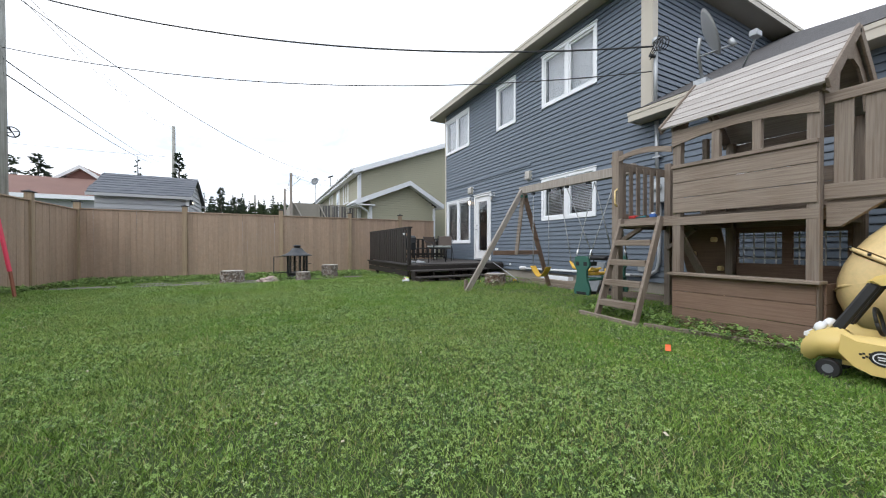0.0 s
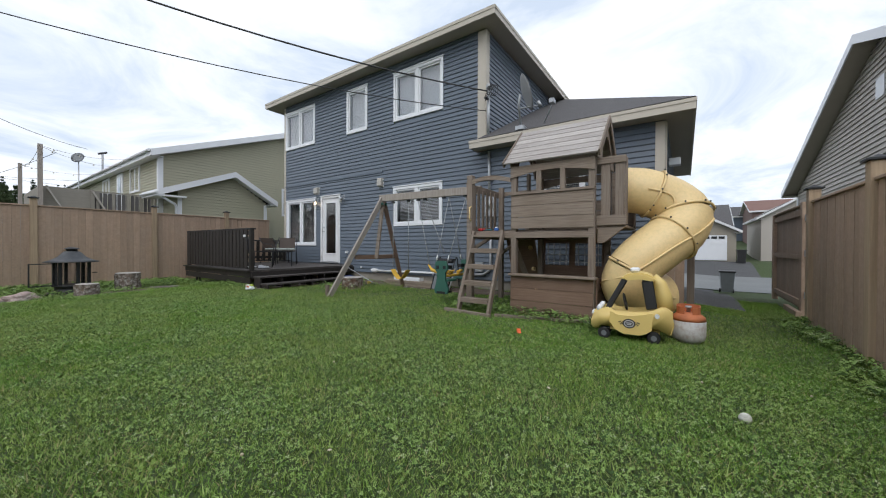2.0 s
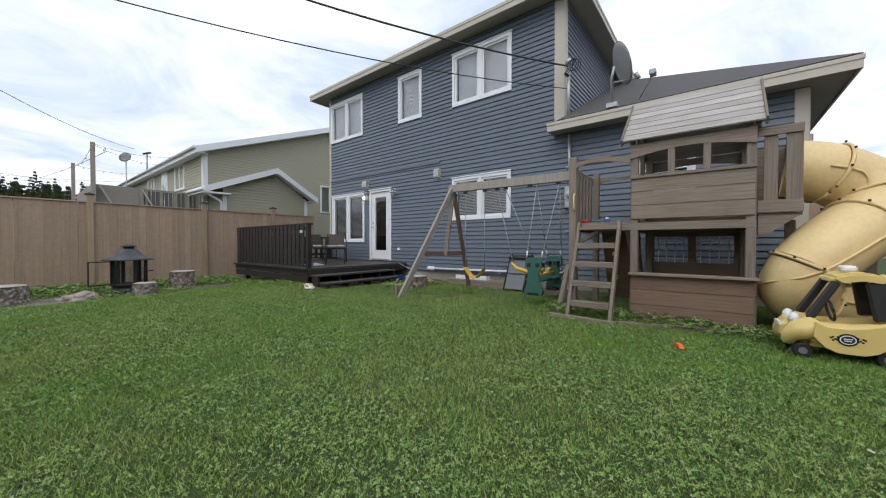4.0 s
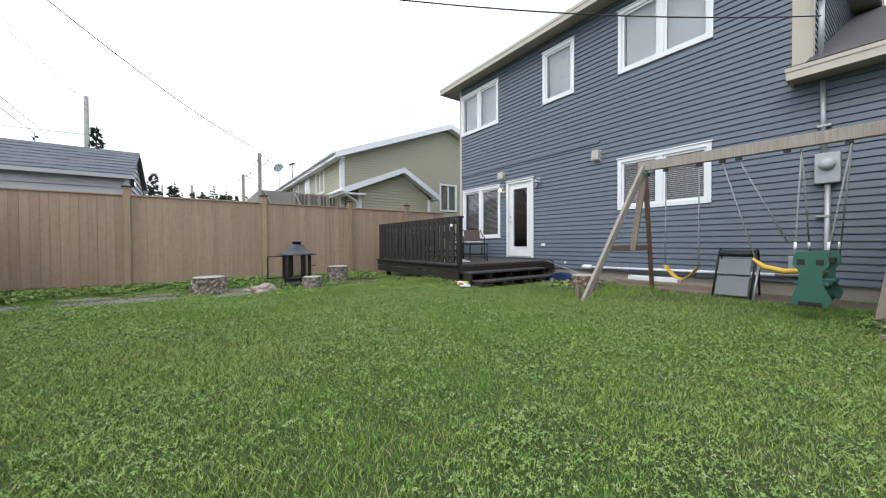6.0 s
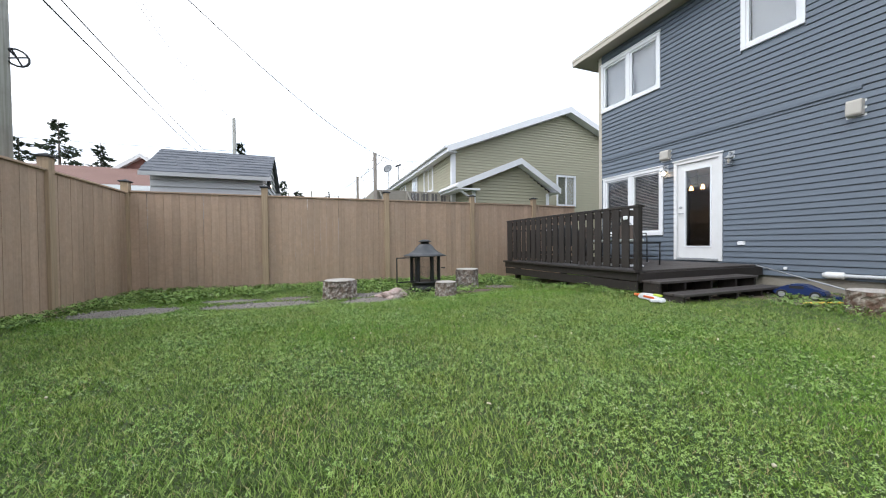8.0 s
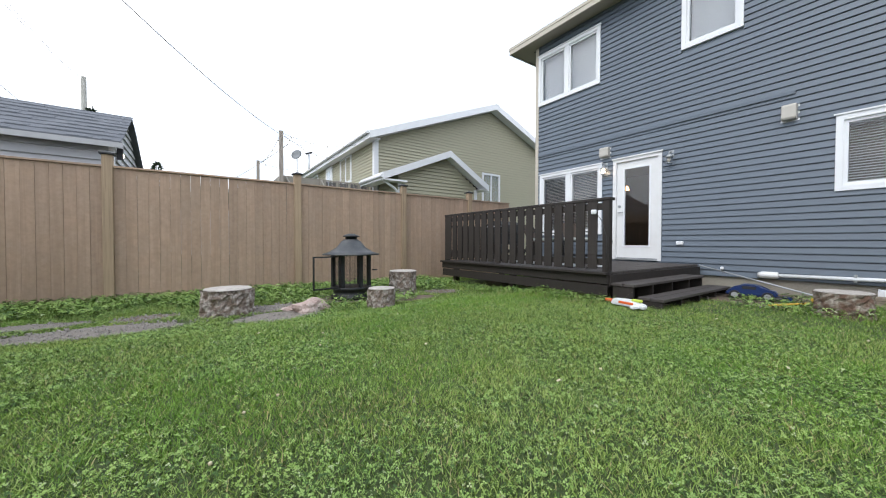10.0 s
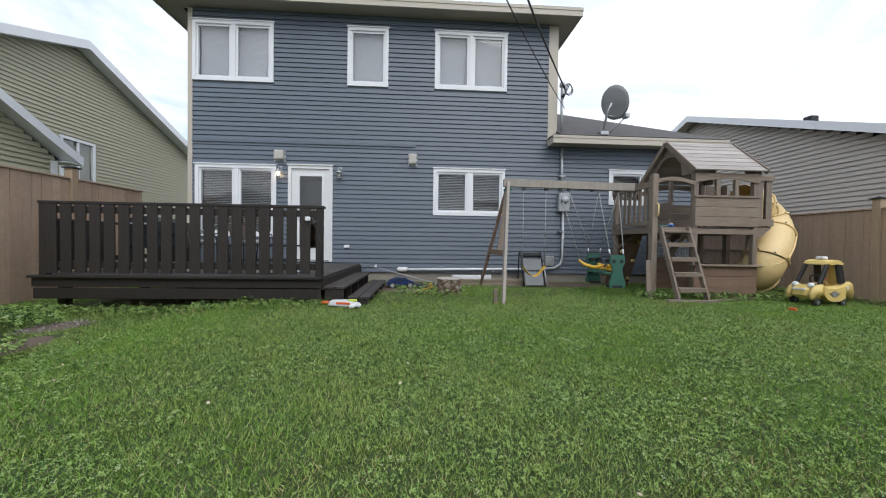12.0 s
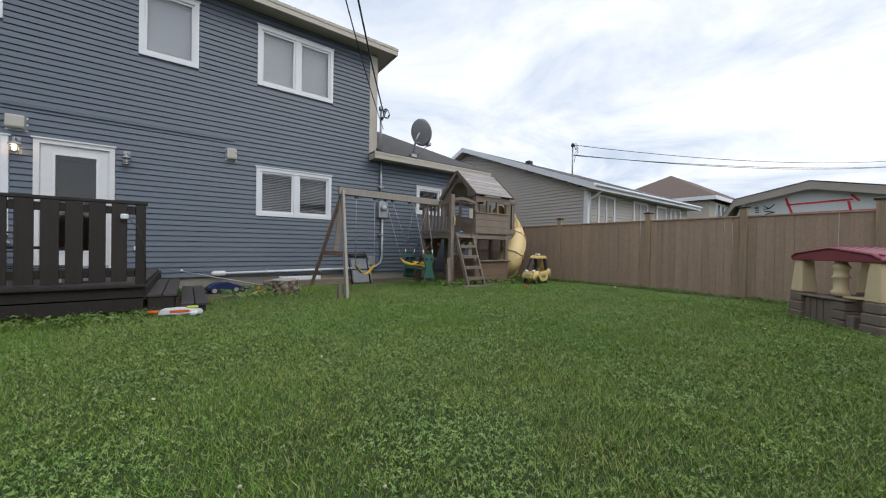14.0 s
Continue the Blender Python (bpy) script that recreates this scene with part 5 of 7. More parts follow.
# toy blaster on the lawn
ORANGE = mat("orange_plastic", (0.75, 0.13, 0.03), 0.45)
o = thing("toy_blaster", "white and orange plastic toy water blaster lying in the grass", "toy", (2.72, 11.72, gz(2.7, 11.7) + 0.03), 78)
bm = prism([(-0.25, 0.0), (-0.25, 0.05), (-0.05, 0.09), (0.16, 0.08), (0.2, 0.04), (0.2, 0.0)], 1, -0.04, 0.04)
bmesh.ops.bevel(bm, geom=list(bm.edges), offset=0.014, segments=2, affect="EDGES")
part("body", bm, WHITE, o)
part("barrel", tube([(0.2, 0, 0.04), (0.30, 0, 0.04)], 0.022, 8), ORANGE, o)
part("side_panel", box(-0.12, -0.045, 0.03, 0.08, 0.045, 0.06, bevel=0.004), ORANGE, o)
part("tank_cap", box(-0.2, -0.03, 0.07, -0.08, 0.03, 0.10, bevel=0.01), mat("lime_plastic", (0.5, 0.62, 0.08), 0.4), o)
part("grip", box(-0.2, 0.03, 0.0, -0.14, 0.13, 0.04, bevel=0.01), WHITE, o)


# ---- ride-on car and tank ----
CARY = mat("sun_faded_yellow", (0.74, 0.56, 0.20), 0.42, var=[(4, 0.4, (0.66, 0.50, 0.20))], bump=0.05)


def ride_on_car():
    o = thing("ride_on_car", "yellow plastic child's ride-on car with black roof pillars on the grass", "toy car", (3.19, 4.23, gz(3.2, 4.2) + 0.0), 94)
    o.scale = (0.94, 1.0, 1.0)
    # x forward
    side = [(-0.40, 0.10), (-0.43, 0.22), (-0.40, 0.36), (-0.33, 0.40), (-0.20, 0.34), (-0.05, 0.30), (0.14, 0.30), (0.20, 0.36), (0.33, 0.31), (0.40, 0.22), (0.40, 0.12), (0.33, 0.10), (0.30, 0.17), (0.20, 0.19), (0.12, 0.14), (0.08, 0.08), (-0.10, 0.08), (-0.14, 0.15), (-0.24, 0.19), (-0.33, 0.14)]
    for s in (-1, 1):
        bm = prism(side, 1, s * 0.16 - 0.035, s * 0.16 + 0.035)
        bmesh.ops.bevel(bm, geom=[e for e in bm.edges], offset=0.014, segments=2, affect="EDGES")
        for f in bm.faces:
            f.smooth = True
        part("side_body", bm, CARY, o)
        d = part("door", prism([(-0.22, 0.15), (-0.23, 0.33), (-0.12, 0.30), (0.0, 0.28), (0.12, 0.285), (0.19, 0.32), (0.20, 0.2), (0.13, 0.12), (0.05, 0.085), (-0.10, 0.085), (-0.17, 0.11)], 1, s * 0.205 - 0.012, s * 0.205 + 0.012), CARY, o)
        at = Matrix.Translation((-0.0, s * 0.217, 0.20)) @ pose(0, 0, 0, -90 * s, 0, 0)
        part("emblem", lathe([(0.06, 0), (0.06, 0.004)], 20), RUBBER, d, "black and white printed emblem").matrix_basis = at @ Matrix.Diagonal((1.05, 0.82, 1, 1))
        part("emblem_ring", lathe([(0.047, 0.0041), (0.047, 0.006)], 20), WHITE, d).matrix_basis = at @ Matrix.Diagonal((1.05, 0.78, 1, 1))
        part("emblem_centre", lathe([(0.040, 0.0061), (0.040, 0.0075)], 16), RUBBER, d).matrix_basis = at @ Matrix.Diagonal((1.05, 0.72, 1, 1))
        part("emblem_bars", boxes(bmesh.new(), (-0.026, -0.011, 0.0076, 0.026, -0.003, 0.0085), (-0.022, 0.004, 0.0076, 0.022, 0.012, 0.0085)), WHITE, d).matrix_basis = at
        bm = bmesh.new()
        for q in (-1, 1):
            for u in range(4):
                for w in range(3):
                    if (u + w) % 2 == 0:
                        x, y = q * (0.058 + u * 0.014), -0.018 + w * 0.013 + 0.006 * math.sin(u * 1.3)
                        boxes(bm, (x - 0.0065, y - 0.006, 0.0, x + 0.0065, y + 0.006, 0.003))
        part("checker_flags", bm, RUBBER, d, "small black chequered flag print", kind="stuff").matrix_basis = at
        part("front_pillar", beam((0.22, s * 0.155, 0.34), (0.05, s * 0.14, 0.66), 0.045, 0.06, bevel=0.012, up=(1, 0, 0)), RUBBER, o)
        part("rear_pillar", beam((-0.22, s * 0.155, 0.36), (-0.17, s * 0.14, 0.66), 0.05, 0.11, bevel=0.012, up=(1, 0, 0)), RUBBER, o)
        part("headlight", lathe([(0.04, -0.02), (0.045, 0.0), (0.035, 0.025), (0.01, 0.035)], 14), WHITE, o, "white bulging headlight").matrix_basis = pose(0.31, s * 0.11, 0.33, 0, 60, 0)
        part("fuel_cap", lathe([(0.025, 0), (0.025, 0.012)], 10), WHITE, o).matrix_basis = pose(-0.27, s * 0.197, 0.3, -90 * s, 0, 0)
    part("bonnet", box(0.16, -0.125, 0.12, 0.40, 0.125, 0.31, bevel=0.05), CARY, o)
    part("tail", box(-0.42, -0.125, 0.12, -0.27, 0.125, 0.37, bevel=0.04), CARY, o)
    part("floor", box(-0.3, -0.125, 0.10, 0.2, 0.125, 0.13), CARY, o)
    part("seat", box(-0.28, -0.12, 0.131, -0.08, 0.12, 0.23, bevel=0.03), CARY, o)
    bm = prism([(0.10, 0.645), (0.07, 0.70), (-0.03, 0.735), (-0.15, 0.735), (-0.24, 0.70), (-0.26, 0.64), (-0.20, 0.655), (-0.10, 0.67), (0.02, 0.67)], 1, -0.175, 0.175)
    bmesh.ops.bevel(bm, geom=list(bm.edges), offset=0.02, segments=2, affect="EDGES")
    part("roof", bm, CARY, o)
    part("roof_lamp", box(-0.10, -0.06, 0.735, -0.0, 0.06, 0.785, bevel=0.015), WHITE, o)
    part("rear_arch", tube([(-0.22, 0.0, 0.68), (-0.29, 0, 0.61), (-0.33, 0, 0.50), (-0.35, 0, 0.34)], [0.06, 0.075, 0.085, 0.09], 12), CARY, o)
    part("steering_wheel", tube([(0.05 + 0.02 * math.sin(2 * math.pi * k / 16), 0.085 * math.cos(2 * math.pi * k / 16), 0.40 + 0.085 * math.sin(2 * math.pi * k / 16)) for k in range(17)], 0.011, 6), RUBBER, o)
    for x in (-0.24, 0.26):
        for s in (-1, 1):
            w = part("wheel", lathe([(0.058, -0.026), (0.066, -0.018), (0.066, 0.018), (0.058, 0.026)], 18), RUBBER, o)
            w.matrix_basis = pose(x, s * 0.155, 0.064, 90, 0, 0)
            part("hub", lathe([(0.03, -0.029), (0.03, 0.029)], 10), GREYPL, w)
    part("eyes", boxes(bmesh.new(), (0.335, -0.09, 0.25, 0.406, 0.09, 0.275)), WHITE, o)


ride_on_car()
RUSTWHITE = mat("scuffed_white_paint", (0.52, 0.53, 0.53), 0.6, var=[(6, 0.7, (0.38, 0.36, 0.34)), (22, 0.5, (0.25, 0.17, 0.12))], bump=0.2)
ORUST = mat("rusty_orange_paint", (0.52, 0.17, 0.07), 0.7, var=[(8, 0.7, (0.36, 0.12, 0.06))], bump=0.3)
o = thing("propane_tank", "scuffed white propane tank with a rusty orange top on the grass", "gas tank", (3.42, 3.70, gz(3.4, 3.7) + 0.0))
part("body", lathe([(0.10, 0.0), (0.12, 0.02), (0.15, 0.04), (0.158, 0.08), (0.158, 0.24)], 24), RUSTWHITE, o)
part("shoulder", lathe([(0.1585, 0.241), (0.15, 0.28), (0.11, 0.31), (0.05, 0.325)], 24), ORUST, o)
bm = bmesh.new()
ring0, ring1 = [], []
for k in range(17):
    a = radians(-160 + 320 * k / 16)
    for r, lst in ((0.10, ring0), (0.108, ring1)):
        lst.append([bm.verts.new((r * math.cos(a), r * math.sin(a), z)) for z in (0.30, 0.40 if 3 < k < 13 else 0.385)])
for a, b in ((ring0, ring1),):
    for k in range(16):
        for q in (a, b):
            bm.faces.new((q[k][0], q[k + 1][0], q[k + 1][1], q[k][1]))
        bm.faces.new((a[k][1], a[k + 1][1], b[k + 1][1], b[k][1]))
part("collar", bm, ORUST, o)
part("valve", lathe([(0.02, 0.32), (0.02, 0.37), (0.035, 0.37), (0.03, 0.39)], 10), MAST, o)

o = thing("ball", "small scuffed white ball in the grass", "ball", (1.50, 3.44, gz(1.5, 3.44) + 0.025))
bm = bmesh.new()
bmesh.ops.create_icosphere(bm, subdivisions=3, radius=0.032)
part("ball_skin", bm, mat("scuffed_white", (0.6, 0.6, 0.55), 0.6, var=[(40, 0.7, (0.3, 0.3, 0.25))]), o)
o = thing("orange_scrap", "small faded orange plastic scrap in the grass", "scrap", (2.62, 5.3, gz(2.6, 5.3) + 0.02), 30)
part("scrap", prism([(-0.05, 0), (-0.02, 0.03), (0.03, 0.035), (0.06, 0.0)], 1, -0.02, 0.02), ORANGE, o)


# ---- toy playhouse ----
def playhouse():
    TAN = mat("tan_moulded_plastic", (0.72, 0.58, 0.37), 0.5, var=[(3, 0.4, (0.64, 0.50, 0.32))])
    TAUPE = mat("taupe_moulded_plastic", (0.21, 0.165, 0.14), 0.6, var=[(4, 0.4, (0.13, 0.10, 0.085))])
    MAROON = mat("maroon_plastic", (0.26, 0.05, 0.075), 0.45, var=[(4, 0.3, (0.22, 0.06, 0.08))])
    W, D = 1.25, 1.0
    o = thing("toy_playhouse", "small plastic playhouse with a maroon roof, tan pillars and taupe base", "playhouse", (-1.63, 4.52, gz(-2.1, 4.5) - 0.03), 133)
    # local x runs away along the front; local y into the house
    for x in (0.0, W - 0.2):
        for y in (0.0, D - 0.2):
            for k in range(3):
                part("base_block", box(x - 0.02 + 0.008 * k, y - 0.02 + 0.008 * k, 0.13 * k, x + 0.22 - 0.008 * k, y + 0.22 - 0.008 * k, 0.13 * k + 0.124, bevel=0.012), TAUPE, o)
            bm = bmesh.new()
            lo = [(x, y), (x + 0.2, y), (x + 0.2, y + 0.2), (x, y + 0.2)]
            hi = [(x + 0.04, y + 0.02), (x + 0.17, y + 0.02), (x + 0.17, y + 0.17), (x + 0.04, y + 0.17)]
            a, b = [bm.verts.new((*p, 0.388)) for p in lo], [bm.verts.new((*p, 0.84)) for p in hi]
            for k in range(4):
                bm.faces.new((a[k], a[(k + 1) % 4], b[(k + 1) % 4], b[k]))
            bm.faces.new(a[::-1]); bm.faces.new(b)
            bmesh.ops.bevel(bm, geom=list(bm.edges), offset=0.012, segments=1, affect="EDGES")
            part("pillar", bm, TAN, o)
    part("front_wall", box(0.22, 0.03, 0.0, 0.66, 0.14, 0.34, bevel=0.008), TAUPE, o)
    for k in range(3):
        part("base_block", box(0.661, -0.01, 0.115 * k, 0.84, 0.17, 0.115 * k + 0.108, bevel=0.012), TAUPE, o)
    part("corner_foot", box(0.845, 0.0, 0.0, 0.95, 0.14, 0.19, bevel=0.012), TAUPE, o)
    part("counter", box(0.18, -0.02, 0.345, 0.86, 0.2, 0.375, bevel=0.01), TAUPE, o)
    for x in (0.3, 0.4, 0.5):
        part("wall_rib", box(x, 0.02, 0.02, x + 0.012, 0.029, 0.33), TAUPE, o)
    part("side_wall", box(0.03, 0.2, 0.0, 0.1, 0.75, 0.36, bevel=0.008), TAUPE, o)
    part("back_wall", box(0.2, D - 0.09, 0.0, W - 0.2, D - 0.04, 0.84), TAN, o)
    part("table", lathe([(0.02, 0.36), (0.2, 0.385), (0.2, 0.40), (0.02, 0.405)], 18, at=(0.78, 0.27, 0)), TAN, o)
    part("telephone", lathe([(0.085, 0.40), (0.09, 0.46), (0.07, 0.48), (0.07, 0.62), (0.09, 0.64), (0.07, 0.66), (0.07, 0.74), (0.09, 0.76), (0.05, 0.84)], 16, at=(0.63, 0.12, 0)), TAN, o, "tan moulded toy lamp column")
    part("shutter", box(0.36, D - 0.13, 0.4, 0.42, D - 0.091, 0.78), MAROON, o)
    bm = bmesh.new()
    e = 0.0
    prism([(-e, 0.84), (W + e, 0.84), (W + e, 0.885), (W - 0.1, 0.95), (W / 2, 1.03), (0.1, 0.95), (-e, 0.885)], 1, -e, D + e, bm)
    bmesh.ops.bevel(bm, geom=list(bm.edges), offset=0.01, segments=1, affect="EDGES")
    part("roof", bm, MAROON, o)
    for k in range(9):
        part("roof_rib", tube([(0.02, 0.05 + k * 0.11, 0.925), (W / 2, 0.05 + k * 0.11, 1.032), (W - 0.02, 0.05 + k * 0.11, 0.925)], 0.009, 5), MAROON, o)
    part("gable_trim", tube([(-e + 0.02, -e - 0.005, 0.885), (0.1, -e - 0.005, 0.935), (W / 2, -e - 0.005, 1.01), (W - 0.1, -e - 0.005, 0.935), (W + e - 0.02, -e - 0.005, 0.885)], 0.014, 6), MAROON, o)


playhouse()
PINK = mat("pink_ribbon", (0.80, 0.06, 0.12), 0.6, var=[(12, 0.4, (0.62, 0.05, 0.09))])
o = thing("survey_stake", "leaning wooden stake wrapped in bright pink flagging tape", "stake", (0, 0, 0))
part("stake", beam((-4.25, 12.2, -0.1), (-4.33, 12.22, 0.5), 0.045, 0.03), mat("rusty_stake", (0.28, 0.10, 0.06), 0.8), o)
part("ribbon", beam((-4.32, 12.2, 0.46), (-4.46, 12.2, 1.40), 0.075, 0.035, bevel=0.008), PINK, o)


# ---- wires and poles ----
POLEWOOD = mat("grey_pole_wood", (0.36, 0.365, 0.34), 0.85, var=[(3, 0.5, (0.20, 0.19, 0.165))], grain=(2, 40, 0.5, (0.17, 0.16, 0.14)), bump=0.4)
WIRE = mat("black_cable", (0.03, 0.03, 0.032), 0.6)


def pole(x, y, h, r, label, z=0.0, arms=()):
    o = thing("utility_pole", label, "utility pole", (x, y, z), group="utility poles")
    part("shaft", tube([(0, 0, -0.5), (0, 0, h / 2), (0, 0, h)], [r, r * 0.88, r * 0.72], 14), POLEWOOD, o)
    for za in arms:
        part("bracket", box(-0.03, -0.5, za - 0.05, 0.03, 0.5, za + 0.05), POLEWOOD, o)
        for s in (-0.42, 0.42):
            part("insulator", lathe([(0.04, 0), (0.06, 0.05), (0.03, 0.12)], 8, at=(0, s, za + 0.05)), MAST, o)
    return o


near_pole = pole(-5.52, 14.5, 8.2, 0.155, "tall grey weathered wooden utility pole standing behind the rear fence")
wheel = part("wheel_bracket", tube([(0, 0.11 * math.sin(2 * math.pi * k / 14), 0.11 * math.cos(2 * math.pi * k / 14)) for k in range(15)], 0.013, 6), DARK, near_pole, "dark round metal wheel bracket")
merge(wheel_spokes := tube([(0, -0.1, 0), (0, 0.1, 0)], 0.01, 5), tube([(0, 0, -0.1), (0, 0, 0.1)], 0.01, 5))
wheel.matrix_basis = pose(0.19, 0.06, 3.38, 25, 0, -50)
part("spokes", wheel_spokes, DARK, wheel)
part("stem", tube([(0.10, 0.0, 3.5), (0.19, 0.06, 3.38)], 0.012, 5), DARK, near_pole)
pole(-7.32, 40.0, 11.0, 0.17, "distant slim wooden utility pole beyond the sheds")
pole(-1.6, 52.0, 7.2, 0.15, "distant slim wooden utility pole beyond the sheds")
pole(-4.5, 60.0, 8.0, 0.14, "distant slim wooden utility pole beyond the sheds")


def wire(a, b, sag, r=0.012, label="thin black overhead cable between poles and houses"):
    a, b = Vector(a), Vector(b)
    pts = [a.lerp(b, k / 18) - Vector((0, 0, sag * 4 * (k / 18) * (1 - k / 18))) for k in range(19)]
    o = solid("cable", tube(pts, r, 5), WIRE, label, "cable", "overhead cables", kind="")
    return o


P0 = (-5.40, 14.45)
MASTTOP = (5.82, 7.42, 4.50)
wire((*P0, 6.4), MASTTOP, 0.55, 0.016, "thick twisted black service cable to the house mast")
wire((*P0, 5.14), (5.80, 7.43, 4.05), 0.5, 0.009)
wire((*P0, 6.42), (3.0, 29.0, 5.9), 0.7, 0.010)
wire((*P0, 4.6), (-14.6, 66, 12.7), 0.3, 0.014)
wire((*P0, 4.9), (-13.9, 66, 12.9), 0.3, 0.012)
wire((*P0, 6.6), (-7.32, 40.0, 10.9), 0.6, 0.006)
wire((*P0, 6.8), (-7.25, 40.0, 10.7), 0.5, 0.006)
wire((-60, 52, 13), (-7.32, 40.0, 8.4), 0.8, 0.012)
wire((-7.32, 40, 8.2), (-1.6, 52, 7.0), 0.5, 0.012)
wire((-1.6, 52, 6.8), (30, 60, 8.5), 0.6, 0.012)
wire((-4.5, 60, 7.6), (22, 46, 9.0), 0.8, 0.012)
wire((-1.6, 52, 6.2), (1.3, 24.0, 4.6), 0.5, 0.010)
for dz, s in ((5.15, 0.5), (4.75, 0.45), (4.72, 0.35)):
    wire((5.55, -1.0, dz), (-3.2, -28, dz + 2.2), s, 0.013)

# ---- spruces ----
NEEDLE = mat("dark_spruce_needles", (0.028, 0.045, 0.024), 0.9, var=[(3, 0.6, (0.045, 0.065, 0.03)), (30, 0.5, (0.018, 0.028, 0.016))], rand=0.15)
TRUNK = mat("spruce_bark", (0.10, 0.085, 0.07), 0.9, var=[(9, 0.6, (0.16, 0.145, 0.13))], bump=0.6)


def crown(bm, x, y, z0, h, w, rng, thin=1.0):
    tiers = int(h / 0.32)
    for k in range(tiers):
        t = k / tiers
        z = z0 + h * (0.12 + 0.88 * t)
        rad = w * (1 - t) ** 0.85 * rng.uniform(0.65, 1.1) + 0.05
        for j in range(int(7 * thin) + 2):
            if rng.random() > 0.82 * thin + 0.1:
                continue
            a = rng.uniform(0, 6.28)
            L = rad * rng.uniform(0.6, 1.15)
            droop = rng.uniform(-0.35, 0.12) * L
            for s in range(3):
                f0, f1 = 0.15 + s * 0.3, 0.15 + (s + 1) * 0.3
                wd = 0.13 * L * (1.25 - f0) + 0.05
                px, py = -math.sin(a) * wd, math.cos(a) * wd
                p0 = Vector((x + math.cos(a) * L * f0, y + math.sin(a) * L * f0, z + droop * f0))
                p1 = Vector((x + math.cos(a) * L * f1, y + math.sin(a) * L * f1, z + droop * f1 + rng.uniform(-0.03, 0.06)))
                tilt = rng.uniform(-0.12, 0.12)
                v = [bm.verts.new(q) for q in (p0 + Vector((px, py, -0.07 + tilt)), p0 - Vector((px, py, 0.07 + tilt)), p1 - Vector((px * 0.6, py * 0.6, 0.03)), p1 + Vector((px * 0.6, py * 0.6, 0.03)))]
                bm.faces.new(v)
                q = [bm.verts.new(w_) for w_ in (p0 + Vector((0, 0, 0.12)), p0 - Vector((0, 0, 0.14)), p1 - Vector((px * 0.2, py * 0.2, 0.1)))]
                bm.faces.new(q)


def spruce(x, y, h, w, seed, label, thin=1.0):
    rng = random.Random(seed)
    o = thing("spruce_tree", label, "tree", (x, y, 0), group="spruce trees")
    part("trunk", tube([(0, 0, -0.3), (0.05, 0, h * 0.5), (0, 0.03, h)], [h * 0.02, h * 0.012, 0.01], 7), TRUNK, o)
    # limbs of uneven length, each hung with many small sprays of needles
    verts, faces = [], []
    z, limbs = h * 0.16, []
    while z < h * 0.985:
        t = z / h
        for k in range(2 if thin > 0.7 else 1):
            a = rng.uniform(0, 6.28)
            L = w * (1.05 - t) ** 0.8 * rng.choice((0.45, 0.7, 0.85, 1.0, 1.12))
            limbs.append((a, L, z, rng.uniform(-0.30, 0.22)))
        z += rng.uniform(0.05, 0.13) if thin > 0.7 else rng.uniform(0.12, 0.3)
    for a, L, z, slope in limbs:
        for k in range(int(9 + 22 * L)):
            f = rng.uniform(0.12, 1) ** 0.8
            side = rng.gauss(0, 0.16) * L * (1.15 - f)
            p = Vector((math.cos(a) * L * f - math.sin(a) * side, math.sin(a) * L * f + math.cos(a) * side, z + slope * L * f - 0.10 * L * f * f + rng.gauss(0, 0.04)))
            d = Vector((math.cos(a) + rng.gauss(0, 0.5), math.sin(a) + rng.gauss(0, 0.5), rng.gauss(0.05, 0.3))).normalized() * rng.uniform(0.10, 0.24)
            q = d.cross(Vector((rng.gauss(0, 1), rng.gauss(0, 1), rng.gauss(0, 1)))).normalized() * rng.uniform(0.03, 0.07)
            i = len(verts)
            verts += [tuple(p + q), tuple(p - q), tuple(p + d)]
            faces.append((i, i + 1, i + 2))
    me = bpy.data.meshes.new("crown")
    me.from_pydata(verts, [], faces)
    me.materials.append(NEEDLE)
    crown_ob = new("crown", me)
    crown_ob.parent = o
    tagged(crown_ob, "dark green needle sprays on ragged limbs", kind="stuff")
    return o


FULL, BARE = "dark green spruce with ragged drooping limbs behind the fences", "thin half-bare spruce with few ragged limbs far off"
for x, y, h, w, th in ((-12.8, 30, 6.9, 2.0, 1.0), (-11.7, 31, 6.2, 1.6, 1.0), (-14.2, 30, 6.0, 1.8, 1.0), (-17, 32, 7.2, 2.1, 1.0), (-5.9, 34, 7.6, 1.2, 0.8), (-5.0, 33, 5.4, 1.4, 0.9), (-3.6, 36, 5.6, 1.5, 0.9), (-2.6, 37, 5.0, 1.5, 0.9), (-10.2, 42, 8.6, 1.3, 0.5)):
    spruce(x, y, h, w, int(x * 10), FULL if th > 0.7 else BARE, th)
for k, (x, y, h) in enumerate(((-1.5, 50, 6.2), (0.5, 48, 5.6), (1.4, 55, 6.2), (-0.5, 58, 6.2), (2.8, 52, 5.4), (-6.5, 50, 7.0), (4.4, 60, 7.4), (-16, 50, 8.0), (-9.2, 54, 6.8))):
    spruce(x, y, h, 0.9, 70 + k, BARE, 0.35)
rng = random.Random(11)
bm = bmesh.new()
for k in range(300):
    x = rng.uniform(-75, 10)
    y = rng.uniform(52, 80)
    crown(bm, x, y, 0.3, rng.uniform(5.2, 7.9) + (y - 52) * 0.06, rng.uniform(1.1, 1.9), rng, 0.8)
for k in range(60):
    crown(bm, rng.uniform(75, 110), rng.uniform(-25, 8), 3.0, rng.uniform(3, 6), rng.uniform(1.2, 2), rng, 0.8)
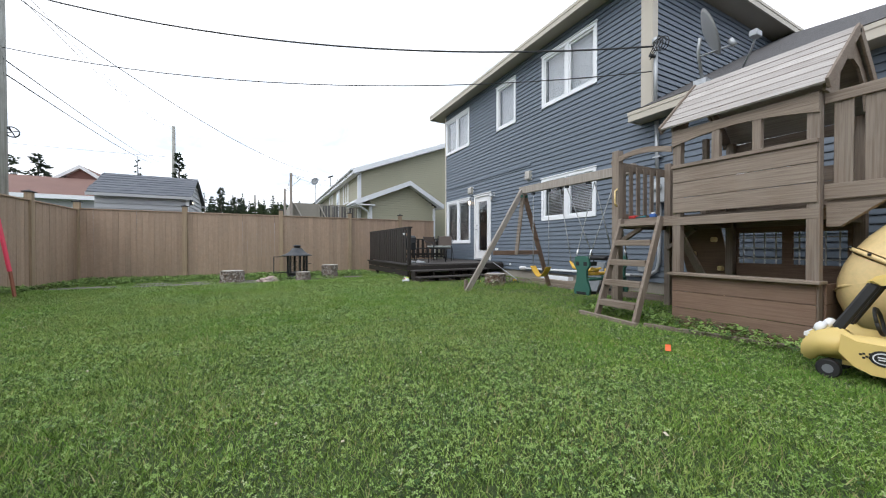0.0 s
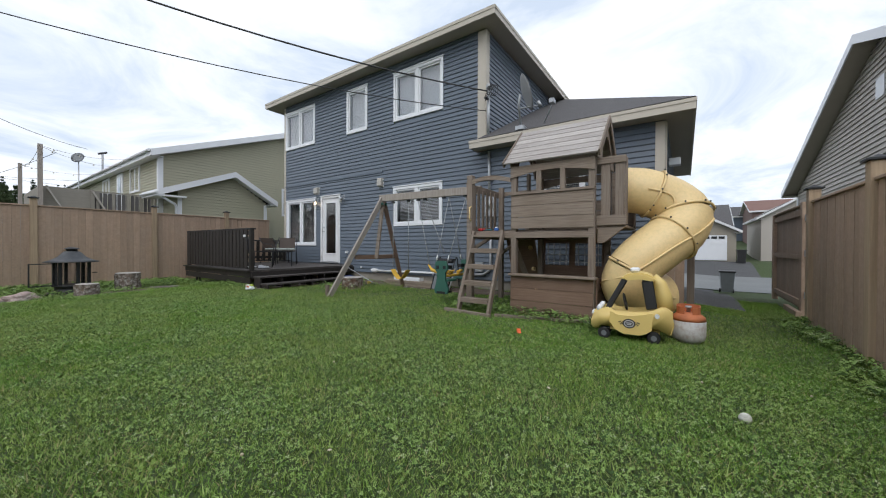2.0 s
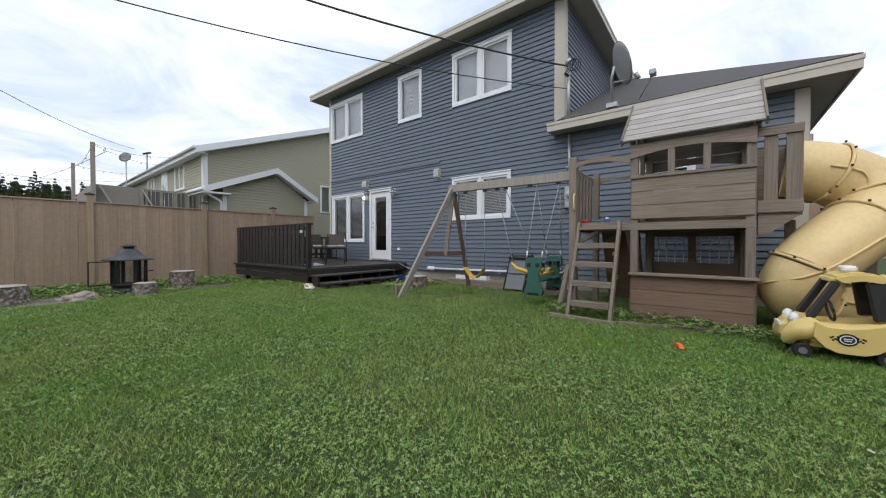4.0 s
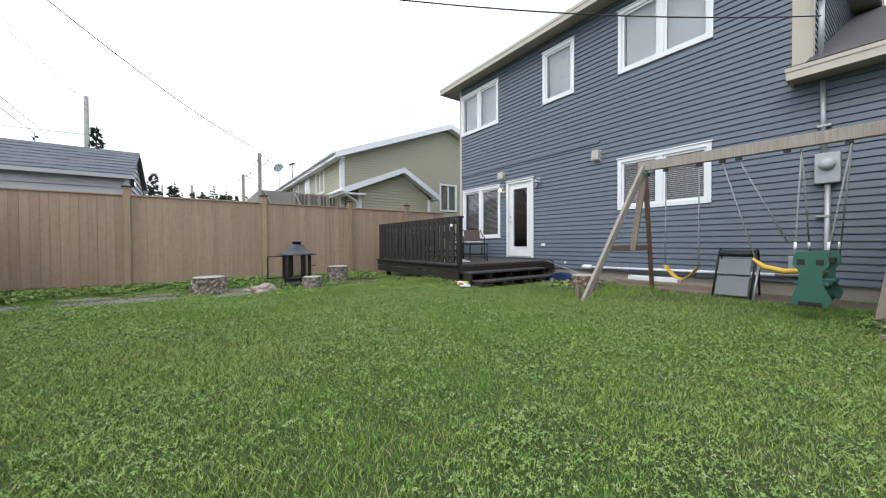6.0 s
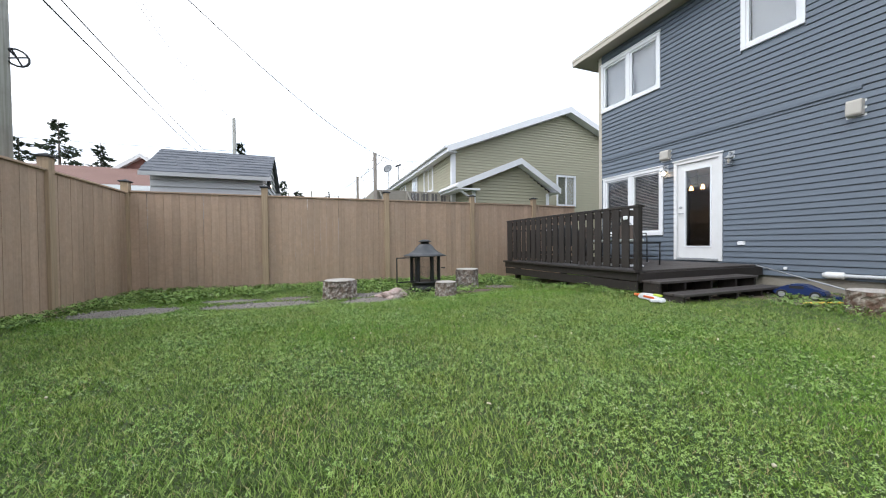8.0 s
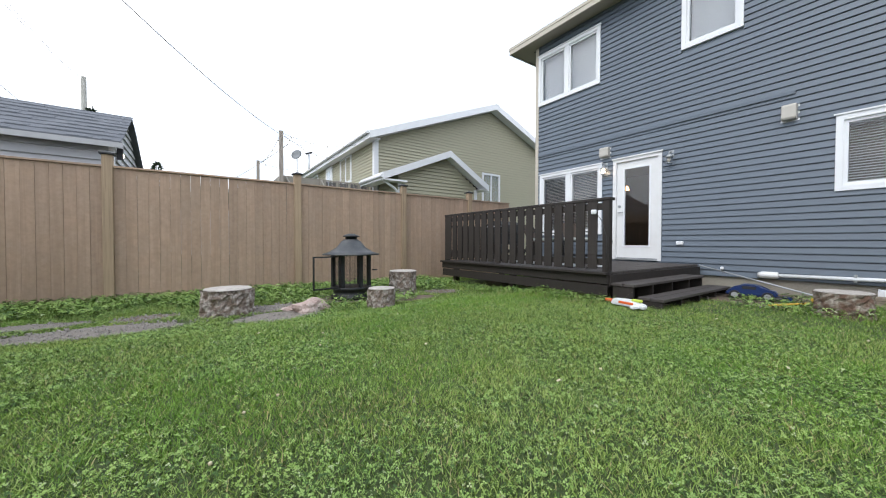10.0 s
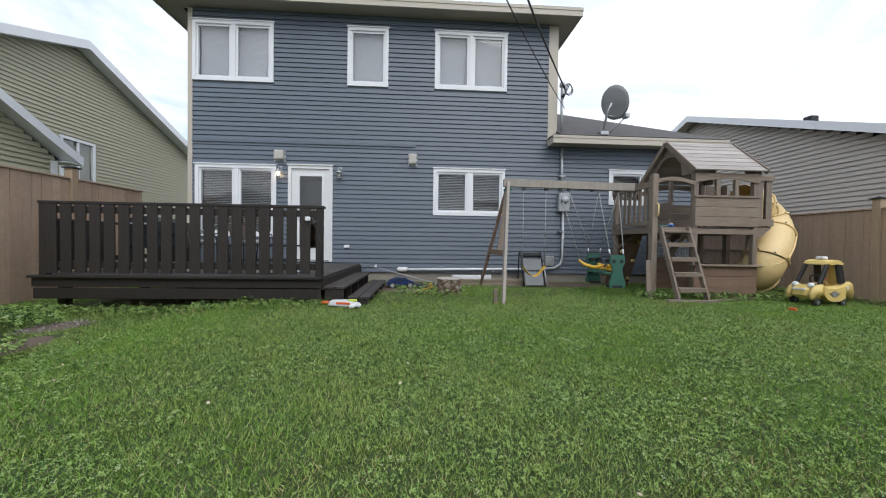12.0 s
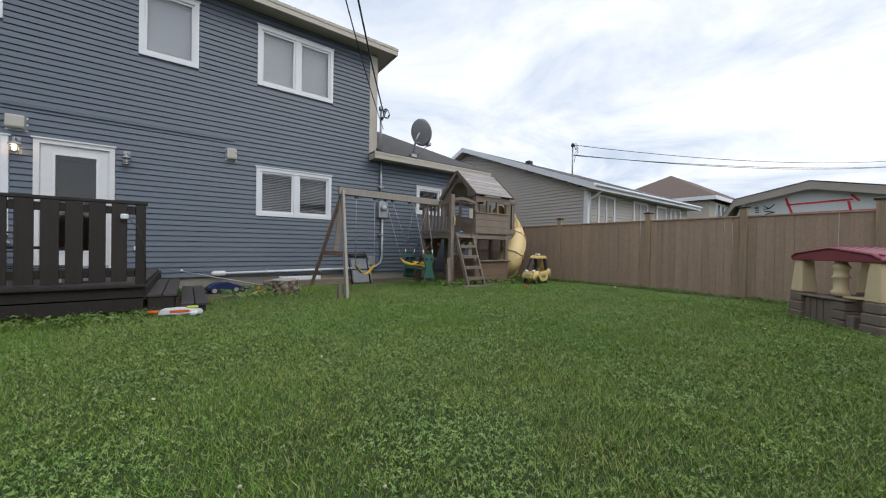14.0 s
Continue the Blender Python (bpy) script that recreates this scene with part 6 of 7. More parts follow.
solid("far_woods", bm, NEEDLE, "far belt of low dark spruce woods", "woods", kind="stuff")
bm = bmesh.new()
for k in range(90):
    crown(bm, rng.uniform(-4.0, 3.0), rng.uniform(38, 47), 0.2, rng.uniform(3.7, 5.0), rng.uniform(0.9, 1.5), rng, 1.0)
solid("near_woods", bm, mat("green_scrub_needles", (0.050, 0.078, 0.030), 0.9, var=[(1.5, 0.6, (0.07, 0.10, 0.036)), (20, 0.5, (0.028, 0.045, 0.02))]), "dense low green conifer thicket behind the raised deck", "woods", kind="stuff")

# ---- neighbouring buildings ----
def lap_wall(name, material, plane, outline, holes, parent, lap=0.122, depth=0.034, label="", axis=1, face=-1):
    """Lapped siding clipped to a convex outline of (u, z) rows, joined in one mesh. axis: the plane's axis; face: the side it shows on."""
    bm = bmesh.new()
    zs = [p[1] for p in outline]
    z, zt = min(zs), max(zs)

    def span(h):
        xs = []
        n = len(outline)
        for i in range(n):
            (u0, a), (u1, b) = outline[i], outline[(i + 1) % n]
            if (a - h) * (b - h) <= 0 and a != b:
                xs.append(u0 + (u1 - u0) * (h - a) / (b - a))
        return (min(xs), max(xs)) if len(xs) > 1 else None

    while z < zt - 1e-4:
        z1 = min(z + lap, zt)
        s = span(z + 0.002)
        if s:
            runs = [s]
            for h0, h1, g0, g1 in holes:
                if g0 < z1 and g1 > z:
                    runs = [r for a, b in runs for r in ((a, min(b, h0)), (max(a, h1), b)) if r[1] - r[0] > 0.02]
            for a, b in runs:
                p = []
                for u in (a, b):
                    for w, h in ((face * depth, z), (face * 0.001, z1), (-face * 0.02, z1), (-face * 0.02, z)):
                        p.append(bm.verts.new((u, plane + w, h) if axis == 1 else (plane + w, u, h)))
                for f in ((0, 1, 2, 3), (7, 6, 5, 4), (0, 4, 5, 1), (1, 5, 6, 2), (2, 6, 7, 3), (3, 7, 4, 0)):
                    bm.faces.new([p[i] for i in f])
        z = z1
    return part(name, bm, material, parent, label, kind="stuff" if parent is not None else "")


# dark sheet set behind distant panes, standing in for the unlit rooms
ROOMDARK = mat("dark_room_backing", (0.17, 0.175, 0.18), 0.8, var=[(3, 0.5, (0.09, 0.095, 0.10))])


def flat_window(parent, axis, plane, face, u0, u1, z0, z1, lights=2, fr=0.09):
    """A window of a neighbouring house, in a wall whose plane stands across the axis (0 x, 1 y)."""
    def bx(a, w0, c, b, w1, d):
        lo, hi = min(plane + face * w0, plane + face * w1), max(plane + face * w0, plane + face * w1)
        return (a, lo, c, b, hi, d) if axis == 1 else (lo, a, c, hi, b, d)
    bm = boxes(bmesh.new(), bx(u0, -0.04, z0, u0 + fr, 0.045, z1), bx(u1 - fr, -0.04, z0, u1, 0.045, z1), bx(u0 + fr, -0.04, z0, u1 - fr, 0.045, z0 + fr), bx(u0 + fr, -0.04, z1 - fr, u1 - fr, 0.045, z1))
    if lights == 2:
        c = (u0 + u1) / 2
        boxes(bm, bx(c - 0.03, -0.03, z0 + fr, c + 0.03, 0.035, z1 - fr))
    w = part("window", bm, WHITE, parent)
    part("pane", box(*bx(u0 + fr, -0.02, z0 + fr, u1 - fr, -0.012, z1 - fr)), GLASS, w)
    part("curtain", box(*bx(u0 + fr, -0.10, z0 + fr, u1 - fr, -0.09, z1 - fr)), ROOMDARK, w)


def gable_roof(parent, material, ridge_axis, u0, u1, ridge_u, z_eave, z_ridge, a, b, fh=0.16, trim=WHITE, soff=None):
    """Two roof slabs with fascia; ridge along ridge_axis from a to b; u across."""
    th = 0.05
    for e in (u0, u1):
        out = [(e, z_eave), (ridge_u, z_ridge), (ridge_u, z_ridge - th), (e, z_eave - th)]
        part("roof_slope", prism(out, 1 - 0 if ridge_axis == 1 else 0, a, b), material, parent)
        d = 0.018
        for w0, w1 in ((a - 0.03, a), (b, b + 0.03)):
            out = [(e, z_eave + d), (ridge_u, z_ridge + d), (ridge_u, z_ridge - fh), (e, z_eave - fh)]
            part("barge_board", prism(out, 1 if ridge_axis == 1 else 0, w0, w1), trim, parent)
        s = 1 if e > ridge_u else -1
        out = [(e, z_eave + d), (e + s * 0.03, z_eave + d), (e + s * 0.03, z_eave - fh), (e, z_eave - fh)]
        part("fascia", prism(out, 1 if ridge_axis == 1 else 0, a - 0.03, b + 0.03), trim, parent)
        out = [(e, z_eave - fh + 0.02), (e - s * 0.42, z_eave - fh + 0.02), (e - s * 0.42, z_eave - fh + 0.035), (e, z_eave - fh + 0.035)]
        part("soffit", prism(out, 1 if ridge_axis == 1 else 0, a, b), soff or trim, parent)
    # sloping soffit under the near and far gable overhang
    for w0, w1 in ((a, a + 0.38), (b - 0.38, b)):
        for e in (u0, u1):
            out = [(e, z_eave - fh + 0.02), (ridge_u, z_ridge - fh + 0.02), (ridge_u, z_ridge - fh), (e, z_eave - fh)]
            part("soffit", prism(out, 1 if ridge_axis == 1 else 0, w0, w1), soff or trim, parent)


def sage_house():
    o = thing("sage_house", "sage green sided house with white trim and a small gabled wing", "house", (0, 0, 0))
    part("wall", boxes(bmesh.new(), (3.97, 21.93, -0.3, 15.3, 44.0, 4.75)), GREEN, o)
    part("wall", prism([(3.97, 4.75), (9.9, 7.04), (15.3, 4.75)], 1, 21.93, 43.9), GREEN, o)
    lap_wall("siding", GREEN, 21.91, [(3.94, 0.0), (15.3, 0.0), (15.3, 4.82), (9.9, 7.0), (3.94, 4.82)], [(9.35, 10.50, 2.60, 4.10)], o)
    lap_wall("siding", GREEN, 3.95, [(21.9, 0.0), (44.0, 0.0), (44.0, 4.76), (21.9, 4.76)], [], o, axis=0)
    part("corner_trim", box(3.91, 21.86, 0.0, 4.09, 21.895, 4.75), WHITE, o)
    part("corner_trim", box(3.905, 21.87, 0.0, 3.935, 22.02, 4.75), WHITE, o)
    gable_roof(o, SHINGLE, 1, 3.60, 15.75, 9.9, 4.88, 7.27, 21.5, 44.3, fh=0.25)
    flat_window(o, 1, 21.89, -1, 9.35, 10.50, 2.60, 4.10)
    flat_window(o, 0, 3.93, -1, 24.3, 25.75, 3.45, 4.68)
    flat_window(o, 0, 3.93, -1, 29.5, 30.9, 3.7, 4.6)
    d = part("door", box(3.88, 26.95, 2.5, 3.93, 27.95, 4.6), WHITE, o, "white panelled deck door")
    part("pane", box(3.87, 27.2, 3.2, 3.879, 27.7, 4.4), GLASS, d)
    part("gutter", tube([(3.51, 21.5, 4.84), (3.51, 44.3, 4.84)], 0.06, 8), WHITE, o)
    # the small wing
    part("wing_wall", box(4.13, 20.33, -0.3, 7.6, 21.9, 2.9), GREEN, o)
    part("wing_wall", prism([(4.13, 2.9), (4.13, 3.16), (6.1, 3.98), (7.6, 2.95), (7.6, 2.9)], 1, 20.33, 21.9), GREEN, o)
    lap_wall("siding", GREEN, 20.31, [(4.11, 0.0), (7.62, 0.0), (7.62, 2.95), (6.1, 3.96), (4.11, 3.15)], [], o)
    lap_wall("siding", GREEN, 4.11, [(20.3, 0.0), (21.9, 0.0), (21.9, 2.9), (20.3, 2.9)], [], o, axis=0)
    for x in (4.09, 7.52):
        part("corner_trim", box(x, 20.26, 0.0, x + 0.14, 20.296, 2.9), WHITE, o)
    gable_roof(o, SHINGLE, 1, 3.42, 8.02, 6.13, 3.10, 4.20, 20.0, 21.9, fh=0.22)
    part("eave_return", box(3.42, 19.98, 2.86, 4.3, 20.32, 2.92), WHITE, o)
    part("gutter", tube([(3.36, 20.0, 3.0), (3.36, 21.9, 3.0)], 0.06, 8), WHITE, o)
    part("downpipe", tube([(3.42, 20.15, 2.92), (3.75, 20.15, 2.72), (3.98, 20.2, 2.6), (4.03, 20.25, 2.5), (4.03, 20.25, 0.1)], 0.045, 8), WHITE, o)
    return o


sage_house()
PRESS = mat("grey_plywood", (0.30, 0.28, 0.24), 0.85, var=[(3, 0.5, (0.24, 0.22, 0.19))], grain=(0, 50, 0.3, (0.2, 0.18, 0.16)))

GREYDECK = mat("grey_brown_slats", (0.115, 0.11, 0.11), 0.85, var=[(3, 0.5, (0.085, 0.08, 0.08))], grain=(2, 50, 0.4, (0.16, 0.15, 0.145)))


def neighbour_deck():
    o = thing("raised_deck", "raised grey wooden deck with plywood screens and string lights", "deck", (0, 0, 0))
    part("platform", box(1.0, 22.2, 1.7, 3.88, 29.0, 1.82), PRESS, o)
    part("screen", box(0.7, 22.2, 1.82, 2.0, 22.26, 3.05), PRESS, o)
    part("screen", box(0.64, 22.2, 1.82, 0.7, 26.0, 3.0), PRESS, o)
    for k in range(13):
        part("slat", box(2.03 + k * 0.136, 22.2, 1.85, 2.145 + k * 0.136, 22.23, 2.98), GREYDECK, o)
    for x in (2.1, 2.55, 3.0, 3.4, 3.75):
        part("rail_post", box(x, 22.15, 1.75, x + 0.09, 22.199, 2.99), PRESS, o)
    part("rail", box(2.0, 22.18, 3.0, 3.86, 22.28, 3.04), PRESS, o)
    for x in (0.66, 1.95, 3.87):
        part("post", box(x, 22.1, -0.2, x + 0.1, 22.19, 3.05), PRESS, o)
    part("tall_post", box(0.62, 21.9, 0.0, 0.74, 22.0, 4.45), PALEWOOD, o)
    part("tall_post", box(0.57, 27.0, 0.0, 0.69, 27.1, 4.45), PALEWOOD, o)
    part("brace", beam((0.85, 22.1, 3.0), (1.25, 22.1, 2.2), 0.08, 0.05), mat("pale_timber", (0.45, 0.42, 0.38), 0.8), o)
    part("brace", beam((2.0, 22.1, 3.0), (2.4, 22.1, 2.2), 0.08, 0.05), bpy.data.materials["pale_timber"], o)
    s = thing("string_lights", "black string of small clear garden bulbs over the raised deck", "lights", (0, 0, 0))
    ends = [((0.68, 21.95, 4.4), (4.0, 23.0, 4.85)), ((0.63, 27.05, 4.4), (0.68, 21.95, 4.4)), ((0.63, 27.05, 4.4), (4.0, 28.5, 4.85)), ((0.68, 21.95, 4.38), (4.0, 26.0, 4.85))]
    for a, b in ends:
        a, b = Vector(a), Vector(b)
        pts = [a.lerp(b, k / 10) - Vector((0, 0, 1.1 * (k / 10) * (1 - k / 10))) for k in range(11)]
        part("cord", tube(pts, 0.006, 4), WIRE, s)
        for p in pts[1:-1:2]:
            part("bulb", lathe([(0.010, 0.0), (0.026, -0.035), (0.014, -0.065)], 6, at=tuple(p)), LAMPGLASS, s, "small clear bulb")
    d = thing("satellite_dish", "small grey satellite dish on a pole rising from the neighbouring deck", "satellite dish", (2.6, 28.5, 1.821))
    q = part("dish", lathe([(0.02, 0.0), (0.14, 0.02), (0.26, 0.075), (0.27, 0.083), (0.14, 0.032), (0.02, 0.012)], 18), GREYPL, d)
    q.matrix_basis = pose(0, 0, 3.45, 70, 0, -40)
    part("mount", tube([(0.0, 0.03, 0.0), (0.0, 0.03, 3.42)], 0.025, 6), MAST, d)
    m = thing("service_mast", "thin service mast above the neighbouring eave", "mast", (4.3, 33, 4.9))
    part("pipe", tube([(0, 0, 0), (0, 0, 1.7)], 0.05, 8), MAST, m)
    part("head", tube([(-0.2, 0, 1.6), (0.2, 0, 1.75)], 0.06, 6), RUBBER, m)


neighbour_deck()


def garden_shed():
    o = thing("garden_shed", "pale grey sided garden shed with a blue-grey shingle roof", "shed", (0, 0, 0))
    part("wall", box(-5.13, 18.07, -0.2, -2.78, 20.6, 2.5), PALEV, o)
    lap_wall("siding", PALEV, 18.06, [(-5.15, 0.0), (-2.76, 0.0), (-2.76, 2.5), (-5.15, 2.5)], [], o, lap=0.15)
    lap_wall("siding", PALEV, -2.77, [(18.06, 0.0), (20.62, 0.0), (20.62, 2.5), (19.2, 3.3), (18.06, 2.5)], [], o, lap=0.15, axis=0, face=1)
    part("corner_trim", box(-2.84, 18.03, 0, -2.755, 18.044, 2.5), WPAINT, o)
    rng = random.Random(5)
    # rows of shingles, near slope and far slope
    for side in (0, 1):
        y0, y1 = (17.85, 19.15) if side == 0 else (20.75, 19.15)
        rows = 8
        bm = bmesh.new()
        for r in range(rows):
            a, b = r / rows, (r + 1.05) / rows
            za, zb = 2.56 + 0.80 * a, 2.56 + 0.80 * b
            ya, yb = y0 + (y1 - y0) * a, y0 + (y1 - y0) * b
            x = -5.28 + rng.uniform(-0.15, 0)
            while x < -2.66:
                x1 = min(x + rng.choice((0.12, 0.18, 0.26)), -2.64)
                h = rng.choice((0.0, 0.012))
                xa = max(x, -5.28)
                p = [bm.verts.new(q) for q in ((xa, ya, za + 0.016 + h), (x1, ya, za + 0.016 + h), (x1, yb, zb + 0.003), (xa, yb, zb + 0.003), (xa, ya, za - 0.01), (x1, ya, za - 0.01), (x1, yb, zb - 0.01), (xa, yb, zb - 0.01))]
                for f in ((0, 1, 2, 3), (7, 6, 5, 4), (0, 4, 5, 1), (1, 5, 6, 2), (2, 6, 7, 3), (3, 7, 4, 0)):
                    bm.faces.new([p[i] for i in f])
                x = x1
        part("shingles", bm, SHINGLE3, o, kind="stuff")
    for y in (17.84, 20.74):
        part("fascia", box(-5.3, y, 2.46, -2.62, y + 0.02, 2.55), PALEV, o)
    l = part("wall_lamp", box(-2.74, 18.1, 2.3, -2.66, 18.18, 2.5), DARK, o, "small lit wall lantern")
    part("bulb", box(-2.655, 18.12, 2.34, -2.65, 18.16, 2.4), LIT, l)


garden_shed()


def rust_house():
    o = thing("rust_roof_house", "low pale house with a rust-coloured shingle roof behind the fence", "house", (0, 0, 0))
    part("wall", box(-14.5, 24.3, -0.3, -6.9, 30.0, 3.05), PALEV, o)
    lap_wall("siding", PALEV, -6.88, [(24.3, 0.0), (30.0, 0.0), (30.0, 3.1), (27.1, 4.05), (24.3, 3.1)], [], o, lap=0.15, axis=0, face=1)
    part("gable", prism([(24.3, 3.05), (27.1, 4.0), (30, 3.05)], 0, -14.4, -6.9), PALEV, o)
    gable_roof(o, REDROOF, 0, 23.9, 30.4, 27.1, 3.05, 4.25, -14.9, -6.6)
    part("gable_wall", prism([(-9.9, 3.9), (-8.6, 4.75), (-7.3, 3.9)], 1, 27.2, 30.0), mat("rust_cladding", (0.2, 0.09, 0.075), 0.7, var=[(4, 0.4, (0.16, 0.075, 0.06))]), o)
    gable_roof(o, REDROOF, 1, -10.0, -7.2, -8.6, 3.9, 4.9, 27.0, 30.0, trim=WPAINT)
    p = thing("low_roof_shed", "far low shed with a brown roof showing above the fence", "shed", (0, 0, 0))
    part("wall", box(-3.0, 36.3, 0, 1.0, 39.6, 2.9), PALEV, p)
    part("roof", prism([(36.0, 2.9), (38.0, 3.5), (40.0, 2.9)], 0, -3.4, 1.4), SHINGLE2, p)


rust_house()


def grey_bungalow():
    o = thing("grey_bungalow", "warm grey sided bungalow with white eaves beyond the fence", "house", (0, 0, 0))
    part("wall", box(4.19, -8.9, -0.8, 17.2, 0.22, 3.0), GREYV, o)
    part("gable", prism([(4.19, 3.0), (10.7, 5.62), (17.2, 3.0)], 1, -8.9, 0.22), GREYV, o)
    lap_wall("siding", GREYV, 0.24, [(4.16, -0.5), (17.23, -0.5), (17.23, 3.02), (10.7, 5.62), (4.16, 3.02)], [], o, face=1)
    lap_wall("siding", GREYV, 4.17, [(-8.9, -0.3), (0.24, -0.3), (0.24, 3.0), (-8.9, 3.0)], [], o, axis=0)
    part("corner_trim", box(4.13, 0.265, -0.3, 4.28, 0.29, 3.0), WHITE, o)
    part("corner_trim", box(4.12, 0.10, -0.3, 4.15, 0.262, 3.0), WHITE, o)
    part("corner_trim", box(17.1, 0.265, -0.3, 17.25, 0.29, 2.85), WHITE, o)
    gable_roof(o, SHINGLE, 1, 3.72, 17.65, 10.7, 3.15, 5.86, -9.3, 0.62, fh=0.20, soff=SOFFIT)
    part("gutter", tube([(3.64, -9.3, 3.09), (3.64, 0.6, 3.09)], 0.045, 8), WHITE, o)
    part("downpipe", tube([(3.66, 0.05, 3.05), (3.95, 0.12, 2.78), (4.12, 0.14, 2.7), (4.12, 0.14, 0.0)], 0.04, 8), WHITE, o)
    for y0, y1, z0, lights in ((-1.6, -0.38, 1.2, 2), (-4.4, -3.1, 1.5, 2), (-6.3, -5.25, 1.1, 1), (-7.95, -6.8, 1.5, 2)):
        flat_window(o, 0, 4.15, -1, y0, y1, z0, 2.93, lights)
    part("gable_vent", box(10.3, 0.265, 4.3, 10.7, 0.29, 4.75), WHITE, o)
    part("roof_vent", box(9.4, -3.2, 5.1, 9.7, -2.9, 5.58, bevel=0.03), DARK, o)
    m = thing("service_mast", "grey service mast with cable loops above the bungalow eave", "mast", (5.6, -1.0, 3.6))
    part("pipe", tube([(0, 0, 0), (0, 0, 1.5)], 0.03, 8), MAST, m)
    part("weatherhead", lathe([(0.03, 1.48), (0.07, 1.5), (0.06, 1.6), (0.02, 1.64)], 8), DARK, m)
    for k in range(3):
        part("wire_loop", tube([(0, 0, 1.55), (-0.12, 0, 1.62 - k * 0.1), (-0.25, 0, 1.45 - k * 0.1), (-0.12, 0, 1.35 - k * 0.15), (-0.05, -0.03, 1.55 - k * 0.35)], 0.01, 5), RUBBER, m)


grey_bungalow()


def brown_roof_house():
    o = thing("brown_roof_house", "beige house with a hipped brown shingle roof down the row", "house", (0, 0, 0))
    part("wall", box(5.6, -32.0, -0.3, 13.6, -17.1, 4.4), mat("beige_vinyl", (0.46, 0.41, 0.35), 0.6, var=[(2, 0.3, (0.42, 0.375, 0.32))]), o)
    bm = bmesh.new()
    c = [bm.verts.new(p) for p in ((5.1, -16.7, 4.65), (14.1, -16.7, 4.65), (14.1, -32.5, 4.65), (5.1, -32.5, 4.65))]
    a, b = bm.verts.new((9.6, -21.6, 7.3)), bm.verts.new((9.6, -27.6, 7.3))
    for f in ((c[0], c[1], a), (c[1], c[2], b, a), (c[2], c[3], b), (c[3], c[0], a, b), (c[3], c[2], c[1], c[0])):
        bm.faces.new(f)
    part("roof", bm, SHINGLE2, o)
    bm = boxes(bmesh.new(), (5.06, -32.5, 4.40, 5.098, -16.66, 4.66), (5.1, -16.698, 4.40, 14.1, -16.66, 4.66))
    part("fascia", bm, WHITE, o)
    flat_window(o, 0, 5.58, -1, -20.3, -18.3, 2.9, 4.3)
    lap_wall("siding", bpy.data.materials["beige_vinyl"], -17.08, [(5.6, 2.0), (13.6, 2.0), (13.6, 4.4), (5.6, 4.4)], [], o, face=1)
    lap_wall("siding", bpy.data.materials["beige_vinyl"], 5.585, [(-24.0, 2.0), (-17.1, 2.0), (-17.1, 4.4), (-24.0, 4.4)], [(-20.3, -18.3, 2.9, 4.3)], o, axis=0)
    flat_window(o, 0, 5.58, -1, -29.5, -27.5, 2.4, 3.7)


brown_roof_house()


def wrapped_shed():
    o = thing("unfinished_shed", "unfinished shed wrapped in white building paper with red tape seams", "shed", (0, 0, 0))
    WRAP = mat("white_building_paper", (0.62, 0.65, 0.66), 0.5, var=[(2, 0.5, (0.52, 0.55, 0.56)), (9, 0.3, (0.68, 0.70, 0.70))], bump=0.4, bump_scale=6)
    TAPE = mat("red_tape", (0.62, 0.03, 0.05), 0.5)
    y = -4.0
    part("wall", box(-3.0, y - 3.5, -0.3, 1.0, y, 2.2), WRAP, o)
    part("gable", prism([(-3.0, 2.2), (-3.0, 2.42), (-0.81, 2.98), (0.86, 2.62), (1.0, 2.2)], 1, y - 3.5, y), WRAP, o)
    for a, b in (((-0.26, 2.45), (-1.66, 2.50)), ((-0.36, 2.16), (-2.9, 2.17)), ((-0.24, 2.67), (-0.40, 2.14)), ((-1.57, 2.46), (-1.62, 2.16)), ((-1.62, 2.64), (-1.78, 2.44))):
        part("tape", beam((a[0], y + 0.006, a[1]), (b[0], y + 0.006, b[1]), 0.055, 0.006, bevel=0, up=(0, 1, 0)), TAPE, o, "strip of red sheathing tape")
    marks = [((0.30, 2.47), (0.16, 2.36)), ((0.02, 2.50), (0.16, 2.36)), ((0.16, 2.36), (0.30, 2.36)), ((0.28, 2.29), (0.02, 2.24)), ((0.02, 2.24), (0.25, 2.18)), ((0.52, 2.44), (0.42, 2.44)), ((0.52, 2.39), (0.42, 2.38)), ((0.50, 2.32), (0.42, 2.32)), ((0.51, 2.27), (0.41, 2.26))]
    for a, b in marks:
        part("printed_mark", beam((a[0], y + 0.004, a[1]), (b[0], y + 0.004, b[1]), 0.03, 0.004, bevel=0, up=(0, 1, 0)), DARK, o, "dark printed mark")
    RAKE = mat("raw_grey_rake_board", (0.40, 0.36, 0.32), 0.85, var=[(3, 0.4, (0.32, 0.28, 0.24))], grain=(0, 60, 0.4, (0.26, 0.22, 0.19)))
    # roof of three slopes: a short steep one, then two shallow ones meeting at the ridge
    line = [(1.40, 2.08), (1.00, 2.72), (-0.81, 3.12), (-3.25, 2.56)]
    for (a, za), (b, zb) in zip(line, line[1:]):
        part("roof_slope", prism([(a, za), (b, zb), (b, zb - 0.05), (a, za - 0.05)], 1, y - 3.7, y + 0.28), PLANK, o)
        part("rake_board", prism([(a, za - 0.002), (b, zb - 0.002), (b, zb - 0.24), (a, za - 0.24)], 1, y + 0.285, y + 0.31), RAKE, o)
        part("roofing", prism([(a, za + 0.025), (b, zb + 0.025), (b, zb + 0.002), (a, za + 0.002)], 1, y - 3.7, y + 0.33), SHINGLE, o)


wrapped_shed()


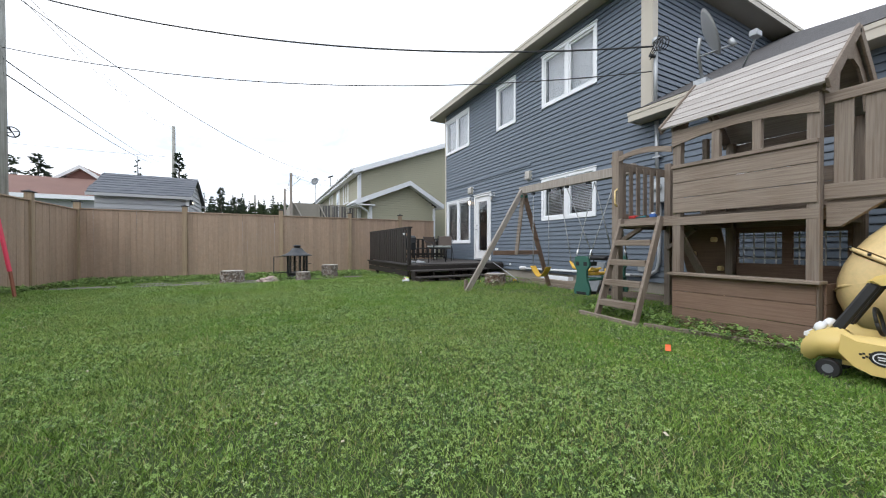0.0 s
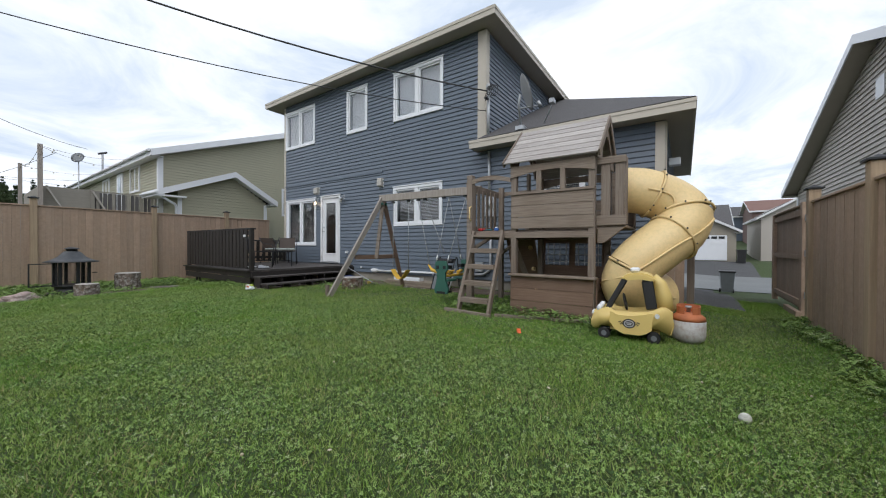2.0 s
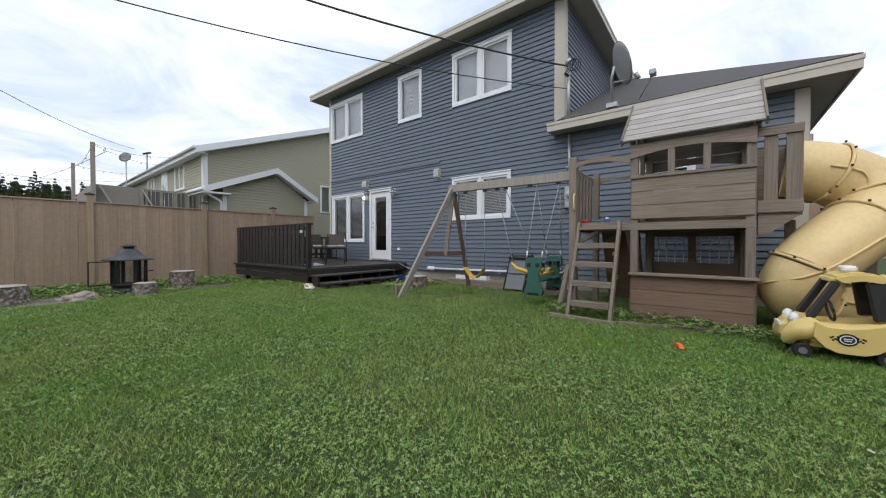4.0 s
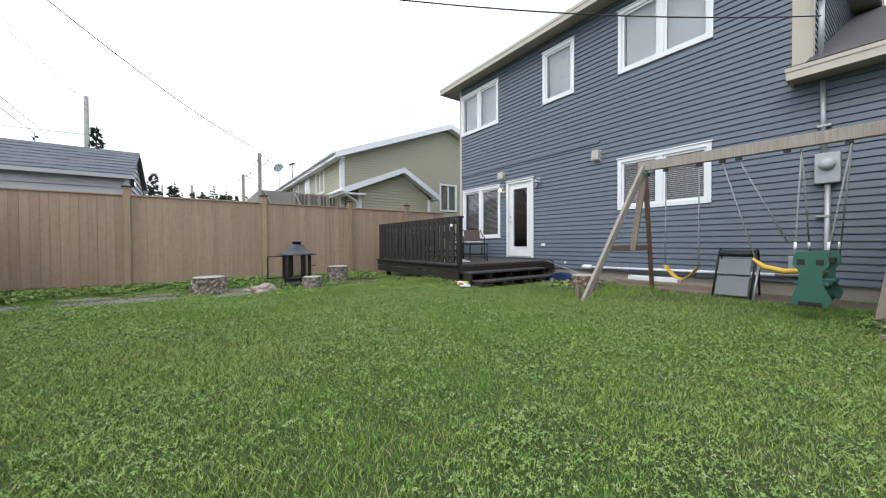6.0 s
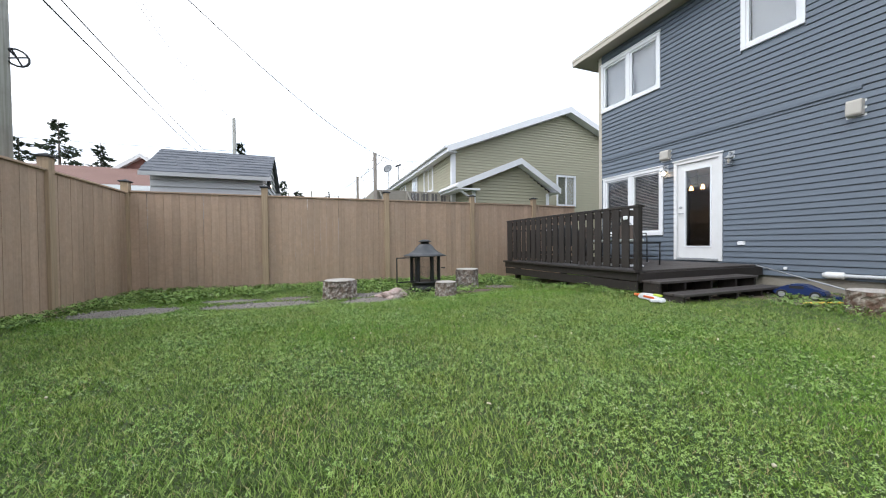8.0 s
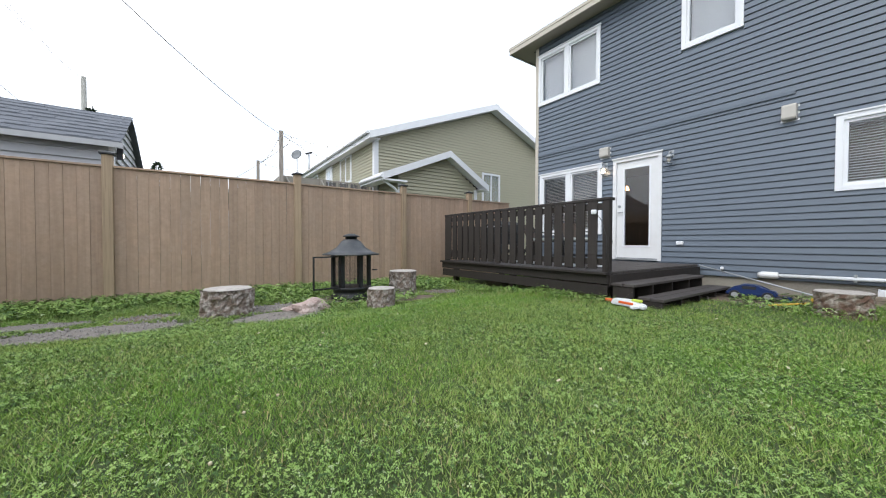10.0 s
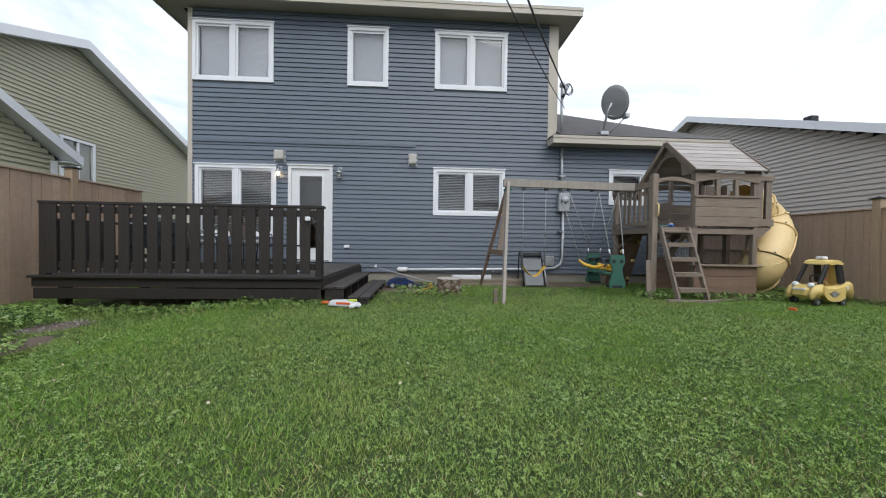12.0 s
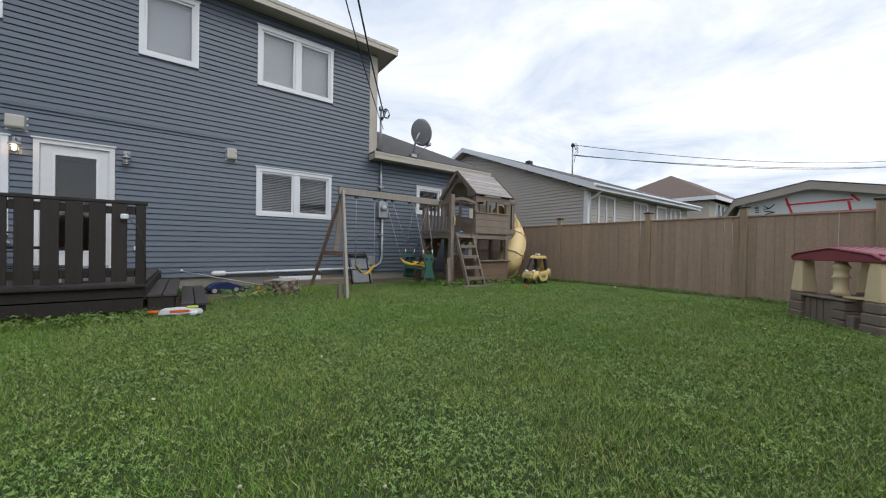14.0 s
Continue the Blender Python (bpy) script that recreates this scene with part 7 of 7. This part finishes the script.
def small_house(name, label, x, y, w, d, z, h, rise, wallmat, roofmat, garage=False, ridge=0):
    """A house across the street: x is its front; it spans y to y + w and goes d deep."""
    o = thing(name, label, "house", (0, 0, 0))
    part("wall", box(x, y, z - 0.5, x + d, y + w, z + h), wallmat, o)
    if ridge == 0:   # gable to the street
        part("gable", prism([(y, z + h), (y + w / 2, z + h + rise), (y + w, z + h)], 0, x, x + d), wallmat, o)
        gable_roof(o, roofmat, 0, y - 0.3, y + w + 0.3, y + w / 2, z + h + 0.02, z + h + rise + 0.16, x - 0.35, x + d + 0.3, trim=WPAINT)
    else:
        part("gable", prism([(x, z + h), (x + d / 2, z + h + rise), (x + d, z + h)], 1, y, y + w), wallmat, o)
        gable_roof(o, roofmat, 1, x - 0.3, x + d + 0.3, x + d / 2, z + h + 0.02, z + h + rise + 0.16, y - 0.35, y + w + 0.3, trim=WPAINT)
    return o


TANV = mat("tan_vinyl", (0.30, 0.27, 0.22), 0.6, var=[(2, 0.3, (0.26, 0.235, 0.19))])
BRICKR = mat("red_brown_cladding", (0.17, 0.11, 0.095), 0.7, var=[(3, 0.4, (0.14, 0.09, 0.08))])
g = small_house("garage_house", "tan garage with a white sectional door across the street", 33.0, 0.55, 3.3, 6.0, 0.0, 2.25, 0.95, TANV, SHINGLE)
dr = part("garage_door", box(32.93, 1.1, 0.0, 32.99, 3.1, 1.95), WHITE, g)
for k in range(4):
    part("door_panel", box(32.90, 1.14, 0.04 + k * 0.4, 32.929, 3.06, 0.41 + k * 0.4), WHITE, dr)
for k in range(4):
    part("pane", box(32.89, 1.25 + k * 0.46, 1.68, 32.899, 1.6 + k * 0.46, 1.86), DARK, dr)
small_house("tan_house", "tan house with a dark grey roof behind its garage", 36.0, 0.8, 7.5, 8.0, 0.1, 2.5, 2.2, TANV, SHINGLE, ridge=1)
small_house("blue_house", "distant blue-grey house on the rising ground", 60.0, -5.7, 4.0, 8.0, 1.8, 3.4, 1.5, SIDING, SHINGLE, ridge=1)
b = small_house("brick_house", "distant red-brown two-storey house with white windows", 52.0, -7.3, 4.7, 9.0, 1.3, 3.9, 1.5, BRICKR, REDROOF, ridge=1)
for y0, z0 in ((-6.6, 3.6), (-4.6, 3.6), (-6.6, 1.9), (-4.4, 1.9)):
    flat_window(b, 0, 51.95, -1, y0, y0 + 1.0, z0, z0 + 1.2)
small_house("grey_house", "pale grey house with a grey roof across the street", 38.0, -6.1, 4.6, 8.0, 0.3, 3.2, 1.5, GREYV, SHINGLE, ridge=0)
small_house("far_house", "distant brown-roofed house over the street", 70.0, 2.5, 8.0, 8.0, 3.6, 3.0, 2.0, TANV, SHINGLE2, ridge=1)


def wheelie_bin(x, y, z, mt, label):
    o = thing("wheelie_bin", label, "bin", (x, y, z), group="wheeled bins")
    bm = bmesh.new()
    lo = [(-0.22, -0.2), (0.22, -0.2), (0.22, 0.2), (-0.22, 0.2)]
    a, b = [bm.verts.new((*p, 0.08)) for p in lo], [bm.verts.new((p[0] * 1.3, p[1] * 1.3, 0.95)) for p in lo]
    for k in range(4):
        bm.faces.new((a[k], a[(k + 1) % 4], b[(k + 1) % 4], b[k]))
    bm.faces.new(a[::-1]); bm.faces.new(b)
    part("body", bm, mt, o)
    part("lid", box(-0.32, -0.3, 0.952, 0.34, 0.3, 1.03, bevel=0.02), RUBBER, o)
    for s in (-1, 1):
        part("wheel", lathe([(0.1, -0.03), (0.1, 0.03)], 12), RUBBER, o).matrix_basis = pose(0.22, s * 0.24, 0.1, 90, 0, 0)


wheelie_bin(19.2, 2.15, gz(19.2, 2.15), GREYPL, "grey wheeled bin with a dark lid by the street")
wheelie_bin(32.0, 0.35, gz(32, 0.3), RUBBER, "black wheeled bin beside the far garage")


# ---- gate by the house ----
def gate():
    o = thing("open_gate", "tall brown board gate folded back along the side passage", "gate", (6.50, 2.19, -0.08), -0.5)
    for k in range(15):
        part("board", box(0.10 + k * 0.14, -0.02, 0.10 + 0.01 * (k % 2), 0.10 + k * 0.14 + 0.135, 0.0, 1.72 + 0.008 * (k % 3)), CEDAR, o)
    for z in (0.16, 0.90, 1.60):
        part("rail", box(0.08, 0.001, z, 2.2, 0.042, z + 0.09, bevel=0.003), CEDAR, o)
    part("top_cap", box(0.05, -0.04, 1.745, 2.22, 0.05, 1.775, bevel=0.004), FPOST, o)
    part("stile", box(-0.06, -0.03, 0.02, 0.07, 0.06, 1.80, bevel=0.006), CEDAR, o)
    part("stile", box(2.21, -0.03, 0.02, 2.30, 0.06, 1.76, bevel=0.006), CEDAR, o)
    part("sill_beam", box(-0.10, 0.062, 0.0, 0.75, 0.13, 0.10, bevel=0.006), CEDAR, o)
    for z in (0.3, 0.95, 1.5):
        part("hinge", box(-0.12, 0.0, z, -0.061, 0.03, z + 0.10), MAST, o, "grey metal hinge")


gate()
o = thing("passage_fence", "narrow brown board fence piece beside the garage corner", "fence", (6.12, 3.74, 0.0), kind="structure")
for k in range(2):
    part("board", box(0, k * 0.14, -0.2, 0.02, k * 0.14 + 0.136, 1.55), CEDAR, o)
part("post", box(0.03, 0.0, -0.2, 0.12, 0.09, 1.6), FPOST, o)

# ---- bare soil and gravel ----
GRAVEL = mat("grey_gravel", (0.19, 0.17, 0.15), 0.95, var=[(3, 0.6, (0.14, 0.12, 0.10)), (60, 0.7, (0.28, 0.26, 0.24))], bump=1.0, bump_scale=120)
EARTH = mat("trodden_earth", (0.13, 0.095, 0.07), 0.95, var=[(4, 0.6, (0.17, 0.14, 0.11)), (50, 0.5, (0.08, 0.06, 0.045))], bump=1.0, bump_scale=90)
BARE_SPOTS = [(-2.4, 14.35, 0.95, 0.28, GRAVEL), (-0.75, 14.15, 0.55, 0.3, GRAVEL), (1.15, 14.35, 0.55, 0.25, EARTH), (-4.15, 14.35, 0.75, 0.38, GRAVEL), (-2.95, 14.95, 0.5, 0.2, GRAVEL), (-2.05, 14.9, 0.35, 0.2, EARTH), (-0.75, 14.75, 0.55, 0.30, GRAVEL), (0.45, 14.9, 0.62, 0.5, EARTH),
              (2.0, 14.7, 0.4, 0.25, EARTH), (5.1, 10.9, 0.85, 0.9, EARTH), (5.55, 9.3, 0.42, 1.4, EARTH), (5.5, 7.6, 0.45, 1.2, EARTH), (4.4, 13.9, 1.55, 1.95, EARTH), (3.9, 11.75, 1.2, 0.25, EARTH), (2.1, 2.5, 0.5, 0.2, EARTH)]


def ragged(a, s, seed):
    return 1 + 0.28 * noise.noise((math.cos(a) * 1.6 + seed * 7, math.sin(a) * 1.6, seed)) + 0.16 * noise.noise((math.cos(a) * 5, math.sin(a) * 5, seed + 3))


for i, (cx, cy, rx, ry, mt) in enumerate(BARE_SPOTS):
    bm = bmesh.new()
    c = bm.verts.new((cx, cy, gz(cx, cy) + 0.012))
    prev = None
    for j in range(1, 6):
        ring = []
        for k in range(36):
            a = 2 * math.pi * k / 36
            q = ragged(a, 1, i) * j / 5
            x, y = cx + rx * q * math.cos(a), cy + ry * q * math.sin(a)
            ring.append(bm.verts.new((x, y, gz(x, y) + (0.012 if j < 5 else -0.012))))
        for k in range(36):
            if prev is None:
                bm.faces.new((c, ring[k], ring[(k + 1) % 36]))
            else:
                bm.faces.new((prev[k], ring[k], ring[(k + 1) % 36], prev[(k + 1) % 36]))
        prev = ring
    solid("bare_ground", bm, mt, "bare patch of " + ("grey gravel" if mt is GRAVEL else "trodden brown earth") + " in the lawn", "ground")


def spread(n, seed, x0, x1, y0, y1):
    r = np.random.default_rng(seed)
    return r, r.uniform(x0, x1, n), r.uniform(y0, y1, n)


GX, GY = np.arange(-6, 8.01, 0.2), np.arange(1, 18.01, 0.2)
GH = np.array([[gz(x, y) for y in GY] for x in GX])


def height(x, y):
    u, v = (x + 6) / 0.2, (y - 1) / 0.2
    i, j = np.clip(u.astype(int), 0, len(GX) - 2), np.clip(v.astype(int), 0, len(GY) - 2)
    a, b = u - i, v - j
    return GH[i, j] * (1 - a) * (1 - b) + GH[i + 1, j] * a * (1 - b) + GH[i, j + 1] * (1 - a) * b + GH[i + 1, j + 1] * a * b


def open_lawn(x, y, spots=True):
    ok = (x > -5.05) & (y < 16.74) & (y > 2.3)
    ok &= ~((x > 5.98) & (y > 4.0)) & ~((x > 2.95) & (y > 12.1) & (y < 15.9)) & ~((x > 6.4) & (y > 2.9) & (y < 3.9))
    if spots:
        for cx, cy, rx, ry, _ in BARE_SPOTS:
            d = ((x - cx) / rx) ** 2 + ((y - cy) / ry) ** 2 + 0.25 * np.sin(x * 9 + cy) * np.sin(y * 8)
            ok &= d > 0.8
    return ok


def soup(name, verts, per, mats, which, label, category):
    """A mesh of many loose faces of per corners each."""
    n = len(verts) // per
    me = bpy.data.meshes.new(name)
    me.vertices.add(n * per)
    me.vertices.foreach_set("co", verts.astype(np.float32).ravel())
    me.loops.add(n * per)
    me.loops.foreach_set("vertex_index", np.arange(n * per, dtype=np.int32))
    me.polygons.add(n)
    me.polygons.foreach_set("loop_start", np.arange(0, n * per, per, dtype=np.int32))
    for m in mats:
        me.materials.append(m)
    me.polygons.foreach_set("material_index", which.astype(np.int32))
    me.update()
    return tagged(new(name, me), label, category, kind="stuff")


def blade_mat(name, c, spread_c):
    m = mat(name, c, 0.7, var=[(0.7, 0.5, spread_c), (2.4, 0.45, (c[0] * 1.3, c[1] * 1.12, c[2] * 0.9)), (6.0, 0.3, (c[0] * 0.75, c[1] * 0.82, c[2] * 0.7))])
    m.node_tree.nodes["Principled BSDF"].inputs["Specular IOR Level"].default_value = 0.18
    return m


BLADES = [blade_mat("grass_mid", (0.205, 0.328, 0.073), (0.259, 0.363, 0.086)), blade_mat("grass_light", (0.314, 0.424, 0.134), (0.374, 0.440, 0.165)),
          blade_mat("grass_deep", (0.079, 0.141, 0.037), (0.110, 0.171, 0.044)), blade_mat("grass_dry", (0.396, 0.363, 0.187), (0.330, 0.286, 0.132)),
          blade_mat("grass_fresh", (0.160, 0.300, 0.054), (0.19, 0.33, 0.062))]
LEAVES = [blade_mat("clover_mid", (0.188, 0.305, 0.082), (0.219, 0.324, 0.089)), blade_mat("clover_pale", (0.257, 0.382, 0.121), (0.293, 0.403, 0.131)), blade_mat("weed_deep", (0.052, 0.104, 0.033), (0.071, 0.131, 0.040)),
          blade_mat("leaf_underside", (0.345, 0.418, 0.230), (0.314, 0.397, 0.199))]


def patches(x, y, cell, seed):
    """Smooth random field between 0 and 1 with features of about one cell."""
    g = np.random.default_rng(seed).random((256, 256))
    u, v = x / cell + 91.3, y / cell + 57.7
    i, j = np.floor(u).astype(int), np.floor(v).astype(int)
    a, b = u - i, v - j
    a, b = a * a * (3 - 2 * a), b * b * (3 - 2 * b)
    i, j, k, l = i % 256, j % 256, (i + 1) % 256, (j + 1) % 256
    return g[i, j] * (1 - a) * (1 - b) + g[k, j] * a * (1 - b) + g[i, l] * (1 - a) * b + g[k, l] * a * b


def tufts(x, y):
    """Height of the tufts: hand-sized clumps with hollows between them."""
    return 0.6 * patches(x, y, 0.11, 3) + 0.4 * patches(x, y, 0.045, 4)


def leafy(x, y):
    """Where clover and weeds crowd out the grass."""
    return 0.40 * patches(x, y, 0.8, 5) + 0.35 * patches(x, y, 0.25, 6) + 0.25 * patches(x, y, 0.09, 7)


def grass(name, n, seed, area, h0, h1, w, label, keep=None, dry=0.05):
    r, x, y = spread(n, seed, *area)
    ok = open_lawn(x, y)
    if keep is not None:
        ok &= keep(x, y, r)
    x, y = x[ok], y[ok]
    k = len(x)
    z = height(x, y) - 0.004
    patch = 0.45 + 0.95 * tufts(x, y) + 0.35 * patches(x, y, 1.3, 8)
    h = r.uniform(h0, h1, k) * patch * np.where(r.random(k) < 0.04, 1.5, 1.0)
    a, lean, d = r.uniform(0, 2 * np.pi, k), r.uniform(0.2, 1.3, k), r.uniform(0, 2 * np.pi, k)
    ww = w * r.uniform(0.6, 1.4, k) / 2
    v = np.empty((k, 3, 3))
    v[:, 0] = np.stack([x - np.cos(a) * ww, y - np.sin(a) * ww, z], 1)
    v[:, 1] = np.stack([x + np.cos(a) * ww, y + np.sin(a) * ww, z], 1)
    v[:, 2] = np.stack([x + np.cos(d) * lean * h, y + np.sin(d) * lean * h, z + h], 1)
    field, worn = patches(x, y, 0.9, 9), patches(x, y, 0.55, 10)
    u = r.random(k)
    dry = dry + 0.30 * np.clip(worn - 0.62, 0, 1)
    fresh = 0.75 * patches(x, y, 1.6, 11) + 0.25 * patches(x, y, 0.4, 12) + 0.20 * np.clip((x - 0.6) / 2.0, 0, 1) - 0.07
    which = np.where(u < dry, 3, np.where(u < 0.16 + 0.34 * field, 1, np.where(u < 0.62 + 0.12 * field, 0, 2)))
    which = np.where((r.random(k) < np.clip(3.0 * (fresh - 0.42), 0, 0.8)) & (which != 3), 4, which)
    return soup(name, v.reshape(-1, 3), 3, BLADES, which, label, "grass")


def leaves(name, n, seed, area, s0, s1, zlo, zhi, label, keep=None, spots=True):
    """Small rounded leaves in threes."""
    r, x, y = spread(n, seed, *area)
    ok = open_lawn(x, y, spots)
    if keep is not None:
        ok &= keep(x, y, r)
    x, y = x[ok], y[ok]
    k = len(x)
    z = height(x, y) + zlo + (zhi - zlo) * np.clip(0.15 + tufts(x, y) * 0.9 + r.normal(0, 0.22, k), 0, 1.15)
    s = r.uniform(s0, s1, k)
    base = r.uniform(0, 2 * np.pi, k)
    tx, ty = r.normal(0, 0.38, k), r.normal(0, 0.38, k)
    out = []
    for j in range(3):
        a = base + j * 2.094 + r.normal(0, 0.25, k)
        q = np.empty((k, 4, 3))
        for c, (rad, off) in enumerate(((0.08, 0.0), (0.62, 0.62), (1.0, 0.0), (0.62, -0.62))):
            dx, dy = rad * s * np.cos(a + off), rad * s * np.sin(a + off)
            q[:, c] = np.stack([x + dx, y + dy, z + dx * tx + dy * ty + (0.18 * s if off else 0)], 1)
        out.append(q)
    v = np.stack(out, 1).reshape(-1, 3)
    u = np.repeat(r.random(k), 3)
    which = np.where(u < 0.42, 0, np.where(u < 0.72, 1, np.where(u < 0.76, 3, 2)))
    return soup(name, v, 4, LEAVES, which, label, "plants")


def near_walk(x, y, r):
    """The strip of lawn along the middle of the yard; thinner away from it."""
    mid = 0.4 - 0.15 * (y - 4)
    d = np.abs(x - mid) + 0.2 * np.maximum(0, y - 13)
    return r.random(len(x)) < np.clip(1.2 - 0.34 * np.maximum(d - 1.6, 0), 0.30, 1)


ALL = (-5.1, 6.0, 2.3, 16.75)
grass("lawn_grass", 2300000, 21, ALL, 0.014, 0.036, 0.0052, "short mown lawn grass with dry and fresh blades",
      lambda x, y, r: near_walk(x, y, r) & (r.random(len(x)) > 0.35 * (leafy(x, y) > 0.52)))
leaves("lawn_clover", 800000, 22, ALL, 0.005, 0.0125, 0.004, 0.036, "low clover and broad-leaved weeds crowding the lawn",
       lambda x, y, r: near_walk(x, y, r) & (np.abs(x - 0.4 + 0.15 * (y - 4)) < 3.2 + r.normal(0, 0.8, len(x))) & (leafy(x, y) + r.normal(0, 0.12, len(x)) > 0.50))
grass("passage_grass", 60000, 23, (5.9, 7.9, 2.3, 4.0), 0.02, 0.05, 0.006, "rough grass in the side passage")


def edges(x, y, r):
    f = (y > 15.35 + 0.35 * np.sin(x * 2.1) + 0.25 * np.sin(x * 5.3)) & (x < 2.9)
    f |= (x < -4.65 + 0.2 * np.sin(y * 3)) & (y > 8)
    f |= (x > 3.35) & (x < 3.95) & (y > 4.5) & (y < 6.9) & (r.random(len(x)) < 0.8)
    f |= (x > 2.55) & (x < 2.95) & (y > 12.0) & (r.random(len(x)) < 0.7)
    f |= (y < 2.55 + 0.12 * np.sin(x * 2.7)) & (r.random(len(x)) < 0.8)
    f |= (np.hypot(x - 0.45, y - 14.8) < 1.0) & (r.random(len(x)) < 0.35)
    f |= (np.hypot(x - 4.5, y - 10.5) < 0.7) & (r.random(len(x)) < 0.35)
    return f


leaves("edge_weeds", 230000, 24, ALL, 0.014, 0.034, 0.01, 0.11, "leafy ground weeds along the fences, deck and play tower", edges, spots=False)
grass("long_edge_grass", 380000, 25, ALL, 0.05, 0.12, 0.005, "longer uncut grass along the fences and the deck",
      lambda x, y, r: (((x > 2.45) & (x < 3.0) & (y > 11.9)) | (y < 2.42) | ((x > 3.0) & (x < 3.3) & (y > 9.2) & (y < 9.7)) | ((np.hypot(x - 4.6, y - 9.9) < 0.8)) | ((y > 15.2) & (r.random(len(x)) < 0.12))) & (r.random(len(x)) < 0.6), dry=0.12)

rng = random.Random(8)
PEB = mat("mixed_pebbles", (0.26, 0.245, 0.23), 0.9, var=[(20, 0.7, (0.36, 0.33, 0.30)), (35, 0.5, (0.15, 0.13, 0.12))], bump=0.4)
bm = bmesh.new()
for k in range(1500):
    cx, cy, rx, ry, mt = BARE_SPOTS[rng.choice((0, 0, 0, 1, 3, 3, 4, 5, 6, 6, 7, 8, 9, 10, 13))]
    a, q = rng.uniform(0, 6.28), math.sqrt(rng.random())
    x, y, s = cx + rx * q * math.cos(a), cy + ry * q * math.sin(a), rng.uniform(0.006, 0.026)
    m = Matrix.Translation((x, y, gz(x, y) + 0.014)) @ Euler((rng.random() * 3, rng.random() * 3, rng.random() * 3)).to_matrix().to_4x4() @ Matrix.Diagonal((s, s * rng.uniform(0.6, 1), s * 0.5, 1))
    vs = [bm.verts.new(m @ Vector(p)) for p in ((1, 0, 0), (-1, 0, 0), (0, 1, 0), (0, -1, 0), (0, 0, 1), (0, 0, -1))]
    for i, j, l in ((0, 2, 4), (2, 1, 4), (1, 3, 4), (3, 0, 4), (2, 0, 5), (1, 2, 5), (3, 1, 5), (0, 3, 5)):
        bm.faces.new((vs[i], vs[j], vs[l]))
solid("pebbles", bm, PEB, "scattered small pebbles and stones on the bare ground", "stones", kind="stuff")
bm = bmesh.new()
for k in range(60):
    x, y = rng.uniform(-4.5, 3.3), rng.uniform(2.8, 14)
    z = gz(x, y)
    if k % 3:
        lathe([(0.003, 0.028), (0.007, 0.032), (0.008, 0.038), (0.003, 0.042)], 7, bm, at=(x, y, z))
    else:
        a = rng.uniform(0, 6.28)
        beam((x, y, z + 0.03), (x + 0.022 * math.cos(a), y + 0.022 * math.sin(a), z + 0.036), 0.014, 0.003, bevel=0, bm=bm)
solid("clover_flowers", bm, mat("withered_white", (0.55, 0.50, 0.38), 0.9, var=[(30, 0.6, (0.45, 0.32, 0.16))]), "withered white clover heads and fallen leaves on the lawn", "flowers", kind="stuff")

# ---- siding courses, last ----
def course_mesh(material, name):
    bm = bmesh.new()
    c = COURSE
    prof = [(-0.021, 0.0), (-0.0225, 0.008), (-0.006, c - 0.011), (0.010, c - 0.009), (0.0115, c), (0.0115, 0.008), (0.006, 0.0)]
    a = [bm.verts.new((x, 0, z)) for x, z in prof]
    b = [bm.verts.new((x, 1, z)) for x, z in prof]
    n = len(prof)
    for k in range(n):
        bm.faces.new((a[k], a[(k + 1) % n], b[(k + 1) % n], b[k]))
    bm.faces.new(a); bm.faces.new(b[::-1])
    return mesh_of(name, bm, material)


CM = course_mesh(SIDING, "siding_course")


def courses(parent, y0, y1, z0, z1, holes, at):
    """Rows of lapped siding as pieces; at gives the pose of a course from its start and height."""
    n = int(round((z1 - z0) / COURSE))
    for k in range(n):
        z = z0 + k * COURSE
        if z + COURSE * 0.5 > z1:
            break
        runs = [(y0, y1)]
        for a, b, c, d in holes:
            if c < z + COURSE * 0.6 and d > z + COURSE * 0.4:
                runs = [r for p, q in runs for r in ((p, min(q, a)), (max(p, b), q)) if r[1] - r[0] > 0.02]
        for p, q in runs:
            ob = new("siding_course", CM)
            ob.parent = parent
            ob.matrix_basis = at(p, z) @ Matrix.Diagonal((1, q - p, 1, 1))


HOLES = [(a, b, c, d) for a, b, c, d in OPEN]
courses(HOUSE_WALL, YM + 0.2, Y1 - 0.10, SZ0, 6.03, HOLES, lambda p, z: Matrix.Translation((WX, p, z)))
courses(HOUSE_WALL, YM - 0.001, YM + 0.199, SZ0, 3.2, HOLES, lambda p, z: Matrix.Translation((WX, p, z)))
courses(HOUSE_WALL, Y0 + 0.15, YM - 0.002, SZ0, 3.2, HOLES, lambda p, z: Matrix.Translation((WX, p, z)))
SIDE_UP = bpy.data.objects["wall_side_upper"]
courses(SIDE_UP, 6.15, 15.0, 3.3, 6.03, [], lambda p, z: Matrix.Translation((21.15 - p, YM, z)) @ pose(0, 0, 0, 0, 0, 90))
SIDE_G = bpy.data.objects["wall_garage_side"]
courses(SIDE_G, 6.2, 11.5, -0.1, 3.2, [], lambda p, z: Matrix.Translation((17.7 - p, Y0 - 0.002, z)) @ pose(0, 0, 0, 0, 0, 90))
